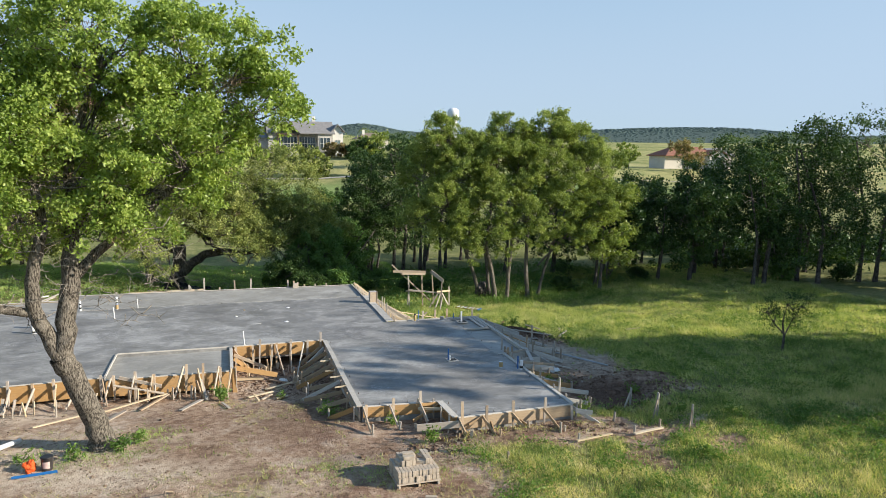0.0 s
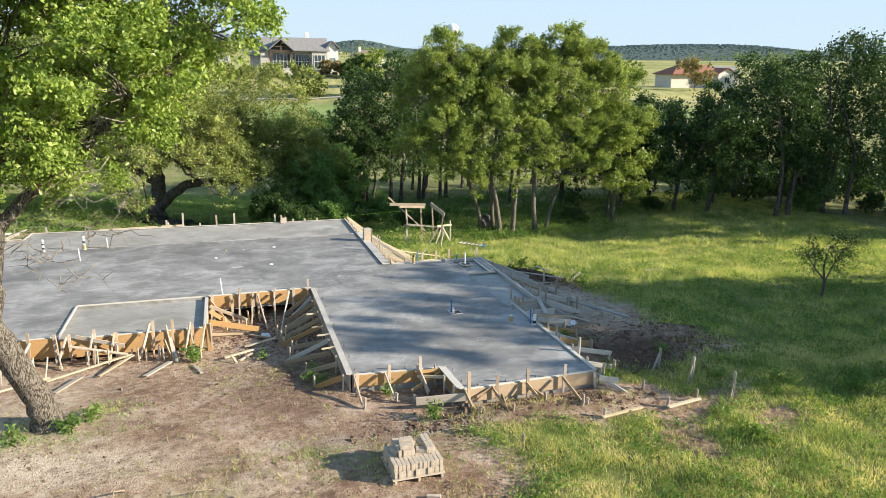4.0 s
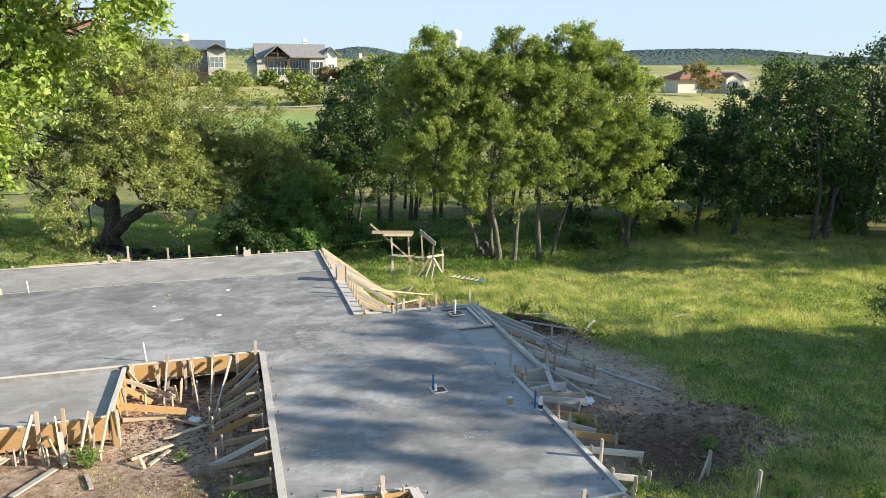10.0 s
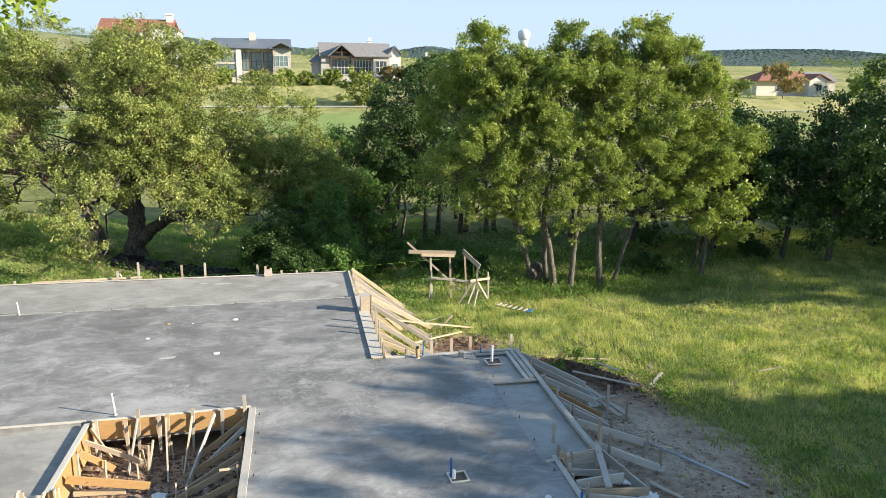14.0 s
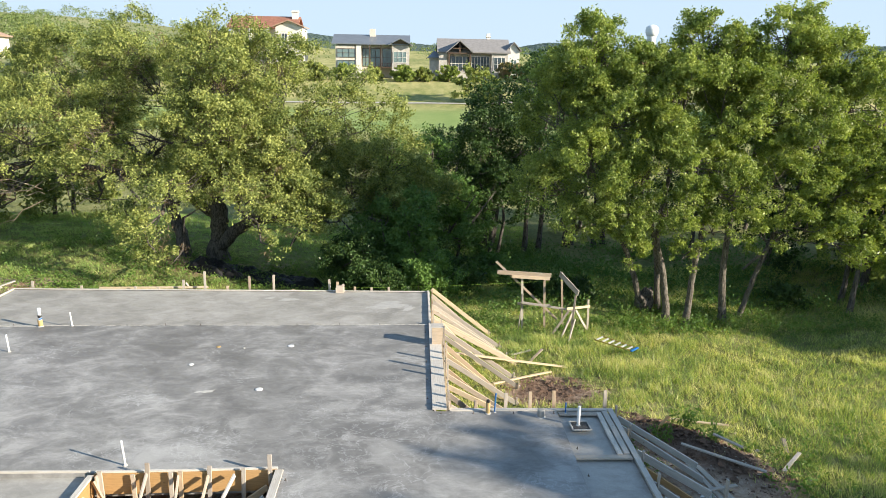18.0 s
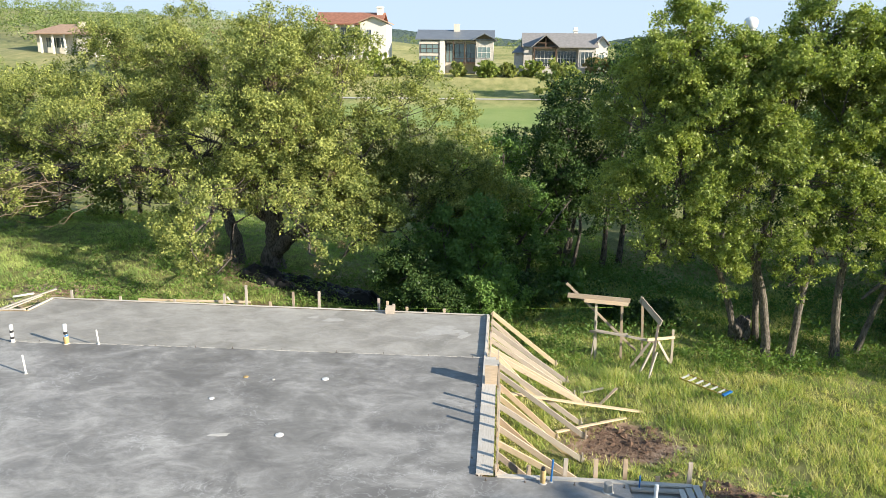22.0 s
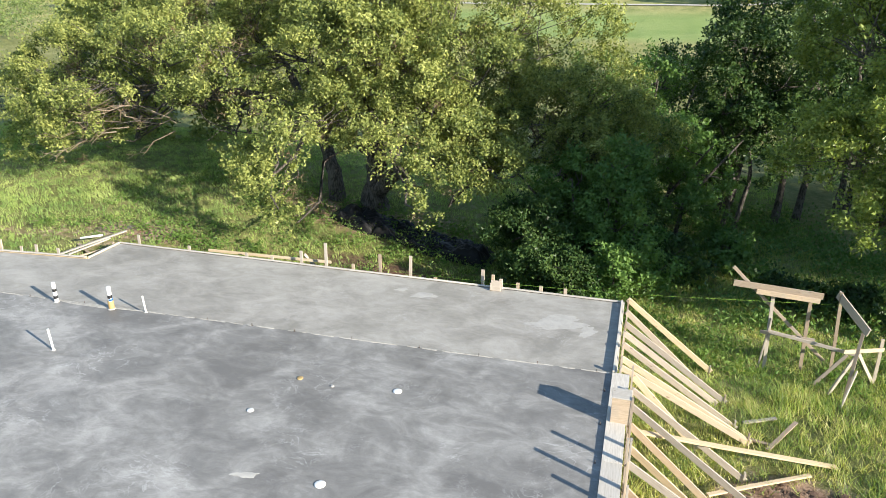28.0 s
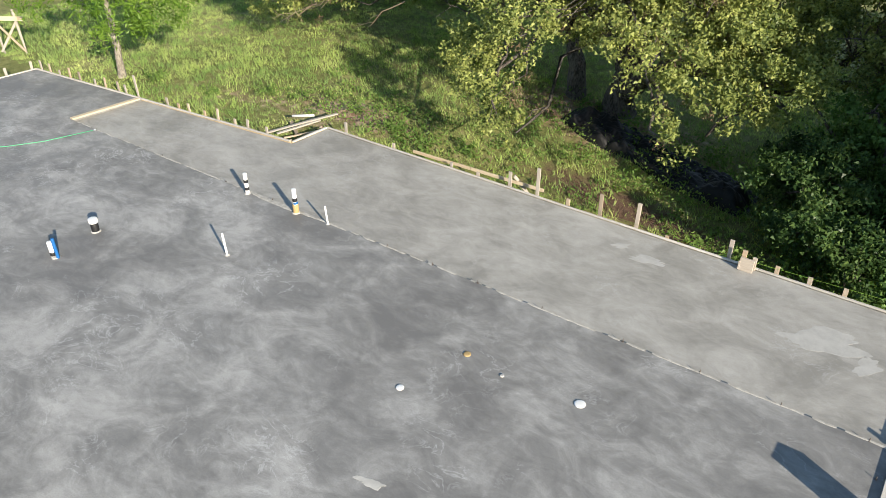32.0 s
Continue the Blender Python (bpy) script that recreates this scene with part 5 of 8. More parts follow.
# woodland behind and beside the oaks
k = 0
for x, y, h, r, leaf in ((21.6, 15.6, 7.8, 2.6, "leaf_mid"), (23.6, 17.0, 7.2, 2.6, "leaf_dark"), (26.4, 16.8, 7.0, 2.6, "leaf_dark"), (28.8, 15.0, 7.4, 2.7, "leaf_dark"), (31.5, 17.5, 8.6, 3.0, "leaf_dark"),
                         (34.5, 15.0, 10.8, 3.4, "leaf_dark"), (37.5, 12.8, 11.6, 3.8, "leaf_dark"), (41.0, 11.3, 12.2, 3.9, "leaf_dark"), (45.0, 9.5, 11.4, 3.8, "leaf_dark"), (35.5, 20.0, 10.5, 3.4, "leaf_dark"),
                         (41.0, 17.0, 11.5, 3.8, "leaf_dark"), (48.5, 13.0, 11.5, 4.0, "leaf_dark"), (26.5, 22.0, 6.8, 3.0, "leaf_dark"), (33.0, 12.6, 9.6, 3.0, "leaf_dark"), (24.5, 20.5, 6.6, 2.8, "leaf_dark"),
                         (46.0, 5.5, 10.0, 3.4, "leaf_dark"), (52.0, 6.0, 11.0, 3.8, "leaf_dark"), (30.5, 24.5, 7.6, 3.2, "leaf_dark")):
    k += 1
    wood_tree(x, y, h, r, 100 + k, leaf, 0.30 if x < 33 else 0.2, 340, stems=2, per=34, size=0.105)
for x, y, h, r, leaf in ((1.4, 24.5, 6.6, 2.3, "leaf_bright"), (3.6, 26.0, 6.9, 2.4, "leaf_bright"), (6.7, 28.2, 8.6, 2.2, "leaf_dark"), (7.6, 27.6, 10.6, 2.6, "leaf_dark"), (9.4, 26.4, 11.6, 2.8, "leaf_dark"), (11.8, 28.4, 11.2, 2.8, "leaf_dark"), (14.6, 29.4, 10.6, 2.6, "leaf_dark"),
                         (4.8, 22.6, 4.8, 1.7, "leaf_bright"), (2.2, 21.8, 3.6, 1.5, "leaf_bright"), (6.6, 25.4, 6.2, 1.9, "leaf_dark"), (18.2, 26.0, 8.4, 2.4, "leaf_dark"), (21.2, 21.9, 7.0, 2.2, "leaf_dark"),
                         (2.6, 18.3, 4.6, 1.6, "leaf_bright"), (0.6, 18.9, 4.2, 1.5, "leaf_bright"), (13.2, 33.5, 8.0, 2.6, "leaf_dark"), (17.5, 34.5, 8.4, 2.8, "leaf_dark"), (23.0, 32.0, 7.6, 2.8, "leaf_dark"), (4.6, 33.0, 6.6, 2.4, "leaf_dark")):
    k += 1
    wood_tree(x, y, h, r, 100 + k, leaf, 0.26 if h > 7 else 0.2, 330, "mulberry" if leaf == "leaf_bright" else "elm", "leafy young tree with fresh green leaves" if leaf == "leaf_bright" else "dark woodland tree with a thin trunk", per=36 if leaf == "leaf_bright" else 36, size=0.07 if leaf == "leaf_bright" else 0.085)
# west of the live oak
for x, y, h, r in ((-22.5, 27.5, 7.6, 3.6), (-28.0, 31.5, 8.0, 3.8), (-19.5, 32.0, 8.4, 3.6)):
    k += 1
    wood_tree(x, y, h, r, 100 + k, "leaf_live", 0.08, 300, "live_oak", "rounded olive-green live oak", 2, 50, 0.12)
# undergrowth below the trees
for i, (x, y, h, r) in enumerate(((1.6, 14.9, 2.2, 1.1), (3.0, 15.6, 2.5, 1.3), (0.4, 16.6, 3.2, 1.4), (-0.6, 18.0, 2.6, 1.3), (1.0, 18.6, 1.3, 1.1), (2.6, 18.8, 2.0, 1.4), (4.6, 18.6, 1.6, 1.3), (6.6, 20.2, 1.2, 1.3), (8.8, 17.4, 0.8, 1.0), (10.2, 17.2, 0.8, 1.0), (2.0, 17.0, 1.0, 1.0), (3.6, 20.6, 2.2, 1.4), (1.4, 20.8, 2.2, 1.4), (-0.4, 19.4, 1.5, 1.1),
                                  (19.4, 16.6, 0.8, 1.0), (25.5, 16.4, 0.7, 0.9), (36.0, 13.4, 1.2, 1.3), (40.0, 12.4, 1.4, 1.4), (44.0, 9.6, 1.4, 1.4), (38.0, 16.4, 1.6, 1.6))):
    rr = np.random.default_rng(800 + i)
    bl = [(rr.normal() * r * 0.35, rr.normal() * r * 0.35, h * (0.35 + 0.14 * j), r * 0.55, r * 0.5, h * 0.24) for j in range(4)]
    tree("shrub", "dark leafy shrub in the shade below the trees", at(x, y), [[(0, 0, 0, 0.03), (0.1, 0, h * 0.5, 0.02), (0, 0, h * 0.8, 0.008)], [(0.1, 0.1, 0, 0.03), (-0.3, 0.1, h * 0.7, 0.01)]],
         bl, M["leaf_bright" if i % 3 == 1 else "leaf_dark"], M["bark_live"], 75 if h < 2.1 else 150, 40, 0.085 if h < 2.1 else 0.06, 800 + i, "shrub", "undergrowth shrubs", gap=0.1, spread=0.24, lobe=0.5, three=True, wide=0.8)
# trees that stand south-east of the meadow and shade it
for x, y, h, r in ((34.0, -11.4, 12.2, 3.2), (32.2, -15.0, 13.0, 3.4), (31.0, -18.0, 12.8, 3.0), (39.0, -14.0, 14.6, 3.4), (37.0, -18.0, 14.6, 3.6), (28.5, -13.2, 9.0, 3.0), (27.0, -16.2, 7.6, 2.6), (33.5, -13.2, 12.4, 2.6), (29.0, -17.6, 9.6, 2.2), (30.0, -9.5, 8.4, 2.8), (26.6, -11.6, 7.2, 2.6), (25.8, -14.0, 6.6, 2.4), (44.0, 1.4, 12.0, 3.2), (49.5, -0.4, 13.5, 3.4), (55.0, 0.5, 12.5, 3.4)):
    k += 1
    wood_tree(x, y, h, r, 100 + k, "leaf_dark", 0.12, 130, per=34, size=0.215 if h > 9.5 else 0.3)
# pecan beside the northwest corner
tree("pecan", "young pecan with a slim straight trunk and drooping leaves", at(-21.9, 11.9), [[(0, 0, 0, 0.13), (-0.1, 0.1, 1.5, 0.11), (-0.5, 0.3, 3.6, 0.08)]],
     [(-0.6, 0.4, 3.6, 2.2, 2.0, 1.3), (1.4, 0.2, 2.9, 1.5, 1.4, 0.9), (-2.2, 0.0, 2.6, 1.4, 1.4, 0.9), (0, 0.5, 4.8, 1.6, 1.6, 1.1), (2.6, 0.4, 3.3, 1.3, 1.2, 0.6), (3.4, 0.2, 3.9, 1.3, 1.1, 0.6), (1.2, -0.4, 4.2, 1.5, 1.2, 0.7)], M["leaf_pecan"], M["bark_pale"], 190, 70, 0.09, 61, gap=0.35, spread=0.34, wide=0.3, hang=0.15)
# thin mesquite sapling in the meadow
tree("mesquite_sapling", "thin nearly bare mesquite sapling standing in tall grass", at(19.7, -4.6), [[(0, 0, 0, 0.06), (0.05, 0, 0.7, 0.05), (0.0, 0.1, 1.3, 0.035), (0.1, 0, 2.2, 0.015)], [(0.05, 0, 0.7, 0.035), (0.5, 0.1, 1.4, 0.025), (1.1, 0.1, 2.2, 0.012)], [(0.05, 0, 0.8, 0.035), (-0.5, 0, 1.3, 0.025), (-1.0, 0.1, 2.0, 0.012)]],
     [(0.1, 0, 2.2, 0.6, 0.6, 0.5), (1.0, 0, 2.1, 0.6, 0.6, 0.45), (-0.9, 0, 1.9, 0.6, 0.6, 0.45), (0.5, 0, 1.6, 0.5, 0.5, 0.4), (-0.5, 0, 1.5, 0.5, 0.5, 0.3)], M["leaf_dark"], M["bark_live"], 260, 12, 0.034, 62, gap=0.1, spread=0.2)


# ---- grass ----
def grass_field(name, label, n, x0, x1, y0, y1, h, seed, per=7, wide=0.009, keep=None, mat="grass", soil=False):
    rng = np.random.default_rng(seed)
    x, y = rng.uniform(x0, x1, n), rng.uniform(y0, y1, n)
    ok = rng.uniform(0, 1, n) > np.clip(bare_mask(x, y) * 1.35 - 0.05, 0, 0.985) * (not soil)
    ok &= ~((x > -25) & (x < 3.3) & (y > -4.6) & (y < np.where(x < -12.5, 10.5 + (x + 18.7) * 0.09 + 0.25, 12.6))) & ~((x > -0.2) & (x < 7.8) & (y > -10.3) & (y < 2.7))
    if keep is not None:
        ok &= keep(x, y, rng)
    x, y = x[ok], y[ok]
    m = len(x)
    tall = (0.5 + 0.35 * sm(wave(x, y, 0.45, 4.0), -0.4, 0.5) + 0.45 * sm(wave(x, y, 2.1, 6.0) + 0.6 * wave(x, y, 4.3, 8.0), 0.1, 0.7)) * (1 - 0.45 * bare_mask(x, y))
    z = land(x, y)
    base = np.repeat(np.stack([x, y, z], 1), per, 0)
    k = len(base)
    base[:, :2] += rng.normal(size=(k, 2)) * 0.07
    ang = rng.uniform(0, 2 * math.pi, k)
    hh = h * np.repeat(tall, per) * rng.uniform(0.5, 1.25, k)
    leanx, leany = rng.normal(size=k) * 0.38 - 0.12, rng.normal(size=k) * 0.38
    top = base + np.stack([leanx * hh, leany * hh, hh], 1)
    w = np.stack([np.cos(ang), np.sin(ang), np.zeros(k)], 1) * (wide * (0.7 + 0.6 * rng.uniform(size=k)))[:, None]
    bow = np.stack([leanx * hh * 0.25, leany * hh * 0.25, np.zeros(k)], 1)
    q = np.stack([base - w, base + w, top + bow], 1)
    ob = new(name, tris_mesh(name, q, M[mat]))
    return tagged(ob, label, "grass", kind="stuff")


def thinning(x, y, rng):
    return rng.uniform(size=len(x)) < 0.12 + 0.88 * sm(y + 0.8 * wave(x, y, 0.6, 2.0), -19.5, -15.5)


grass_field("meadow_grass", "tall yellow-green meadow grass", 52000, 3, 36, -11, 23, 0.29, 1, 7, 0.0095)
grass_field("yard_grass", "patchy green grass at the edge of bare soil", 54000, -13, 26, -21.5, -9, 0.22, 2, 7, 0.008, thinning, "yard")
grass_field("south_grass", "thin grass on the open ground to the south", 5000, -26, 32, -38, -19.6, 0.17, 7, 6, 0.014, mat="yard")
grass_field("north_grass", "green grass and weeds below the trees", 31000, -34, 10, 10.5, 34, 0.22, 3, 6, 0.011, mat="lawn")


def tufty(x, y, rng):
    w = wave(x, y, 0.9, 11.0) + 0.7 * wave(x, y, 2.4, 5.0) + 0.5 * wave(x, y, 5.2, 3.0)
    return w + 0.35 * rng.normal(size=len(x)) > 0.85 - 0.35 * (1 - sm(y, -13, -10))


grass_field("soil_tufts", "scattered small green and dry tufts on bare soil", 18000, -14, 8, -18, -4, 0.11, 5, 8, 0.006, tufty, "yard", True)


def broadleaf(name, label, n, boxes, r, h, size, seed, mat, per=16):
    """Leafy weeds scattered through the grass."""
    rng = np.random.default_rng(seed)
    cs = []
    for x0, x1, y0, y1, share in boxes:
        m = int(n * share)
        x, y = rng.uniform(x0, x1, m), rng.uniform(y0, y1, m)
        ok = (wave(x, y, 0.8, seed) + 0.7 * wave(x, y, 2.0, seed + 3) + 0.5 * rng.normal(size=m) > 0.1) & (bare_mask(x, y) < 0.6)
        cs.append(np.stack([x[ok], y[ok], land(x[ok], y[ok])], 1))
    c = np.concatenate(cs)
    k = len(c)
    s = rng.uniform(0.5, 1.4, (k, 1, 1))
    o = rng.normal(size=(k, per, 3)) * np.array([r, r, 0.0]) * s
    o[:, :, 2] = np.abs(rng.uniform(0.1, 1.0, (k, per))) * h * s[:, :, 0]
    q = leaf_quads(rng, (c[:, None, :] + o).reshape(-1, 3), size, None, 0.1, 0.5)
    return tagged(new(name, quads_mesh(name, q, M[mat])), label, "weeds", kind="stuff")


broadleaf("yard_weeds", "low leafy weeds mixed into the yard grass", 3000, ((2, 24, -17, -11, 1.0),), 0.13, 0.22, 0.045, 1, "weed")
broadleaf("meadow_weeds", "darker leafy weeds mixed into the meadow", 2600, ((8, 30, -10, 4, 1.0),), 0.16, 0.26, 0.05, 4, "weed")
broadleaf("tree_edge_weeds", "leafy green weeds along the edge of the trees", 3400, ((3.5, 22, 12.4, 16.5, 0.45), (-16, 4, 13.6, 22, 0.55)), 0.16, 0.34, 0.055, 2, "weed")
broadleaf("forest_weeds", "dark leafy undergrowth on the floor of the wood", 4200, ((0.0, 24, 15.5, 28, 1.0),), 0.3, 0.5, 0.075, 6, "leaf_bright", 14)


def near_trunk(x, y, rng):
    return rng.uniform(size=len(x)) < 0.8 * bell(x, y, -7.6, -9.3, 1.5, 0.5) + 0.7 * bell(x, y, -6.6, -8.0, 0.9, 0.5) + 0.75 * bell(x, y, -1.6, -11.6, 0.9, 0.5) + 0.8 * bell(x, y, 0.6, -12.4, 1.3, 0.7)


grass_field("trunk_grass", "small green grass patches round the post oak and the pallet", 9000, -11, 3, -14, -6.5, 0.14, 15, 7, 0.007, near_trunk, "lawn", True)


# ---- far things ----
def far_trees(name, label, pts, seed, mat, size=1.3, per=26):
    rng = np.random.default_rng(seed)
    pts = np.asarray(pts)
    n = len(pts)
    d = unit(rng.normal(size=(n, per, 3)) + np.array([0, 0, 0.5]))
    bulge = 1 + 0.22 * np.sin(d[:, :, 0] * 5 + pts[:, 3][:, None] * 9) * np.sin(d[:, :, 1] * 6 + pts[:, 0][:, None]) + 0.15 * np.sin(d[:, :, 2] * 8 + pts[:, 1][:, None])
    c = pts[:, None, :3] + d * (bulge * rng.uniform(0.72, 1.0, (n, per)))[:, :, None] * (pts[:, 3][:, None, None] * np.array([0.62, 0.62, 0.48]))
    c[:, :, 2] += pts[:, 3][:, None] * 0.5
    q = leaf_quads(rng, c.reshape(-1, 3), 1.0, None, 0.0, 0.8)
    mid = q.mean(1, keepdims=True)
    q = mid + (q - mid) * (np.repeat(pts[:, 3], per) * size * 0.28)[:, None, None]
    return tagged(new(name, tris_mesh(name, q[:, :3] + (q[:, 1:2] - q[:, 3:4]) * np.array([[[-0.3], [0.0], [-0.3]]]), M[mat])), label, "trees", kind="stuff")


def far_crowns(name, label, pts, seed, mat):
    """Far woods as many small rounded crowns, each a rough dome."""
    rng = np.random.default_rng(seed)
    pts = np.asarray(pts)
    n, k = len(pts), 4
    turn = rng.uniform(0, 2 * math.pi, (n, 1)) + np.arange(k) * 2 * math.pi / k
    size = pts[:, 3][:, None] * rng.uniform(0.4, 1.5, (n, 1))
    rings = [np.stack([r * size * np.cos(turn), r * size * np.sin(turn), z * size * rng.uniform(0.6, 1.4, (n, k))], 2) for r, z in ((1.6, -0.1), (0.85, 0.45))]
    tip = np.stack([np.zeros((n, 1)), np.zeros((n, 1)), 0.62 * size], 2)
    v = np.concatenate(rings + [tip], 1) + pts[:, None, :3]
    i = np.arange(k)
    j = (i + 1) % k
    f = np.concatenate([np.stack([i, j, j + k], 1), np.stack([i, j + k, i + k], 1), np.stack([i + k, j + k, np.full(k, 2 * k)], 1)])
    F = (f[None] + (np.arange(n) * (2 * k + 1))[:, None, None]).reshape(-1, 3)
    me = mesh_of(name, v.reshape(-1, 3).tolist(), F.tolist(), [M[mat]])
    me.polygons.foreach_set("use_smooth", np.ones(len(me.polygons), dtype=bool))
    return tagged(new(name, me), label, "trees", kind="stuff")


def scatter(n, az0, az1, r0, r1, size, seed, keep=None):
    rng = np.random.default_rng(seed)
    az, r = np.radians(rng.uniform(az0, az1, n)), np.sqrt(rng.uniform(r0 * r0, r1 * r1, n))
    x, y = r * np.sin(az), r * np.cos(az)
    ok = np.ones(n, bool) if keep is None else keep(x, y)
    x, y = x[ok], y[ok]
    return np.stack([x, y, land(x, y), size * rng.uniform(0.6, 1.3, len(x))], 1)


def clumped(x, y):
    return wave(x, y, 0.012, 1.0) + 0.5 * wave(x, y, 0.05, 2.0) > -0.15


def clear_of_house(x, y):
    return ~((np.hypot(x + 121, y - 192) < 22) | ((np.abs((x - 3.5) / np.maximum(y + 10, 1) + 0.622) < 0.075) & (y < 200)))


far_trees("west_scrub", "low green scrub covering the hillside", scatter(420, -50, -22, 105, 240, 3.2, 8, clear_of_house), 8, "leaf_far", 0.2, 160)
rng_k = np.random.default_rng(12)
kx, ky = rng_k.uniform(35, 62, 260), rng_k.uniform(19, 34, 260)
far_trees("thicket", "dense dark undergrowth filling the wood", np.stack([kx, ky, land(kx, ky) - 0.6, rng_k.uniform(1.3, 2.4, 260)], 1), 12, "leaf_dark", 0.32, 130)
# these crowns carry the haze of distance in their leaf colour
far_crowns("ridge_woods", "distant haze-tinted wooded ridge of juniper and oak", scatter(9000, -30, 60, 750, 1800, 3.0, 1), 1, "leaf_ridge")
far_trees("valley_woods", "scattered distant trees in the valley", scatter(620, -42, 60, 290, 750, 6.5, 2, clumped), 2, "leaf_far", 0.22, 120)
far_trees("west_hill_woods", "wooded hillside of mixed oak and juniper", scatter(230, -50, -17, 215, 420, 7.5, 3, clear_of_house), 3, "leaf_far", 0.15, 300)


def prism(bm, x0, x1, y0, y1, z0, z1, mat=0):
    r = bmesh.ops.create_cube(bm, size=1.0, matrix=Matrix.Translation(((x0 + x1) / 2, (y0 + y1) / 2, (z0 + z1) / 2)) @ Matrix.Diagonal((x1 - x0, y1 - y0, z1 - z0, 1)))
    return r["verts"]


def gable_bm(x0, x1, y0, y1, z, rise, over=0.5, thick=0.3, along_x=True):
    """A gable roof with thickness over a rectangle."""
    bm = bmesh.new()
    x0, x1, y0, y1 = x0 - over, x1 + over, y0 - over, y1 + over
    def sec(u0, u1):
        m = (u0 + u1) / 2
        return [(u0, z), (m, z + rise), (u1, z), (u1, z + thick), (m, z + rise + thick), (u0, z + thick)]
    if along_x:
        a = [bm.verts.new((x0, u, w)) for u, w in sec(y0, y1)]
        b = [bm.verts.new((x1, u, w)) for u, w in sec(y0, y1)]
    else:
        a = [bm.verts.new((u, y0, w)) for u, w in sec(x0, x1)]
        b = [bm.verts.new((u, y1, w)) for u, w in sec(x0, x1)]
    n = 6
    for i in range(n):
        bm.faces.new((a[i], a[(i + 1) % n], b[(i + 1) % n], b[i]))
    for f in ((a[0], a[5], a[4], a[1]), (a[1], a[4], a[3], a[2]), (b[0], b[1], b[4], b[5]), (b[1], b[2], b[3], b[4])):
        bm.faces.new(f)
    bmesh.ops.recalc_face_normals(bm, faces=bm.faces)
    return bm


def hip_bm(x0, x1, y0, y1, z, rise, over=0.6, thick=0.25):
    bm = bmesh.new()
    x0, x1, y0, y1 = x0 - over, x1 + over, y0 - over, y1 + over
    k = min(x1 - x0, y1 - y0) / 2
    lo = [bm.verts.new(p) for p in ((x0, y0, z), (x1, y0, z), (x1, y1, z), (x0, y1, z))]
    hi = [bm.verts.new((v.co.x, v.co.y, z + thick)) for v in lo]
    if x1 - x0 > y1 - y0:
        r = [bm.verts.new((x0 + k, (y0 + y1) / 2, z + rise)), bm.verts.new((x1 - k, (y0 + y1) / 2, z + rise))]
        fs = [(hi[0], hi[1], r[1], r[0]), (hi[1], hi[2], r[1]), (hi[2], hi[3], r[0], r[1]), (hi[3], hi[0], r[0])]
    else:
        r = [bm.verts.new(((x0 + x1) / 2, y0 + k, z + rise)), bm.verts.new(((x0 + x1) / 2, y1 - k, z + rise))]
        fs = [(hi[0], hi[1], r[0]), (hi[1], hi[2], r[1], r[0]), (hi[2], hi[3], r[1]), (hi[3], hi[0], r[0], r[1])]
    for i in range(4):
        fs.append((lo[i], lo[(i + 1) % 4], hi[(i + 1) % 4], hi[i]))
    fs.append(lo[::-1])
    for f in fs:
        bm.faces.new(f)
    bmesh.ops.recalc_face_normals(bm, faces=bm.faces)
    return bm


def house_part(h, name, mat, *boxes, label=""):
    bm = bmesh.new()
    for b in boxes:
        prism(bm, *b)
    return part(name, bm, M[mat], h, label)


def window(h, x0, x1, y, z0, z1, cols=1, rows=1, glass="pane", frame_mat="white_wall", axis_x=True, sign=-1):
    """A window in a wall: frame, bars and glass."""
    w = new("window")
    w.parent = h
    bars, f = bmesh.new(), 0.10
    d0, d1 = sorted((y + sign * 0.02, y + sign * 0.16))
    g0, g1 = sorted((y + sign * 0.03, y + sign * 0.07))
    def bx(bm, a0, a1, e0, e1, c0, c1):
        if axis_x:
            prism(bm, a0, a1, e0, e1, c0, c1)
        else:
            prism(bm, e0, e1, a0, a1, c0, c1)
    for i in range(cols + 1):
        u = x0 + (x1 - x0) * i / cols
        bx(bars, u - f / 2, u + f / 2, d0, d1, z0, z1)
    for j in range(rows + 1):
        v = z0 + (z1 - z0) * j / rows
        bx(bars, x0, x1, d0 + 0.003, d1 - 0.003, v - f / 2, v + f / 2)
    part("window_frame", bars, M[frame_mat], w)
    for i in range(cols):
        pane = bmesh.new()
        bx(pane, x0 + (x1 - x0) * i / cols + f / 2, x0 + (x1 - x0) * (i + 1) / cols - f / 2, g0, g1, z0 + f / 2, z1 - f / 2)
        part("pane", pane, M[glass], w)
    return w


def gable_wall(h, x0, x1, y0, y1, z, rise, mat):
    bm = bmesh.new()
    a = [bm.verts.new(p) for p in ((x0, y0, z), (x1, y0, z), ((x0 + x1) / 2, y0, z + rise))]
    b = [bm.verts.new((v.co.x, y1, v.co.z)) for v in a]
    bm.faces.new(a)
    bm.faces.new(b[::-1])
    for i in range(3):
        bm.faces.new((a[i], b[i], b[(i + 1) % 3], a[(i + 1) % 3]))
    bmesh.ops.recalc_face_normals(bm, faces=bm.faces)
    return part("gable", bm, M[mat], h)


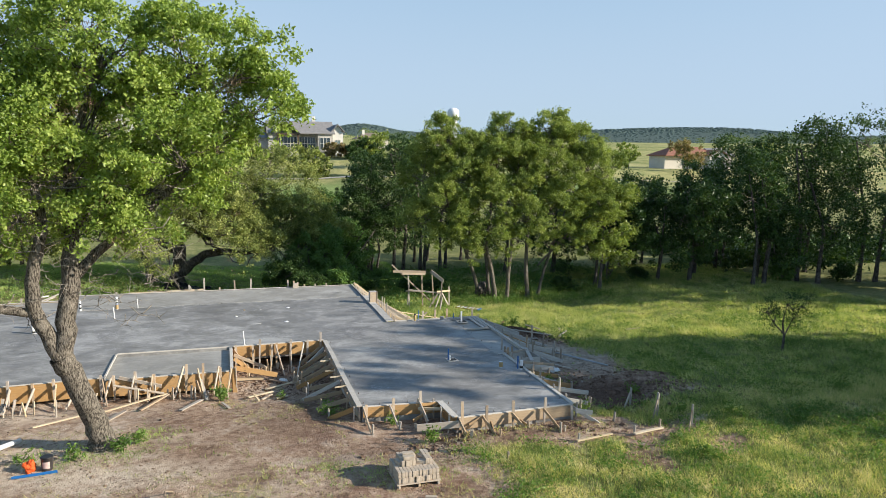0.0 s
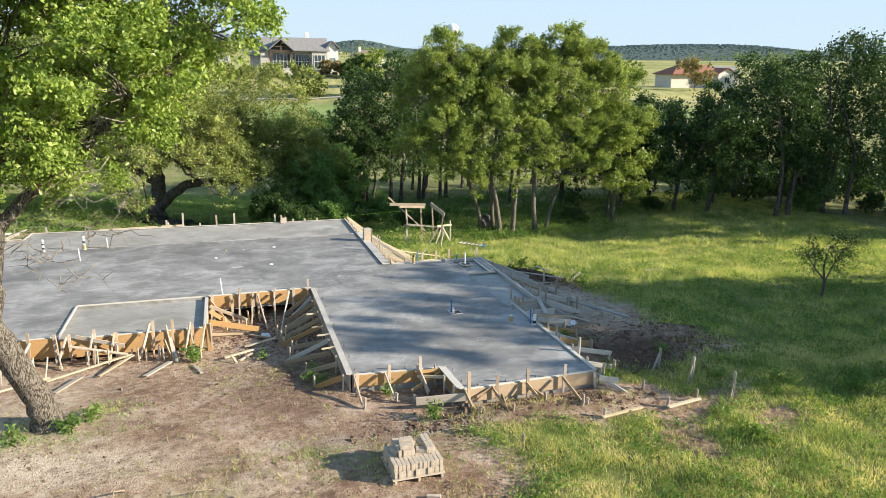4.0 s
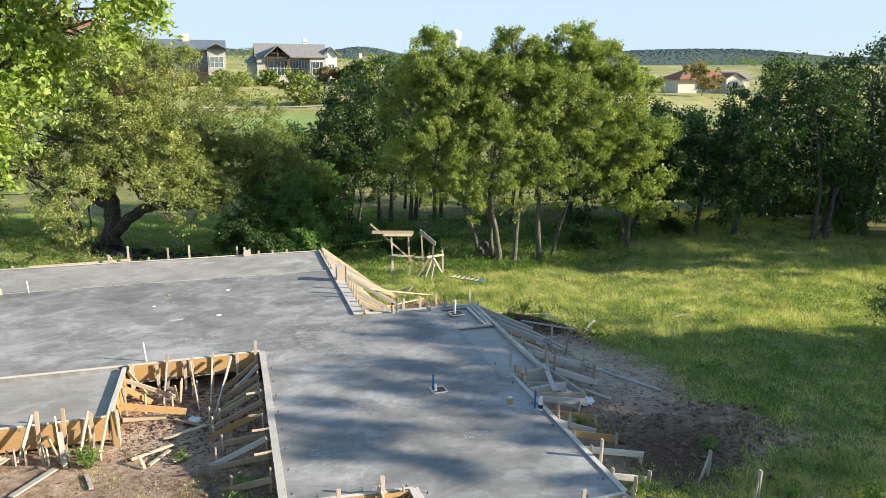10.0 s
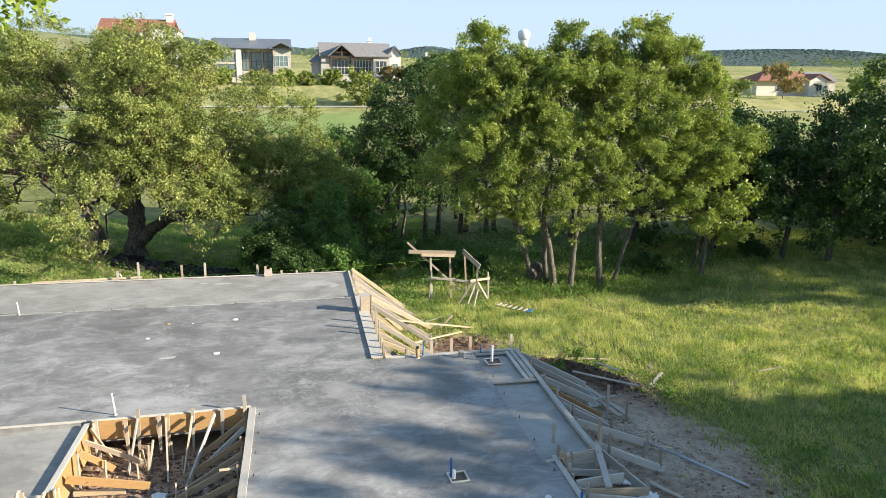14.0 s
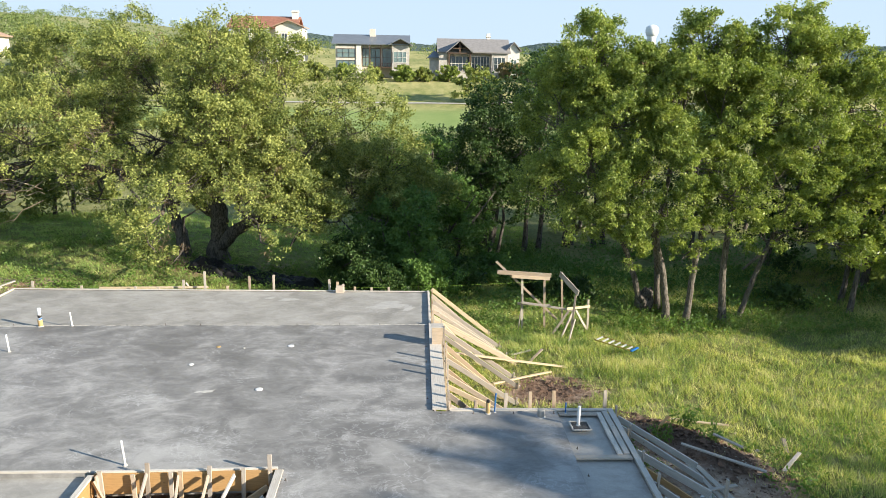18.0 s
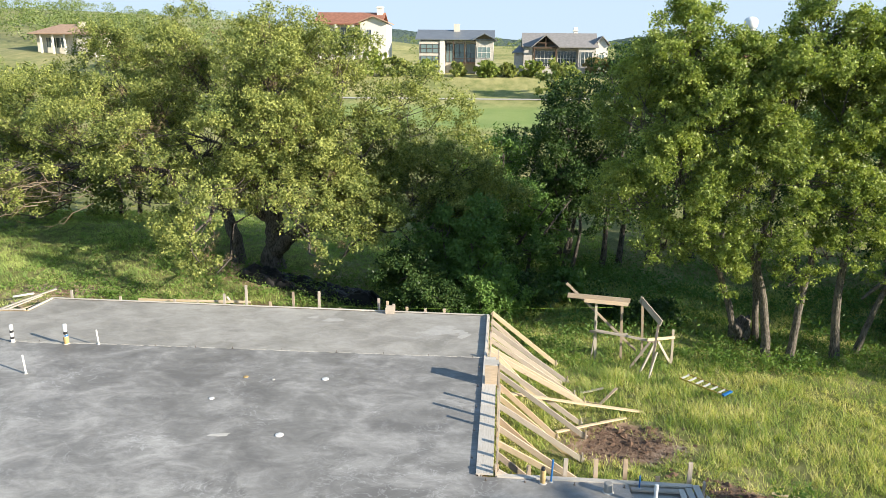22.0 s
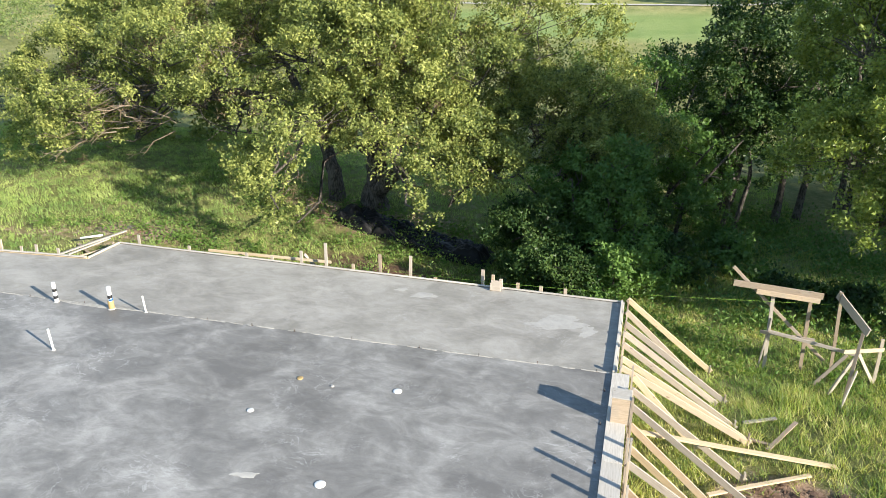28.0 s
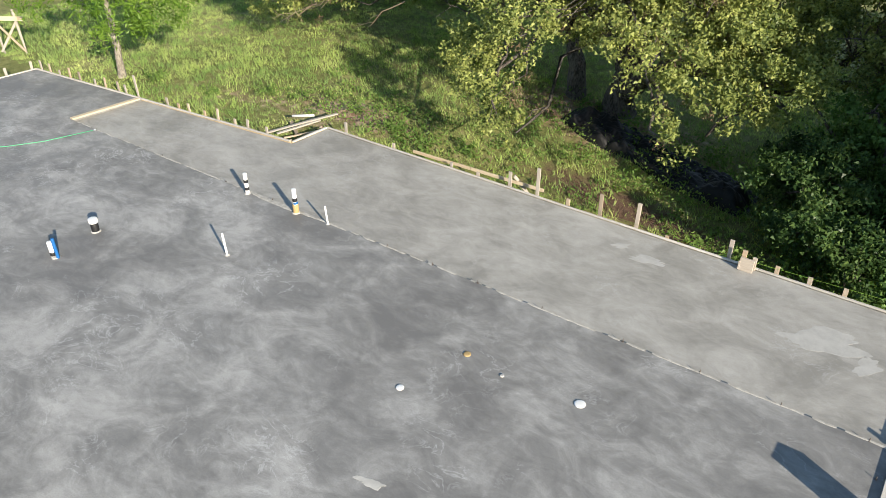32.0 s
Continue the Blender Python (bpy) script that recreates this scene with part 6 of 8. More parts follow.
# stone house with the timber gable, local z 0 is the terrace level
H1 = thing("stone_house", "large limestone house with grey shingle roof and timbered gable porch", "house", at=(18.0, 186.0, 7.6))
house_part(H1, "wall", "limewall", (-9.5, 9.0, 2.4, 12, -2, 5.0), (-9.6, -7.4, 0, 2.4, -2, 5.0), (4.6, 9.0, 0, 2.4, -2, 5.0))
house_part(H1, "side_wing", "white_wall", (9.0, 12.2, 1.0, 9.0, -2, 5.6))
gable_wall(H1, 9.0, 12.2, 1.02, 1.4, 5.6, 2.2, "white_wall")
part("roof", gable_bm(-9.5, 9.0, 0, 12, 5.0, 3.6, 0.6), M["roof_grey"], H1)
part("porch_roof", gable_bm(-7.2, -1.0, -2.0, 5.0, 4.9, 3.0, 0.5, 0.3, False), M["roof_grey"], H1)
part("wing_roof", gable_bm(9.0, 12.2, 0.8, 9.2, 5.6, 2.2, 0.5, 0.3, False), M["roof_grey"], H1)
part("west_roof", hip_bm(-12.0, -9.4, 2.0, 9.0, 3.6, 2.0), M["roof_metal"], H1)
house_part(H1, "west_wing", "limewall", (-12.0, -9.5, 2.0, 9.0, -2, 3.6))
house_part(H1, "porch_truss", "timber", (-7.2, -1.0, -1.9, -1.6, 4.75, 5.05), (-4.3, -3.9, -1.9, -1.6, 5.05, 7.4), (-7.1, -6.7, -1.9, -1.5, 0, 4.8), (-1.5, -1.1, -1.9, -1.5, 0, 4.8), (-6.0, -2.2, -1.88, -1.62, 6.0, 6.25))
house_part(H1, "terrace", "limewall", (-9.5, 6.0, -3.0, 2.4, -2, 0.0))
house_part(H1, "railing", "iron", (-7.2, 4.6, -2.95, -2.88, 0.95, 1.05), (-7.2, 4.6, -2.95, -2.88, 0.1, 0.16), *[(u, u + 0.06, -2.95, -2.88, 0, 1.0) for u in np.arange(-7.2, 4.6, 0.5)])
house_part(H1, "chimney", "white_wall", (3.6, 4.6, 6, 7, 7, 10.4), (3.45, 4.75, 5.85, 7.15, 9.4, 9.7))
for a, b in ((-7.0, -1.2), (-0.6, 4.2)):
    window(H1, a, b, 2.4, 0.3, 4.2, 6, 2, "pane")
window(H1, 5.2, 8.2, 0, 0.5, 4.0, 3, 2, "pane")
window(H1, 9.8, 11.4, 1.0, 0.6, 3.4, 2, 1, "pane_green")

H2 = thing("modern_house", "modern pale house with standing seam metal roof and large windows", "house", at=(-9.2, 186.0, 8.6))
house_part(H2, "wall", "stucco", (-10.0, 6.0, 3.0, 12, -3, 5.6), (-10.0, -4.4, 0.4, 3.0, -3, 5.4))
house_part(H2, "stone_wing", "limewall", (5.0, 9.6, 0.0, 10, -3, 5.6))
gable_wall(H2, 5.0, 9.6, 0.02, 0.5, 5.6, 1.9, "cedar")
part("roof", gable_bm(-10.2, 9.0, 0.6, 12, 5.7, 2.6, 0.8, 0.22), M["roof_metal"], H2)
part("wing_roof", gable_bm(5.0, 9.6, -0.6, 10, 5.6, 1.6, 0.9, 0.25, False), M["roof_metal"], H2)
house_part(H2, "roof_seams", "roof_metal", *[(u, u + 0.06, 0.0, 0.1, 5.93, 6.0) for u in np.arange(-10.5, 4.6, 0.8)])
house_part(H2, "balcony", "timber", (-1.0, 5.0, 0.0, 3.0, -0.25, 0.0), (-1.0, -0.8, 0, 0.2, -3, 5.6), (2.0, 2.2, 0, 0.2, -3, 5.6), (-1, 5, 0, 0.06, 0.95, 1.05), *[(u, u + 0.05, 0, 0.05, 0, 1.0) for u in np.arange(-1, 5, 0.4)])
house_part(H2, "chimney", "stucco", (-1.2, 0.4, 5, 6.4, 7.5, 10.0))
house_part(H2, "pillar", "white_wall", (-4.5, -3.2, 0.2, 1.2, -3, 5.6))
window(H2, -9.6, -4.8, 0.4, 2.4, 4.6, 3, 2, "pane_green", "timber")
window(H2, -9.6, -4.8, 0.4, -1.6, 1.6, 3, 1, "pane_green", "timber")
for a, b in ((-3.0, -1.2), (-0.8, 1.8), (2.4, 4.8)):
    window(H2, a, b, 3.0, 0.1, 4.8, 2, 2, "pane_green", "timber")
window(H2, 5.5, 8.9, 0.0, 1.2, 4.0, 3, 2, "pane_green", "white_wall")

H3 = thing("tile_roof_house", "cream house with terracotta tile roof and tall white chimney", "house", at=(-37.0, 187.0, 13.0))
house_part(H3, "wall", "stucco", (-10, 4.0, 2.0, 12, -4, 5.0))
house_part(H3, "front_wing", "white_wall", (2.0, 9.0, 0.0, 9, -4, 5.4))
gable_wall(H3, 2.0, 9.0, 0.02, 0.5, 5.4, 1.6, "white_wall")
part("roof", gable_bm(-10, 7.0, 1.0, 12, 5.0, 3.2, 0.8), M["roof_red"], H3)
part("wing_roof", gable_bm(2.0, 9.0, -0.4, 9, 5.4, 1.6, 0.6, 0.25, False), M["roof_tan"], H3)
house_part(H3, "chimney", "white_wall", (5.6, 7.2, 5, 6.4, 6, 10.0), (5.4, 7.4, 4.8, 6.6, 9.6, 9.8))
house_part(H3, "porch_posts", "white_wall", (-9.8, -9.2, 0.2, 0.8, -4, 5.0), (-5.0, -4.4, 0.2, 0.8, -4, 5.0), (-0.4, 0.2, 0.2, 0.8, -4, 5.0))
window(H3, -3.8, -0.8, 2.0, 0.8, 4.4, 3, 1, "pane")
window(H3, -9.0, -5.2, 2.0, 0.4, 3.6, 3, 1, "pane")
window(H3, 3.6, 5.0, 0.0, 0.8, 3.8, 2, 1, "pane")

H4 = thing("hillside_house", "low pale house with brown tile hip roof on the wooded hill", "house", at=(-122.0, 190.0, 11.9))
house_part(H4, "wall", "stucco", (-7, 9, 2, 11, -4, 3.0), (6, 11, 0, 9, -4, 3.0))
part("roof", hip_bm(-7, 9, 0.5, 11, 3.0, 3.0, 1.0), M["roof_tan"], H4)
part("wing_roof", hip_bm(5, 11.5, -0.5, 9, 3.0, 2.0, 0.6), M["roof_tan"], H4)
house_part(H4, "chimney", "stucco", (4.6, 6.2, 4, 5.2, 4, 6.6))
house_part(H4, "porch_posts", "white_wall", (-5, -4.6, 0.2, 0.6, -4, 3), (-1.5, -1.1, 0.2, 0.6, -4, 3), (2, 2.4, 0.2, 0.6, -4, 3))
window(H4, -4.2, 1.6, 2.0, -0.6, 2.2, 4, 1, "pane")

H5 = thing("red_roof_house", "white farmhouse with a red roof beyond the wood", "house", at=(160.0, 194.0, 4.2))
house_part(H5, "wall", "stucco", (-13, 8, 2, 12, -3, 3.2), (3, 10, -2, 8, -3, 3.4))
gable_wall(H5, 3, 10, -1.98, -1.5, 3.4, 2.0, "white_wall")
part("roof", hip_bm(-13, 9, 1, 12, 3.2, 3.4, 0.8), M["roof_red"], H5)
part("wing_roof", gable_bm(3, 10, -2.2, 8, 3.4, 2.0, 0.6, 0.25, False), M["roof_red"], H5)
part("far_roof", gable_bm(10.5, 19, 6, 16, 3.2, 2.8, 0.6), M["roof_grey"], H5)
house_part(H5, "far_wall", "limewall", (10.5, 19, 6, 16, -3, 3.2))
window(H5, -6, 0, 2.0, 0, 2.8, 4, 1, "pane")
window(H5, 5.5, 7.6, -2.0, 0.4, 2.4, 2, 1, "pane")

for x, y, top, roof, lab in ((66.5, 325.0, 16.8, "cedar", "distant pale house with a wide grey-brown roof"), (110.0, 335.0, 15.4, "roof_red", "distant cream house with a red roof and chimney")):
    h = thing("far_house", lab, "house", "far houses", at=(x, y, top - 7.0))
    house_part(h, "wall", "stucco", (-8, 8, 0, 9, -5, 3.6))
    part("roof", hip_bm(-8, 8, 0, 9, 3.6, 3.4, 0.8), M[roof], h)
    house_part(h, "chimney", "white_wall", (-4.6, -3.4, 3, 4.2, 4.5, 8.4))
    window(h, -3, 2, 0, 0, 2.6, 3, 1, "pane")

wt = thing("water_tower", "pale water tower on the far ridge", "water tower", at=(291.0, 905.0, ground_z(291, 905) - 2))
top_z = 58 - wt.location.z
part("column", lathe_bm([(6.2, -20), (5.4, 0), (5.2, top_z - 8), (6.2, top_z - 5)], 20), M["white_paint"], wt)
part("tank", lathe_bm([(6.0, top_z - 6), (7.6, top_z - 2), (7.9, top_z + 2), (7.2, top_z + 5), (4.4, top_z + 7), (0.6, top_z + 8)], 24), M["white_paint"], wt)

# cart path over the golf course
pts = [(u, 146.5 + 3 * math.sin(u * 0.02 + 0.5)) for u in np.arange(-90, 140, 4.0)]
def sheet_z(x, y):
    """The height of the ground's mesh, whose far cells are wide."""
    i, j = int(np.searchsorted(XS, x)) - 1, int(np.searchsorted(YS, y)) - 1
    u, v = (x - XS[i]) / (XS[i + 1] - XS[i]), (y - YS[j]) / (YS[j + 1] - YS[j])
    z = land(np.array([XS[i], XS[i + 1], XS[i], XS[i + 1]]), np.array([YS[j], YS[j], YS[j + 1], YS[j + 1]]))
    return float((z[0] * (1 - u) + z[1] * u) * (1 - v) + (z[2] * (1 - u) + z[3] * u) * v)


bm = bmesh.new()
rows_ = [[bm.verts.new((x, y + s, sheet_z(x, y + s) + 0.15)) for s in (-1.1, 1.1)] for x, y in pts]
for a, b in zip(rows_, rows_[1:]):
    bm.faces.new((a[0], b[0], b[1], a[1]))
tagged(new("cart_path", from_bm("cart_path", bm, M["path"])), "pale concrete golf cart path", "path", kind="structure")

# garden trees round the houses
k = 300
for x, y, h, r, leaf in ((-24, 178, 4.0, 3.2, "leaf_live"), (-17, 179, 3.6, 3.0, "leaf_mid"), (-1, 178, 3.6, 3.0, "leaf_mid"), (4, 179, 3.0, 2.4, "leaf_live"), (16, 152, 7.8, 5.0, "leaf_live"), (29, 150, 6.4, 3.6, "leaf_dark"),
                         (26, 181, 4.0, 2.4, "moss_tree"), (29.6, 181, 4.0, 2.4, "moss_tree"), (33, 176, 5, 4.0, "leaf_dark"), (38, 178, 7, 4.6, "leaf_mid"), (-9, 179, 3.0, 2.4, "leaf_live"), (10.4, 180, 3.6, 2.6, "leaf_mid"), (41, 160, 7, 4.5, "leaf_dark"), (-48, 176, 8, 5.0, "leaf_live"), (140.5, 174, 9.6, 5.6, "moss_tree"),
                         (-58, 172, 8, 5.5, "leaf_live"), (-72, 165, 8, 5.5, "leaf_mid"), (-90, 168, 8, 5.5, "leaf_live"), (124, 184, 8, 5.0, "leaf_mid"), (175, 183, 6, 4, "leaf_mid"), (-94, 178, 6, 4, "leaf_mid"), (180, 186, 9, 6, "leaf_mid"),
                         (-30, 176, 6, 4, "leaf_mid"), (-140, 172, 7, 5, "leaf_live")):
    k += 1
    wood_tree(x, y, h, r, k, leaf, 0.04 if leaf != "moss_tree" else 0.3, 130, "garden_tree", "rounded garden tree near the far houses" if leaf != "moss_tree" else "flowering tan and pink garden tree near the far houses", 1, 30, 0.38)


# ---- small things on the slab ----
def riser(x, y, label, *pieces, lean=(0, 0)):
    """A pipe standing in the slab; pieces: (name, radius, z0, z1, material, dx, dy)."""
    t = thing("pipe_riser", label, "pipe", "pipe risers in the slab", (x, y, 0))
    for nm, r, z0, z1, mat, dx, dy in pieces:
        ob = part(nm, lathe_bm([(r * 0.96, z0), (r, z0 + 0.01), (r, z1 - 0.012), (r * 0.9, z1), (r * 0.6, z1 + 0.001)], 14), M[mat], t)
        ob.matrix_basis = pose(dx, dy, 0, lean[0], lean[1], 0)
    part("collar", lathe_bm([(pieces[0][1] + 0.03, 0.001), (pieces[0][1] + 0.02, 0.008), (pieces[0][1], 0.02)], 14), M["lime"], t, "rough ring of pale cement")
    return t


riser(-8.34, 8.5, "thin white plastic pipe standing in concrete", ("pipe", 0.024, 0, 0.46, "pvc", 0, 0), lean=(2, -3))
riser(-9.14, 6.28, "thin white plastic pipe standing in concrete", ("pipe", 0.026, 0, 0.54, "pvc", 0, 0), lean=(1, -3))
riser(-3.36, 0.0, "thin white plastic pipe standing in concrete", ("pipe", 0.024, 0, 0.58, "pvc", 0, 0), lean=(0, -4))
riser(-9.31, 8.44, "white drain pipe in tan sleeve with black and blue tape", ("sleeve", 0.075, 0, 0.22, "capsand", 0, 0), ("pipe", 0.055, 0.2, 0.62, "pvc", 0, 0), ("tape", 0.057, 0.30, 0.40, "black", 0, 0), ("blue_tape", 0.058, 0.24, 0.29, "blue", 0.01, 0))
riser(-10.97, 8.39, "white drain pipe with black tape bands", ("pipe", 0.052, 0, 0.55, "pvc", 0, 0), ("tape", 0.054, 0.10, 0.19, "black", 0, 0), ("tape", 0.054, 0.30, 0.39, "black", 0, 0))
riser(-12.31, 5.16, "white capped drain wrapped in black plastic", ("wrap", 0.085, 0, 0.24, "black", 0, 0), ("cap", 0.105, 0.23, 0.33, "pvc", 0, 0))
riser(-12.0, 4.05, "white drain pipe beside a blue water pipe", ("pipe", 0.06, 0, 0.36, "pvc", -0.08, 0), ("water_pipe", 0.035, 0, 0.48, "blue", 0.06, 0.02), ("tape", 0.062, 0.02, 0.12, "black", -0.08, 0))
riser(4.2, -4.27, "blue water pipe and short white drain in a box-out", ("pipe", 0.04, 0, 0.2, "pvc", 0.03, -0.02), ("water_pipe", 0.024, 0, 0.46, "blue", -0.02, 0.03))
riser(5.84, -5.6, "stubby capped greenish pipe sleeve", ("pipe", 0.075, 0, 0.2, "capsand", 0, 0), ("cap", 0.068, 0.195, 0.215, "pvc", 0, 0))
riser(6.42, -6.02, "blue water pipe and taped white drain at the edge", ("pipe", 0.055, 0, 0.36, "pvc", 0.06, -0.06), ("water_pipe", 0.024, 0, 0.5, "blue", -0.05, 0.04), ("tape", 0.057, 0.05, 0.16, "black", 0.06, -0.06))
riser(6.68, 1.75, "white drain pipe rising from a square box-out", ("pipe", 0.04, 0, 0.5, "pvc", 0, 0))
riser(5.85, 2.2, "short wide grey pipe stub with a cap", ("pipe", 0.09, 0, 0.2, "patio", 0, 0))
riser(4.73, 2.44, "blue water pipe standing by the form board", ("water_pipe", 0.02, 0, 0.5, "blue", 0, 0), lean=(-4, 3))
riser(4.56, 2.38, "tan sleeved pipe stub by the form board", ("pipe", 0.055, 0, 0.3, "capsand", 0, 0), ("cap", 0.045, 0.29, 0.36, "black", 0, 0))
riser(6.5, 2.40, "blue water pipe stub by the form board", ("water_pipe", 0.018, 0, 0.28, "blue", 0, 0))


def boxout(x, y, s, turn):
    t = thing("box_out", "square gravel-filled box-out in the concrete", "box-out", "box-outs", (x, y, 0.0), turn)
    part("gravel", box_bm(s * 2, s * 2, 0.008), M["gravel"], t).matrix_basis = pose(0, 0, 0.004)
    for a in range(4):
        m = pose(0, 0, 0, 0, 0, a * 90) @ pose(0, s + 0.018, 0.012)
        part("rim", box_bm(s * 2 + 0.06, 0.034, 0.03, 0.005), M["cem_wood"], t).matrix_basis = m


boxout(4.33, -4.25, 0.17, 3)
boxout(6.72, 1.72, 0.2, 2)


def bolt(x, y, z=0.0):
    t = thing("anchor_bolt", "small rusty anchor bolt standing in the slab edge", "bolt", "anchor bolts along the slab edge", (x, y, z), random.uniform(0, 360))
    part("shank", lathe_bm([(0.008, 0), (0.008, 0.055), (0.006, 0.062)], 8), M["rebar"], t)
    part("washer", lathe_bm([(0.026, 0.0), (0.026, 0.006)], 8), M["rebar"], t)


random.seed(31)
for k in range(9):
    bolt(0.13 + random.uniform(-0.02, 0.02), -0.6 - 0.95 * k)
for k in range(9):
    bolt(6.42, -9.5 + 1.28 * k + random.uniform(-0.1, 0.1))
for x, y in ((0.6, -8.42), (1.5, -8.45), (2.4, -8.55), (2.75, -8.9), (2.75, -9.7), (3.1, -10.02), (3.9, -9.98), (4.8, -9.94), (5.8, -9.9), (3.4, 2.36), (4.2, 2.38), (5.2, 2.38), (6.2, 2.38)):
    bolt(x, y)
for x in (-14.5, -11.9, -10.2, -6.62, -5.4, -4.27, -2.8, -1.15, 0.25, 1.57, 2.86):
    bolt(x, 8.62 + (x + 4) * 0.018)
for y in (3.2, 4.4, 5.6, 6.8, 8.0):
    bolt(3.08, y)


def blot(x, y, rx, ry, turn, seed, z=0.003, mat="lime", label="pale cement smear"):
    """A thin smear of cement on the slab, with a ragged edge."""
    rng = np.random.default_rng(seed)
    bm = bmesh.new()
    n = 34
    ph = rng.uniform(0, 6.28, 5)
    vs = []
    for i in range(n):
        a = 2 * math.pi * i / n
        r = 1 + 0.22 * math.sin(2 * a + ph[0]) + 0.18 * math.sin(3 * a + ph[1]) + 0.12 * math.sin(5 * a + ph[2]) + 0.1 * math.sin(9 * a + ph[3]) + 0.06 * rng.normal()
        vs.append((r * rx * math.cos(a), r * ry * math.sin(a)))
    top = [bm.verts.new((u, v, z)) for u, v in vs]
    low = [bm.verts.new((u * 1.02, v * 1.02, z - 0.006)) for u, v in vs]
    bm.faces.new(top)
    for i in range(n):
        bm.faces.new((low[i], low[(i + 1) % n], top[(i + 1) % n], top[i]))
    t = thing("cement_smear", label + " dried on the slab", "cement smear", "cement smears", (x, y, 0), turn)
    part("smear", bm, M[mat], t)


blot(-2.70, 3.62, 0.22, 0.07, 20, 1)
# pale patches on the back patio and near the inner corner
for i, (x, y, rx, ry, a, z) in enumerate(((1.75, 10.9, 0.75, 0.32, 25, -0.0435), (2.5, 10.6, 0.3, 0.16, 60, -0.0435), (-1.9, 11.5, 0.42, 0.12, 10, -0.0435), (-2.6, 11.7, 0.2, 0.09, 40, -0.0435))):
    blot(x, y, rx, ry, a, 40 + i, z, "patio_pale" if z < 0 else "lime")


def floor_cap(x, y, r, mat):
    t = thing("floor_cap", "small round pale cap set flush in the floor", "cap", "round floor caps", (x, y, 0))
    part("cap", lathe_bm([(r, 0.0), (r, 0.012), (r * 0.85, 0.018), (r * 0.3, 0.018)], 16), M[mat], t)


floor_cap(-1.03, 6.81, 0.095, "pvc")
floor_cap(-1.35, 3.74, 0.10, "pvc")
floor_cap(-3.19, 6.72, 0.07, "capsand")
floor_cap(-3.60, 5.37, 0.07, "pvc")
floor_cap(-2.40, 6.62, 0.04, "lime")

hose = thing("garden_hose", "bright green garden hose lying on the slab", "hose")
part("hose_pipe", tube_bm([(-22.5, 4.0, 0.02), (-20.5, 4.6, 0.02), (-19.2, 5.4, 0.02), (-18.5, 6.2, 0.02), (-18.0, 7.0, 0.02), (-17.6, 8.26, 0.02)], 0.012, 8), M["green"], hose)
part("nozzle", tube_bm([(-17.6, 8.26, 0.02), (-17.57, 8.36, 0.025)], 0.026, 8), M["steel"], hose)

step = thing("screed_plank", "cement-splashed plank lying where two slabs meet", "plank")
board("plank", step, (-18.72, 10.5, 0.05), (-18.86, 8.32, 0.05), 0.16, 0.05, M["fresh"])
cross = thing("cross_plank", "form plank laid across the side porch slab", "plank")
board("plank", cross, (6.30, 0.30, -0.01), (7.56, 0.30, -0.01), 0.15, 0.045, M["pine"])
board("plank", cross, (6.33, 2.38, -0.02), (7.3, 2.38, -0.02), 0.12, 0.04, M["pine"])
inner = thing("recess_plank", "double plank lining the porch recess", "plank")
board("plank", inner, (7.34, 0.4, -0.01), (7.34, 2.42, -0.01), 0.11, 0.05, M["cem_wood"])
board("plank", inner, (7.48, 0.4, 0.015), (7.48, 2.45, 0.015), 0.13, 0.045, M["cem_wood"])
rim = thing("porch_edge_plank", "form plank along the sunken front porch", "plank")
board("plank", rim, (-8.16, -0.30, 0.02), (-3.98, -0.27, 0.02), 0.05, 0.05, M["cem_wood"])
board("plank", rim, (-8.19, -3.2, 0.02), (-8.19, -0.35, 0.02), 0.06, 0.05, M["cem_wood"])

# planks round the open pit beside the side porch
pit = thing("pit_frame", "rough planks framing an open pit beside the porch slab", "plank frame")
for p0, p1, w, d, mat in (((6.72, -3.98, 0.03), (7.72, -3.72, 0.03), 0.05, 0.10, "pine"), ((6.70, -4.92, -0.04), (7.85, -4.72, -0.10), 0.045, 0.22, "cem_wood"), ((7.72, -3.55, 0.08), (7.30, -5.20, 0.02), 0.14, 0.045, "cem_wood"), ((7.8, -3.6, -0.1), (8.3, -4.9, -0.35), 0.045, 0.2, "cem_wood"),
                          ((6.75, -5.25, -0.02), (8.3, -5.02, -0.30), 0.045, 0.18, "pine"), ((6.35, -4.02, 0.02), (6.75, -3.95, 0.04), 0.09, 0.04, "cem_wood")):
    board("plank", pit, p0, p1, w, d, M[mat])
for x, y, h in ((6.86, -3.05, 0.42), (6.72, -4.1, 0.30), (6.70, -3.80, 0.26), (7.92, -3.2, 0.5), (6.72, -4.45, 0.2)):
    board("stake", pit, (x, y, -0.7), (x + 0.02, y, h), 0.04, 0.085, M["pine" if h > 0.28 else "grey_wood"], 20, point=True)

# wooden box on the east ledge
wb = thing("form_box", "upright weathered plywood form box on the ledge", "form box", at=(3.43, 7.02, 0.03))
for nm, m, s in (("panel", pose(0, -0.165, 0.28), (0.35, 0.025, 0.56)), ("panel", pose(0, 0.165, 0.28), (0.35, 0.025, 0.56)), ("panel", pose(-0.163, 0, 0.28), (0.025, 0.305, 0.56)), ("panel", pose(0.163, 0, 0.28), (0.025, 0.305, 0.56)), ("lid", pose(0, 0, 0.572), (0.37, 0.36, 0.024))):
    part(nm, box_bm(*s, 0.004), M["cem_wood" if nm == "lid" else "pine"], wb).matrix_basis = m
nb = thing("stub_form", "small built-up stub of form blocks on the patio edge", "form block", at=(-0.12, 12.3, -0.03))
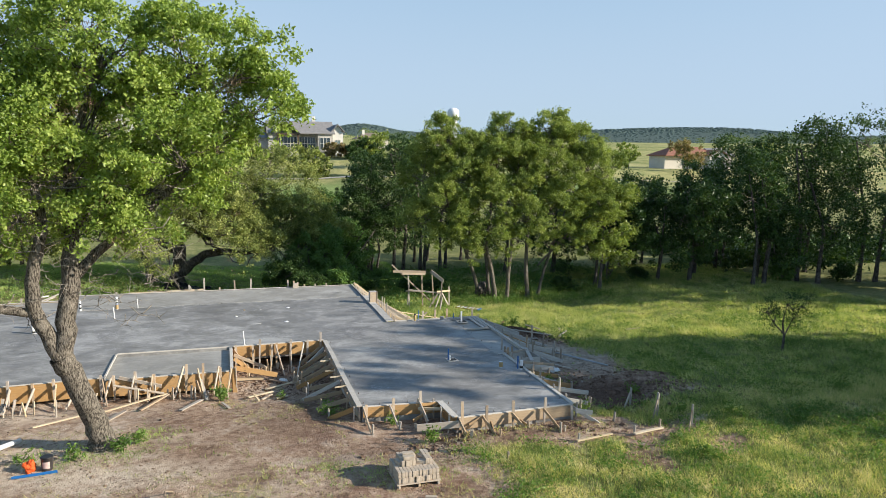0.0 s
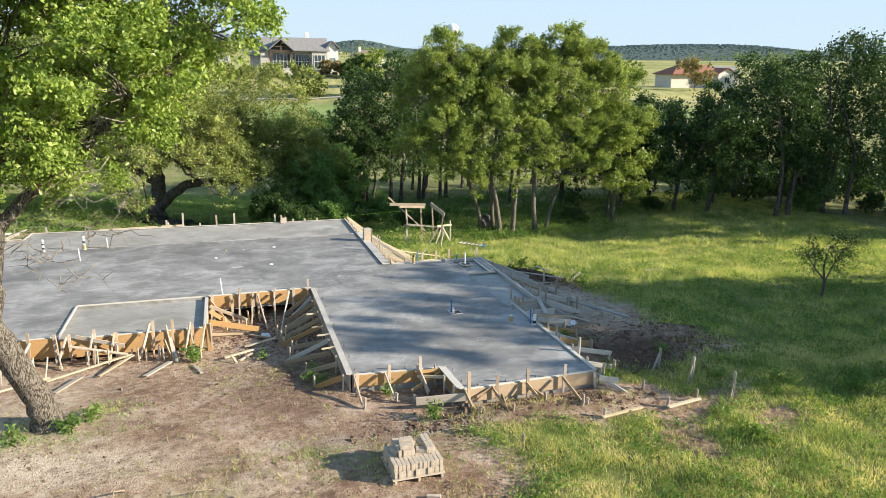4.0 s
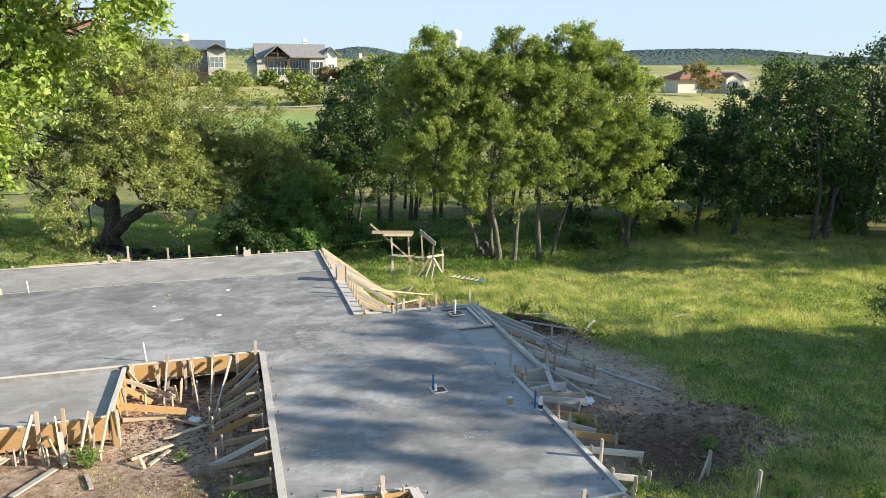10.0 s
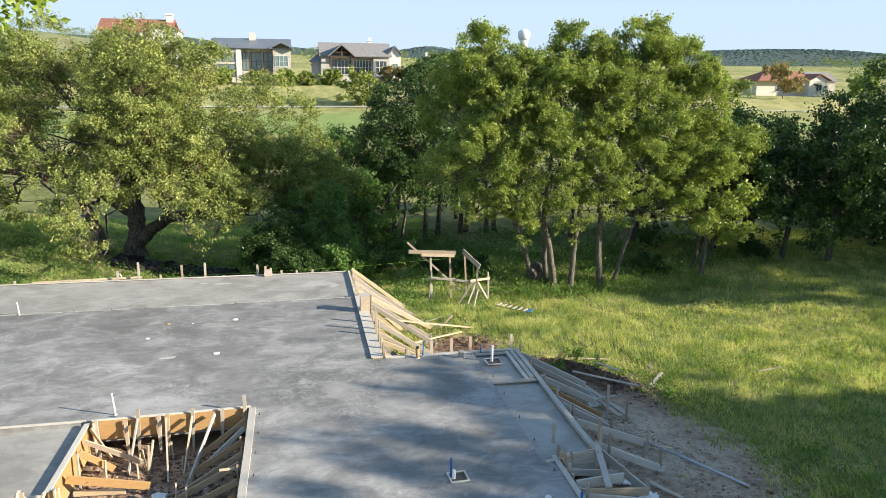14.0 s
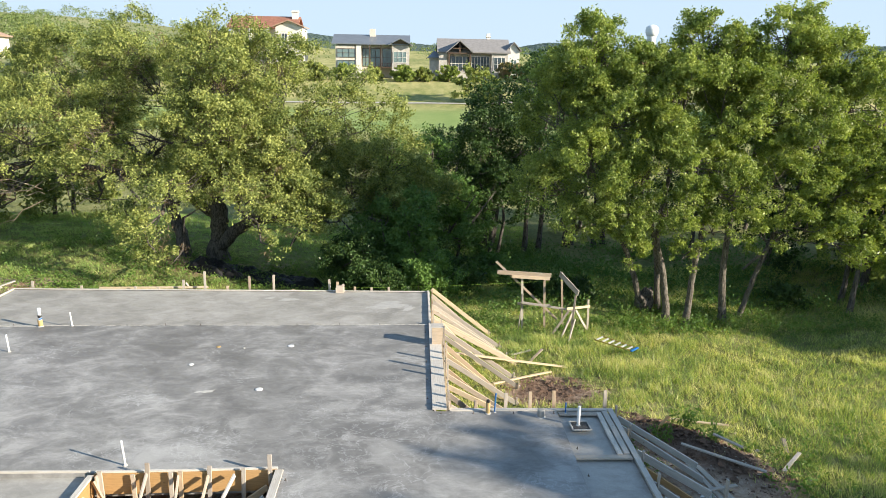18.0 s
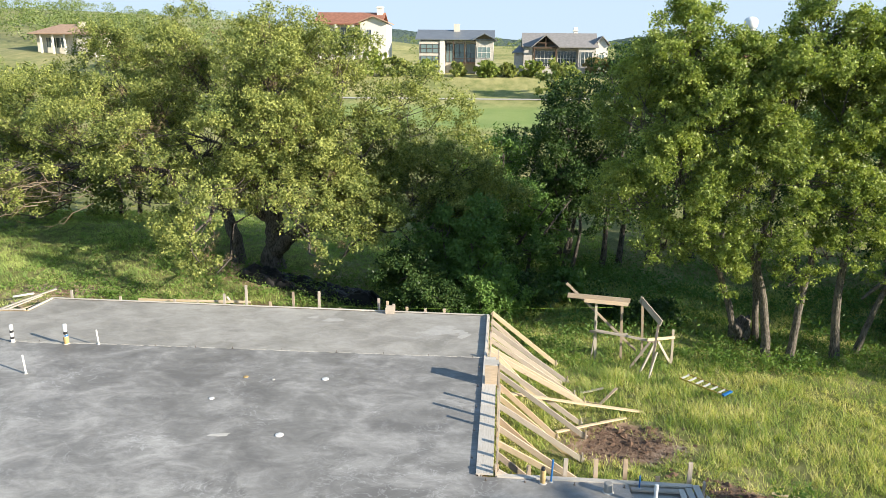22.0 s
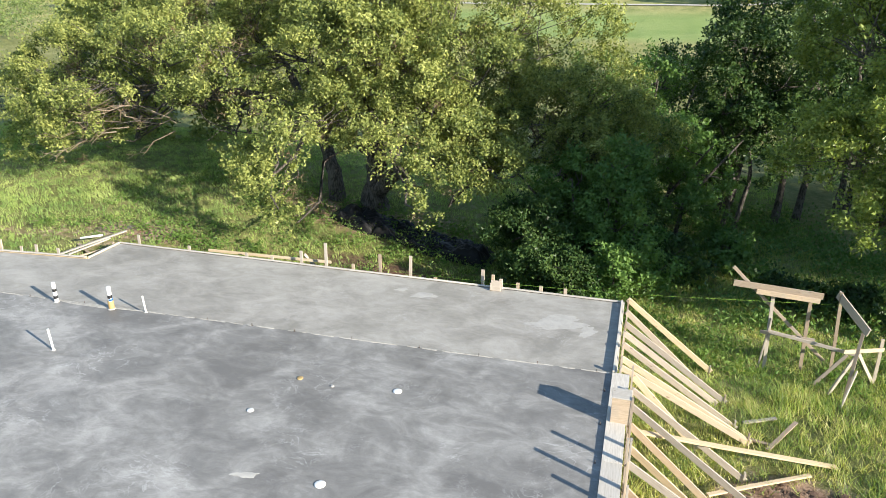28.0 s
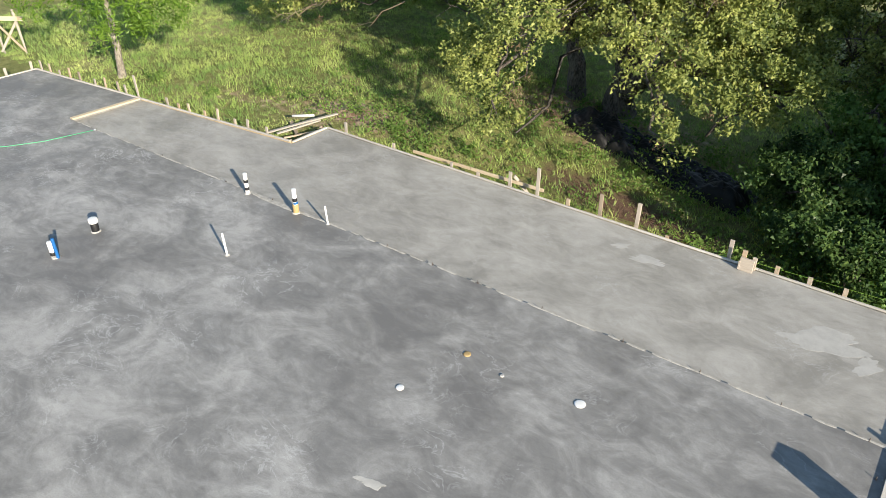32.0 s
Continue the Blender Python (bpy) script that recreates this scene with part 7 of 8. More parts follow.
for m, s in ((pose(0, 0, 0.14), (0.28, 0.05, 0.30)), (pose(-0.1, 0.09, 0.2), (0.09, 0.05, 0.42)), (pose(0.12, 0.08, 0.17), (0.09, 0.05, 0.30)), (pose(-0.14, 0.05, 0.1), (0.04, 0.16, 0.2))):
    part("block", box_bm(*s, 0.004), M["pine"], nb).matrix_basis = m
rail = thing("edge_rail", "pale board nailed along stakes at the patio edge", "rail")
board("rail_board", rail, (-9.3, 12.80, -0.05), (-7.4, 12.82, -0.03), 0.036, 0.085, M["fresh"])
board("rail_board", rail, (-7.38, 12.82, -0.03), (-5.2, 12.84, 0.0), 0.036, 0.085, M["fresh"])
board("brace", rail, (-6.0, 12.74, 0.2), (-5.75, 13.9, ground_z(-5.75, 13.9) + 0.1), 0.036, 0.085, M["grey_wood"])

# ragged cement lip where the patio meets the floor
rng = np.random.default_rng(77)
bm = bmesh.new()
prev = None
for u in np.arange(-18.6, 3.15, 0.12):
    v = 8.35 + (u + 18.85) * 0.01814
    w = 0.006 + 0.10 * max(0.0, float(wave(u, 0.0, 1.1, 2.0) + 0.5 * wave(u, 0.0, 3.1, 5.0))) * bell(u, 0.0, -8.5, 0.0, 5.0, 1.0) + 0.03 * rng.uniform()
    pair = [bm.verts.new((u, v - w, 0.001)), bm.verts.new((u, v - 0.7 * w, 0.010)), bm.verts.new((u, v + 0.012, 0.012)), bm.verts.new((u, v + 0.02 + 0.4 * w, -0.0405))]
    if prev and w > 0.014:
        for i in range(3):
            bm.faces.new((prev[i], pair[i], pair[i + 1], prev[i + 1]))
    prev = pair
tagged(new("cement_lip", from_bm("cement_lip", bm, M["lip"])), "ragged pale cement lip along the slab step", "cement lip", kind="stuff")


# ---- batter boards, string and ladder ----
def zg(x, y, d=0.0):
    return (x, y, ground_z(x, y) + d)


bb = thing("batter_board", "weathered timber batter board frame in the grass", "batter board", "batter boards")
for x, y, tx, z in ((7.03, 13.2, 6.92, 0.55), (7.95, 13.4, 7.80, 0.55)):
    board("post", bb, zg(x, y, -0.2), (tx, 13.2, z), 0.09, 0.04, M["grey_wood"], point=True)
board("stiffener", bb, zg(6.86, 13.25, -0.1), (6.98, 13.16, -0.3), 0.04, 0.09, M["grey_wood"])
board("ledger", bb, (5.93, 13.13, 0.60), (8.06, 13.13, 0.47), 0.04, 0.17, M["grey_wood"])
board("ledger", bb, (6.5, 13.09, 0.44), (8.0, 13.09, 0.35), 0.035, 0.13, M["pine"])
board("diagonal", bb, (5.88, 13.24, 1.0), (8.42, 13.35, -1.42), 0.036, 0.085, M["grey_wood"])
board("rail", bb, (6.75, 13.1, -0.68), (8.06, 13.08, -0.74), 0.036, 0.085, M["grey_wood"])
b2 = thing("batter_board", "weathered timber batter board frame in the grass", "batter board", "batter boards")
board("post", b2, zg(8.70, 13.5, -0.2), (8.5, 13.3, 0.56), 0.08, 0.04, M["grey_wood"], point=True)
board("post", b2, zg(8.68, 11.95, -0.2), (8.93, 12.5, -0.12), 0.08, 0.04, M["grey_wood"], point=True)
board("post", b2, zg(9.66, 13.25, -0.2), (9.6, 13.15, -0.52), 0.08, 0.04, M["pine"], point=True)
board("ledger", b2, (8.46, 13.42, 0.46), (8.98, 12.3, 0.0), 0.036, 0.24, M["grey_wood"])
board("ledger", b2, (8.62, 12.55, -0.70), (9.66, 13.1, -0.78), 0.036, 0.10, M["fresh"])
board("rail", b2, (6.95, 13.0, -0.60), (8.95, 12.75, -0.84), 0.036, 0.085, M["pine"])
board("brace", b2, (9.05, 12.85, -0.85), zg(9.62, 13.2, 0.05), 0.036, 0.085, M["pine"])
board("brace", b2, (8.72, 12.6, -0.8), zg(8.15, 12.7, 0.05), 0.036, 0.085, M["grey_wood"])
board("brace", b2, (8.85, 12.4, -0.75), zg(8.4, 12.25, 0.05), 0.036, 0.085, M["grey_wood"])
board("brace", b2, (8.9, 12.2, -1.0), zg(8.55, 11.6, 0.05), 0.036, 0.085, M["grey_wood"])
b3 = thing("batter_board", "pale timber batter board frame beyond the slab corner", "batter board", "batter boards")
for x, y in ((-28.2, 10.8), (-27.5, 11.3)):
    board("post", b3, zg(x, y, -0.2), (x - 0.15, y, 1.35), 0.05, 0.09, M["pine"], point=True)
board("ledger", b3, (-28.8, 10.4, 1.05), (-27.3, 11.5, 1.0), 0.04, 0.17, M["fresh"])
board("diagonal", b3, (-28.25, 10.8, 0.9), zg(-27.4, 11.25, 0.1), 0.036, 0.085, M["pine"])
board("diagonal", b3, (-27.6, 11.3, 0.9), zg(-28.2, 10.7, 0.1), 0.036, 0.085, M["pine"])
ml = thing("mason_line", "taut yellow-green string line from slab to batter board", "string line")
part("string", tube_bm([(-5.3, 12.66, 0.02), (-0.2, 12.5, 0.10), (3.3, 12.75, 0.1), (8.55, 13.3, 0.22)], 0.0026, 5), M["string"], ml)
part("hanging_string", tube_bm([(8.8, 12.75, 0.1), (8.82, 12.78, -0.75)], 0.0026, 5), M["string"], ml)
part("slack_string", tube_bm([zg(8.75, 11.7, 0.3), zg(9.2, 11.3, 0.25), zg(9.7, 11.35, 0.35)], 0.0026, 5), M["string"], ml)

lad = thing("step_ladder", "yellow fibreglass ladder with blue top lying in grass", "ladder")
a0, a1, w0 = Vector(zg(9.62, 11.42, 0.33)), Vector(zg(10.62, 10.12, 0.31)), Vector((0.17, 0.13, 0.02))
for s in (-1, 1):
    board("rail", lad, a0 + w0 * s, a1 + w0 * s * 0.8, 0.025, 0.05, M["yellow"])
for k in range(6):
    p = a0.lerp(a1, (k + 0.3) / 6)
    board("rung", lad, p - w0 * 0.92, p + w0 * 0.92, 0.06, 0.022, M["alu"], 25)
board("top_cap", lad, a1 - w0 * 0.95, a1 + w0 * 0.95, 0.09, 0.05, M["blue"])

# ---- the pallet of blocks ----
pal = thing("pallet", "low timber pallet on the ground", "pallet", at=(0.60, -12.78, ground_z(0.6, -12.8)), turn=2)
for k in range(3):
    part("stringer", box_bm(0.05, 1.05, 0.09, 0.004), M["pine"], pal).matrix_basis = pose(-0.52 + 0.52 * k, 0, 0.05)
for k in range(7):
    part("deck_board", box_bm(1.18, 0.10, 0.022, 0.003), M["pine"], pal).matrix_basis = pose(0, -0.48 + 0.16 * k, 0.106)
stack = thing("block_stack", "tan concrete blocks stacked unevenly on a pallet", "block stack", at=(0.60, -12.78, ground_z(0.6, -12.8) + 0.118), turn=2)
proto = from_bm("block", box_bm(0.086, 0.30, 0.15, 0.006), M["paver"])
rng = np.random.default_rng(4)
for lay in range(3):
    for j in range(3):
        for i in range(12):
            if lay == 2 and not (j >= 1 and i in (2, 3, 4, 5, 9, 10) or j == 2 and i == 6):
                continue
            if lay == 1 and j == 2 and i in (7, 8):
                continue
            ob = new("block", proto)
            ob.parent = stack
            ob.matrix_basis = pose(-0.50 + 0.0915 * i + rng.normal() * 0.003, -0.33 + 0.32 * j + rng.normal() * 0.012, 0.076 + 0.152 * lay, 0, 0, rng.normal() * 1.2)
for p, rz in (((-0.12, 0.18, 0.50), 82), ((-0.16, -0.06, 0.50), 85), ((0.30, 0.25, 0.35), 20), ((0.22, -0.05, 0.35), 70), ((-0.38, 0.1, 0.35), 10)):
    ob = new("block", proto)
    ob.parent = stack
    ob.matrix_basis = pose(*p, 0, 90, rz)
lone = thing("block", "single tan concrete block lying in grass", "block", at=zg(0.75, -13.95, 0.04), turn=70)
part("body", box_bm(0.09, 0.29, 0.08, 0.006), M["paver"], lone)

# ---- bucket, cord, level and pipe by the post oak ----
bx, by = -8.72, -9.6
bk = thing("bucket", "dark plastic bucket with a pale pink label", "bucket", at=zg(bx, by))
part("body", lathe_bm([(0.125, 0.0), (0.13, 0.01), (0.148, 0.36), (0.155, 0.365), (0.155, 0.34)], 22), M["bucket"], bk)
part("lid", lathe_bm([(0.158, 0.35), (0.162, 0.375), (0.14, 0.385), (0.05, 0.38)], 22), M["black"], bk)
lb = bmesh.new()
ring = [[lb.verts.new(((0.140 + z * 0.05) * math.cos(a), (0.140 + z * 0.05) * math.sin(a), z)) for z in (0.08, 0.27)] for a in np.linspace(-2.2, -0.9, 9)]
for u, v in zip(ring, ring[1:]):
    lb.faces.new((u[0], v[0], v[1], u[1]))
part("paper_label", lb, M["paper"], bk)
vest = thing("orange_bag", "crumpled bright orange bag slumped beside the bucket", "bag", at=zg(bx - 0.40, by - 0.05), turn=20)
bm = bmesh.new()
bmesh.ops.create_icosphere(bm, subdivisions=4, radius=0.2)
for v in bm.verts:
    k = 0.72 + 0.42 * noise.noise(v.co * 7 + Vector((3, 1, 0))) + 0.16 * noise.noise(v.co * 21)
    v.co = Vector((v.co.x * k * 1.05, v.co.y * k * 0.8, max(0.0, v.co.z * k * 1.1 + 0.13)))
part("bag", bm, M["orange"], vest)
lev = thing("spirit_level", "long blue spirit level lying on the soil", "level")
board("bar", lev, zg(bx - 0.75, by - 0.42, 0.04), zg(bx + 0.3, by - 0.28, 0.04), 0.03, 0.07, M["blue"])
pp = thing("plastic_pipe", "white plastic pipe lying on bare soil", "pipe")
part("pipe", tube_bm([zg(-10.9, -9.5, 0.3), zg(-9.85, -7.6, 0.12)], 0.07, 14), M["pvc"], pp)


def loose(label, p0, p1, lift=0.03, lift2=None, w=0.14, th=0.038, mat="pine", roll=90, name="loose_board", group="loose boards"):
    t = thing(name, label, "board", group)
    board("plank", t, zg(*p0, lift), zg(*p1, lift if lift2 is None else lift2), th, w, M[mat], roll)


LB = "loose offcut board lying on the soil"
for p0, p1, l0, l1, w, mat in (((-8.25, -5.15), (-6.1, -3.95), 0.05, 0.22, 0.09, "fresh"), ((-6.85, -5.3), (-6.05, -3.95), 0.05, 0.2, 0.09, "pine"), ((-5.57, -5.75), (-4.93, -4.6), 0.04, 0.08, 0.14, "grey_wood"),
                               ((-7.81, -6.4), (-7.34, -5.2), 0.04, 0.06, 0.14, "grey_wood"), ((-9.9, -6.0), (-8.2, -5.0), 0.04, 0.1, 0.09, "fresh"), ((-7.83, -3.9), (-6.2, -4.0), 0.62, 0.25, 0.12, "pine"),
                               ((-4.98, -3.62), (-4.75, -4.5), 0.6, 0.04, 0.1, "grey_wood"),
                               ((-4.01, -5.72), (-4.24, -4.97), 0.04, 0.06, 0.09, "grey_wood")):
    loose(LB, p0, p1, l0, l1, w, mat=mat)
for p0, p1, l0, l1, w, mat in (((-2.72, -3.34), (-1.7, -3.02), 0.06, 0.1, 0.09, "fresh"), ((-3.36, -4.4), (-2.46, -3.82), 0.06, 0.12, 0.09, "fresh"), ((-2.92, -4.84), (-2.52, -4.05), 0.05, 0.08, 0.09, "pine"), ((-2.40, -4.72), (-1.98, -4.5), 0.04, 0.06, 0.1, "fresh"), ((-2.5, -2.4), (-1.75, -2.95), 0.08, 0.06, 0.09, "grey_wood"), ((-3.15, -4.6), (-3.0, -4.95), 0.2, 0.04, 0.07, "fresh")):
    loose(LB, p0, p1, l0, l1, w, mat=mat)
for p0, p1, l0, l1, w, mat in (((3.7, 7.3), (7.9, 8.9), 1.15, 0.06, 0.14, "fresh"), ((5.2, 6.9), (7.3, 8.4), 0.25, 0.08, 0.09, "fresh"), ((6.2, 10.2), (6.95, 10.5), 0.05, 0.1, 0.09, "grey_wood"), ((6.6, 9.2), (7.3, 10.2), 0.05, 0.25, 0.09, "grey_wood"),
                               ((6.0, 9.6), (6.7, 9.4), 0.06, 0.06, 0.09, "grey_wood")):
    loose("loose board lying in the grass by the braces", p0, p1, l0, l1, w, mat=mat)
for p0, p1, l0, l1, w, mat in (((9.3, 1.9), (10.9, 0.75), 0.34, 0.16, 0.09, "grey_wood"), ((9.2, 1.2), (9.45, -1.2), 0.25, 0.15, 0.12, "grey_wood"), ((9.42, 1.15), (9.75, -1.3), 0.2, 0.14, 0.14, "grey_wood"), ((9.05, -0.3), (9.9, 0.1), 0.3, 0.3, 0.09, "grey_wood"),
                               ((8.6, 2.6), (9.4, 3.1), 0.1, 0.3, 0.09, "ply"), ((9.9, 4.3), (11.4, 3.9), 0.12, 0.12, 0.07, "fresh"), ((11.5, 1.1), (12.3, 1.9), 0.08, 0.2, 0.09, "grey_wood"), ((12.1, 2.1), (12.3, 2.7), 0.08, 0.25, 0.09, "grey_wood"),
                               ((10.2, 2.2), (10.8, 1.8), 0.2, 0.2, 0.09, "pine"), ((15.5, 1.6), (16.4, 1.7), 0.15, 0.15, 0.07, "grey_wood"), ((5.85, -11.82), (7.15, -11.58), 0.08, 0.08, 0.09, "fresh"), ((7.85, -11.72), (8.95, -11.55), 0.09, 0.09, 0.12, "fresh"),
                               ((9.0, -2.6), (9.9, -3.1), 0.1, 0.12, 0.09, "fresh"), ((8.6, -4.5), (9.0, -5.2), 0.1, 0.1, 0.09, "pine")):
    loose("weathered offcut board among soil and grass", p0, p1, l0, l1, w, mat=mat)
sp = thing("steel_pipe", "long grey steel pipe lying on gravel", "pipe")
part("pipe", tube_bm([zg(8.9, -2.3, 0.22), zg(9.8, -3.4, 0.14), zg(10.75, -4.95, 0.05)], 0.035, 10), M["steel"], sp)
lip = thing("form_extension", "form board running past the corner of the formwork", "board")
board("plank", lip, (1.40, -10.06, -0.24), (2.70, -10.30, -0.16), 0.04, 0.22, M["pine"])

# stakes driven into the yard
for x, y, h, dx, dy in ((9.34, -9.0, 0.62, -0.35, -0.15), (9.48, -10.42, 0.85, -0.3, -0.2), (10.0, -11.54, 0.72, -0.2, -0.15)):
    t = thing("stake", "leaning pair of weathered stakes driven into the soil", "stake", "yard stakes")
    board("post", t, zg(x, y, -0.2), (x + 0.02, y, ground_z(x, y) + h), 0.04, 0.09, M["grey_wood"], point=True)
    board("strut", t, zg(x + dx, y + dy, -0.1), (x, y, ground_z(x, y) + h * 0.75), 0.036, 0.085, M["grey_wood"])
for x, y, h in ((5.95, -11.7, 0.25), (7.9, -11.6, 0.3), (8.85, -11.5, 0.35), (3.4, -12.4, 0.22), (7.9, -10.4, 0.3), (9.6, -1.2, 0.75), (8.7, -2.2, 0.6), (9.0, -3.4, 0.5), (7.75, 2.75, 0.95)):
    t = thing("stake", "short weathered stake driven into the soil", "stake", "yard stakes")
    board("post", t, zg(x, y, -0.2), (x + 0.03, y, ground_z(x, y) + h), 0.04, 0.085, M["grey_wood"], point=True)
t = thing("wide_board_pile", "pile of planks and a white pipe by the slab jog", "board pile")
for p0, p1, l0, l1, w, mat in (((-13.9, 11.55), (-12.75, 13.4), 0.12, 0.42, 0.10, "grey_wood"), ((-13.5, 11.6), (-13.0, 12.9), 0.2, 0.3, 0.09, "grey_wood"), ((-13.1, 11.5), (-12.6, 12.5), 0.2, 0.25, 0.07, "pine"), ((-14.0, 12.6), (-13.2, 12.1), 0.1, 0.1, 0.1, "grey_wood")):
    board("plank", t, zg(*p0, l0), zg(*p1, l1), 0.038, w, M[mat], 90)
part("pipe", tube_bm([zg(-13.9, 12.6, 0.3), zg(-13.35, 13.0, 0.32)], 0.035, 10), M["pvc"], t)


# ---- weeds, rocks, twigs ----
def weed(x, y, r, h, n, seed, label="leafy bright green weed", mat="weed", size=0.07, wide=0.32):
    rng = np.random.default_rng(seed)
    t = thing("weed", label, "weed", "weeds", zg(x, y))
    m = max(5, n // 14)
    stems = []
    for k in range(m):
        a = rng.uniform(0, 6.28)
        e = (math.cos(a) * r * rng.uniform(0.2, 1), math.sin(a) * r * rng.uniform(0.2, 1), h * rng.uniform(0.5, 1.1))
        stems.append(bent(rng, (e[0] * 0.2, e[1] * 0.2, -0.03), e, 0.008, 0.004, 5, 0.05))
    part("stem", tubes_mesh("stem", stems, M[mat], 4), None, t)
    pos = np.concatenate([s[0][2:][rng.integers(0, 3, max(3, n // m))] + rng.normal(size=(max(3, n // m), 3)) * 0.07 for s in stems])
    part("foliage", quads_mesh("foliage", leaf_quads(rng, pos, size, None, 0.1, wide), M[mat]), None, t)


FRONT_WEEDS = ((-4.25, -4.45, 0.36, 0.55, 240), (-7.05, -8.95, 0.35, 0.35, 170), (-6.6, -8.2, 0.4, 0.25, 120), (-8.1, -9.0, 0.5, 0.25, 150), (-9.4, -9.0, 0.5, 0.2, 110),
               (-2.3, -4.6, 0.25, 0.2, 70), (1.7, -10.75, 0.3, 0.42, 140), (0.9, -9.0, 0.25, 0.3, 90), (-0.9, -7.6, 0.4, 0.22, 110), (-0.7, -6.7, 0.3, 0.2, 80))
EAST_WEEDS = ((7.4, -9.3, 0.35, 0.25, 100), (7.3, -6.4, 0.3, 0.25, 90), (9.8, 3.1, 0.4, 0.5, 180), (9.1, 2.6, 0.4, 0.4, 150), (10.2, 2.4, 0.35, 0.3, 110),
              (10.4, -10.3, 0.4, 0.3, 120), (9.9, -8.2, 0.35, 0.25, 90), (8.9, -13.8, 0.4, 0.3, 130), (13.6, -12.2, 0.5, 0.4, 150), (12.0, -11.2, 0.5, 0.45, 150))
NORTH_WEEDS = ((-13.0, 14.6, 0.5, 0.4, 150), (-11.2, 14.4, 0.4, 0.35, 120), (-9.0, 15.0, 0.4, 0.35, 120), (-16.5, 13.8, 0.5, 0.4, 140), (0.8, 13.8, 0.5, 0.45, 170),
               (2.2, 14.2, 0.5, 0.45, 170), (3.4, 15.0, 0.5, 0.5, 170), (-1.0, 14.8, 0.5, 0.4, 150), (11.4, 13.4, 0.4, 0.5, 150), (12.8, 13.0, 0.4, 0.5, 150),
               (14.2, 13.2, 0.4, 0.55, 160), (15.6, 13.0, 0.4, 0.5, 150), (17.2, 13.3, 0.45, 0.5, 150), (10.2, 13.8, 0.4, 0.5, 150), (-20.5, 12.2, 0.5, 0.4, 130),
               (-18.0, 12.6, 0.5, 0.3, 120))
for i, (x, y, r, h, n) in enumerate(FRONT_WEEDS + EAST_WEEDS + NORTH_WEEDS):
    weed(x, y, r, h, n, 500 + i)


def in_court(x, y):
    return (x > -3.7) & (x < -0.3) & (y > -4.0) & (y < -0.5)


def patchy(x, y, k, o):
    return sm(wave(x, y, k, o) + 0.6 * wave(x, y, k * 2.7, o + 2), -0.1, 0.7)


def rocks(name, label, n, box, size, seed, mat, dens):
    """Loose stones and clods, all small, as one heap of stuff."""
    rng = np.random.default_rng(seed)
    x, y = rng.uniform(box[0], box[1], n), rng.uniform(box[2], box[3], n)
    ok = rng.uniform(0, 1, n) < dens(x, y)
    ok &= (~((x > -25) & (x < 3.3) & (y > -3.6) & (y < 12.6)) & ~((x > -0.1) & (x < 7.7) & (y > -10.2) & (y < 2.6))) | in_court(x, y)
    x, y = x[ok], y[ok]
    m = len(x)
    s = size * rng.lognormal(0, 0.55, m)
    o = np.array([(1, 0, 0), (0, 1, 0), (-1, 0, 0), (0, -1, 0), (0, 0, 0.42), (0, 0, -0.5)], float)
    v = o[None] * rng.uniform(0.6, 1.25, (m, 6, 3)) * s[:, None, None] + rng.normal(size=(m, 6, 3)) * s[:, None, None] * np.array([0.3, 0.3, 0.14])
    v = v + np.stack([x, y, land(x, y) + s * 0.2], 1)[:, None, :]
    f = np.array([(0, 1, 4), (1, 2, 4), (2, 3, 4), (3, 0, 4), (1, 0, 5), (2, 1, 5), (3, 2, 5), (0, 3, 5)])
    F = (f[None] + (np.arange(m) * 6)[:, None, None]).reshape(-1, 3)
    me = bpy.data.meshes.new(name)
    me.from_pydata(v.reshape(-1, 3).tolist(), [], F.tolist())
    me.materials.append(M[mat])
    tagged(new(name, me), label, "stones", kind="stuff")


rocks("gravel_stones", "pale limestone rubble and gravel", 14000, (7.5, 12.5, -7, 6), 0.014, 1, "stone", lambda x, y: 1.2 * bell(x, y, 9.6, -2.5, 1.5, 3.0) + 0.3 * bell(x, y, 9.3, -6.5, 1.5, 1.2))
rocks("court_rubble", "broken pale rubble on bare soil", 9000, (-14, 0, -7, -0.5), 0.013, 2, "stone", lambda x, y: 0.55 * sm(y, -5.6, -3.6) + 0.02)
rocks("court_clods", "dark lumps of soil and rubble in the court", 3200, (-3.7, -0.3, -4.4, -0.5), 0.022, 8, "dug_soil", lambda x, y: 0.8)
rocks("yard_clods", "brown clods of soil", 20000, (-16, 9, -20, -1), 0.015, 3, "ground_clod", lambda x, y: 0.75 * bare_mask(x, y))
rocks("front_clods", "dark clods thrown up against the form braces", 9000, (-0.5, 8.0, -12.2, -10.1), 0.026, 6, "dug_soil", lambda x, y: 0.9 * bell(x, y, 4.4, -11.0, 3.4, 0.55) * (0.15 + patchy(x, y, 2.2, 1.0)))
rocks("east_rubble", "broken stones and soil lumps beside the wing", 12000, (7.2, 12.5, -8, 4.5), 0.017, 7, "ground_clod", lambda x, y: 0.9 * bell(x, y, 9.4, -2.4, 1.7, 4.2) * patchy(x, y, 1.4, 3.0))
rocks("mound_clods", "dark clods of freshly dug soil", 26000, (6, 13.5, -11.5, 8), 0.032, 4, "dug_soil", lambda x, y: 1.6 * bell(x + 0.5 * (y - 2.4), y, 9.9, 2.5, 0.8, 1.7) + 1.0 * bell(x, y, 9.8, -8.0, 2.0, 1.6) + 0.9 * bell(x, y, 7.2, 7.2, 1.0, 1.2))



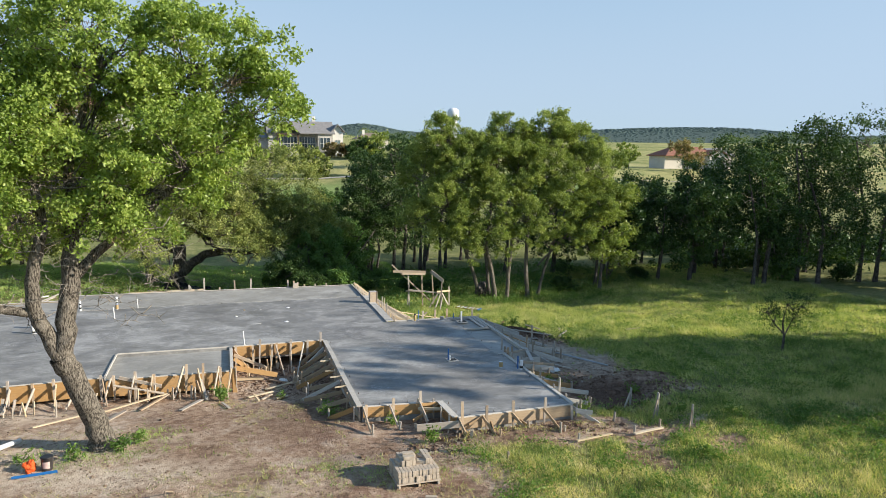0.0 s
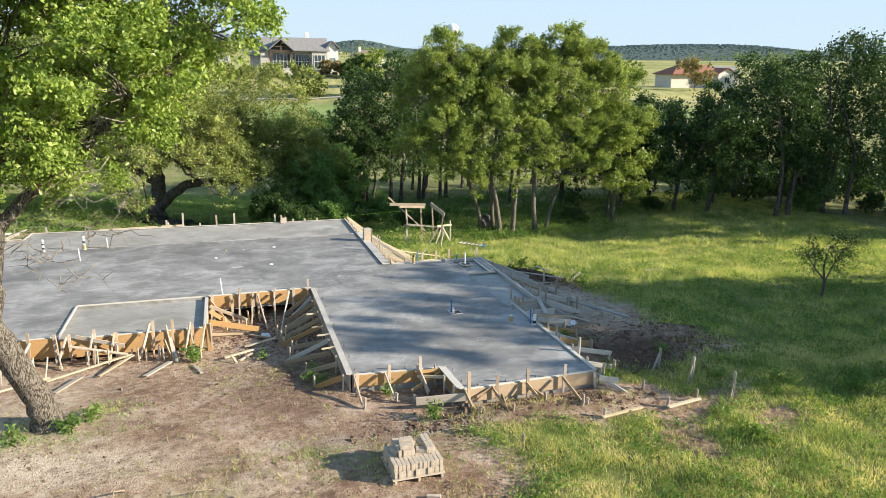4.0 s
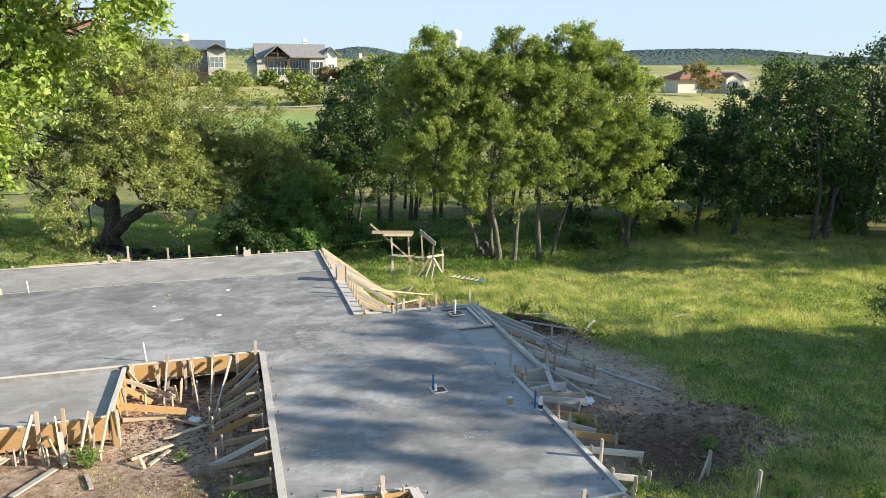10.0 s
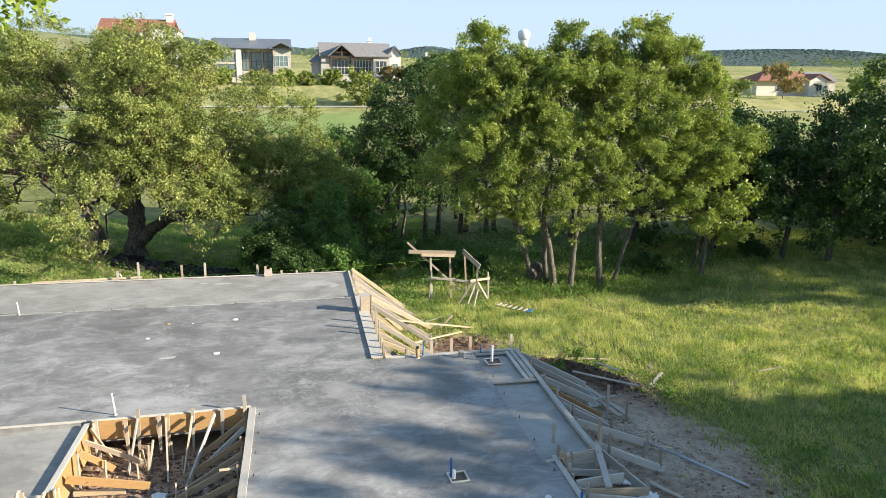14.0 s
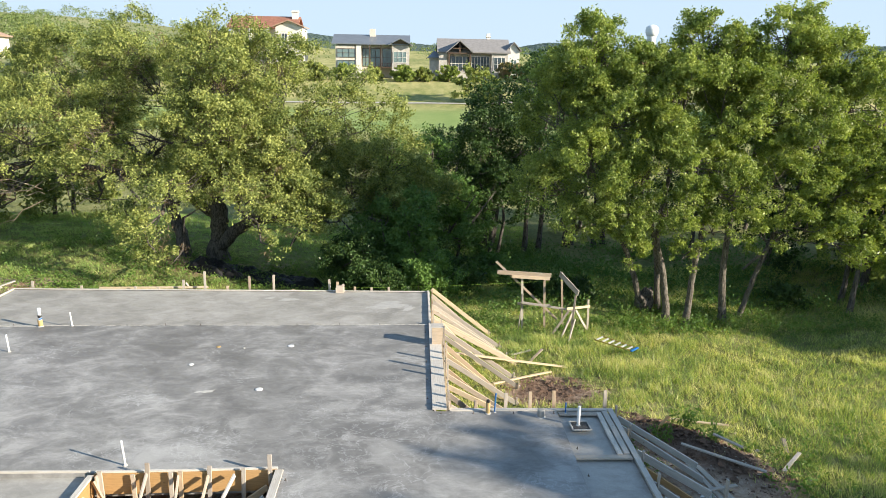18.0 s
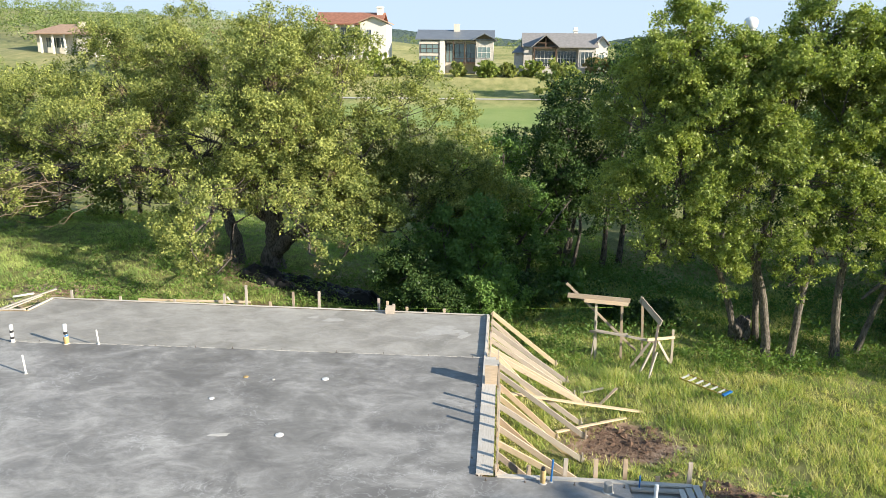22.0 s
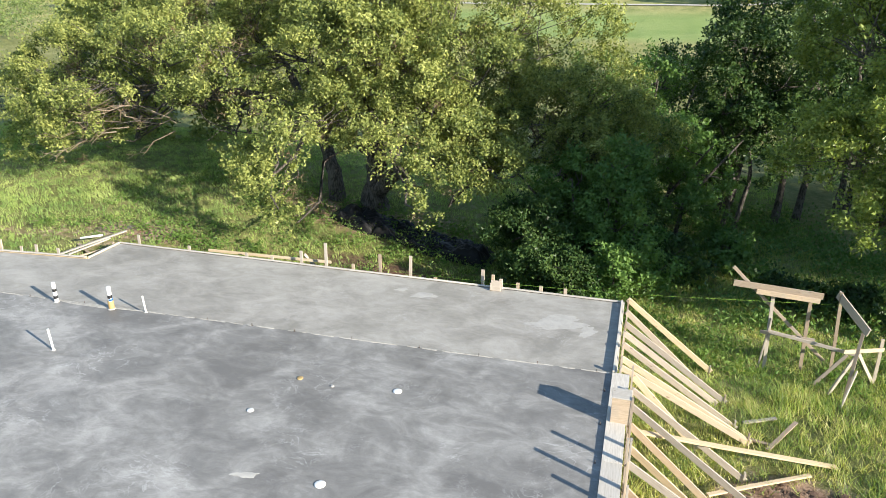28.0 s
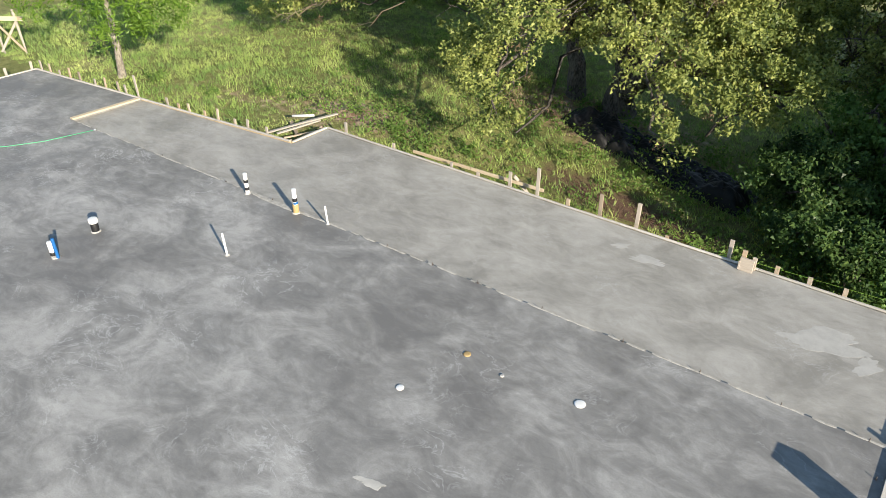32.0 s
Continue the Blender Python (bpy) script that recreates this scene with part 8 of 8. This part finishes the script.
def litter_bits(name, label, n, box, size, seed, mat, dens, wide=0.2):
    """Chips, straw and bark lying on the soil."""
    rng = np.random.default_rng(seed)
    x, y = rng.uniform(box[0], box[1], n), rng.uniform(box[2], box[3], n)
    ok = rng.uniform(0, 1, n) < dens(x, y)
    ok &= (~((x > -25) & (x < 3.3) & (y > -3.6) & (y < 12.6)) & ~((x > -0.1) & (x < 7.7) & (y > -10.2) & (y < 2.6))) | in_court(x, y)
    x, y = x[ok], y[ok]
    c = np.stack([x, y, land(x, y) + rng.uniform(0.004, 0.03, len(x))], 1)
    up = np.tile(np.array([[0.0, 0.0, 2.2]]), (len(x), 1))
    tagged(new(name, quads_mesh(name, leaf_quads(rng, c, size, up, 0.0, wide), M[mat])), label, "litter", kind="stuff")


litter_bits("bark_mulch", "dark brown bark and mulch scattered on soil", 34000, (-16, 8, -20, -3.6), 0.034, 21, "mulch", lambda x, y: bare_mask(x, y) * (0.05 + 0.9 * patchy(x, y, 0.75, 4.0)) * (1 - 0.85 * bell(x, y, -7.5, -10.2, 3.2, 1.6)), 0.4)
litter_bits("straw", "pale dry straw scattered on soil", 15000, (-16, 12, -22, -3.6), 0.05, 22, "dead", lambda x, y: bare_mask(x, y) * (0.04 + 0.7 * patchy(x, y, 0.6, 8.0)), 0.08)
litter_bits("leaf_litter", "dry brown leaf litter under the live oak", 8000, (-18, 5, 12.7, 24), 0.045, 23, "mulch", lambda x, y: 0.9 * bare_mask(x, y) + 0.08, 0.45)
rng = np.random.default_rng(9)
for i, (x, y) in enumerate(((-2.45, -13.8), (-2.7, -14.3), (-4.8, -13.3), (-4.4, -13.9), (-3.4, -13.1), (-5.6, -12.3), (-1.9, -14.6), (-6.4, -13.6), (-3.9, -12.6))):
    t = thing("fallen_branch", "crooked dead branch lying on bare soil", "branch", "fallen branches", zg(x, y, 0.03), rng.uniform(0, 360))
    a = bent(rng, (-0.32, 0, 0), (0.38, 0.06, 0.04), 0.024, 0.008, 7, 0.08, 0.25)
    part("stick", tubes_mesh("stick", [a, bent(rng, a[0][3], a[0][3] + np.array([0.2, 0.22, 0.08]), 0.014, 0.006, 5, 0, 0.2), bent(rng, a[0][4], a[0][4] + np.array([0.16, -0.2, 0.03]), 0.012, 0.005, 5, 0, 0.2)], M["dead"], 6), None, t)

# black plastic sheet crumpled under the live oak
sx, sy = np.linspace(-3.4, 3.4, 120), np.linspace(-1.15, 1.15, 50)
fold = lambda x, y: 0.06 + 0.20 * np.abs(wave(x, y, 3.4, 1.0)) + 0.12 * np.abs(wave(x, y, 8.0, 3.0)) + 0.06 * np.abs(wave(x, y, 15.0, 5.0)) + 0.25 * bell(x, y, 2.6, -0.3, 0.9, 0.7) + 0.15 * bell(x, y, -2.4, 0.4, 0.8, 0.8)
slope = lambda x, y: land(x - 4.9, y + 19.3 - 0.22 * x) - ground_z(-4.9, 19.3)
me, X, Y = grid_mesh("sheet", sx, sy, lambda x, y: slope(x, y) + fold(x, y) * (1 - sm(np.abs(y) + 0.25 * wave(x, y, 1.7, 4.0), 0.75, 1.15)) * (1 - sm(np.abs(x), 2.9, 3.4)) - 0.3 * sm(np.abs(y) + 0.3 * wave(x, y, 1.7, 4.0), 0.8, 1.0))
flat = np.empty(len(me.vertices) * 3, dtype=np.float32)
me.vertices.foreach_get("co", flat)
flat[1::3] -= 0.22 * flat[0::3]
me.vertices.foreach_set("co", flat)
me.materials.append(M["tarp"])
tp = thing("plastic_sheet", "crumpled shiny black plastic sheeting under the oak", "plastic sheet", at=zg(-4.9, 19.3, 0.02))
part("sheet", me, None, tp)
for x, y, s in ((8.15, -4.2, 0.30), (8.35, -5.0, 0.34), (9.3, 0.1, 0.28), (-2.0, -2.5, 0.25)):
    rng2 = np.random.default_rng(int(abs(x) * 10))
    bm = bmesh.new()
    bmesh.ops.create_icosphere(bm, subdivisions=3, radius=s)
    for v in bm.verts:
        k = 0.55 + 0.5 * noise.noise(v.co * 9 + Vector((x, y, 0)))
        v.co = Vector((v.co.x * k * 1.3, v.co.y * k, abs(v.co.z) * k * 0.55))
    t = thing("cement_bag", "crumpled white paper cement bag", "bag", at=zg(x, y, 0.03), turn=40)
    part("bag", bm, M["pvc"], t)

# iron fence far behind the live oak
fn = thing("iron_fence", "low black iron fence across the far meadow", "fence")
f0, f1 = Vector(zg(-52, 34)), Vector(zg(-30, 40))
for k in range(12):
    p = f0.lerp(f1, k / 11)
    g = ground_z(p.x, p.y)
    board("post", fn, (p.x, p.y, g - 0.1), (p.x, p.y, g + 1.25), 0.06, 0.06, M["iron"])
    if k:
        for h in (0.15, 1.1):
            board("rail", fn, (q.x, q.y, gq + h), (p.x, p.y, g + h), 0.03, 0.04, M["iron"])
        for j in range(1, 13):
            u = q.lerp(p, j / 13)
            gu = gq + (g - gq) * j / 13
            board("picket", fn, (u.x, u.y, gu + 0.1), (u.x, u.y, gu + 1.2), 0.02, 0.02, M["iron"])
    q, gq = p, g
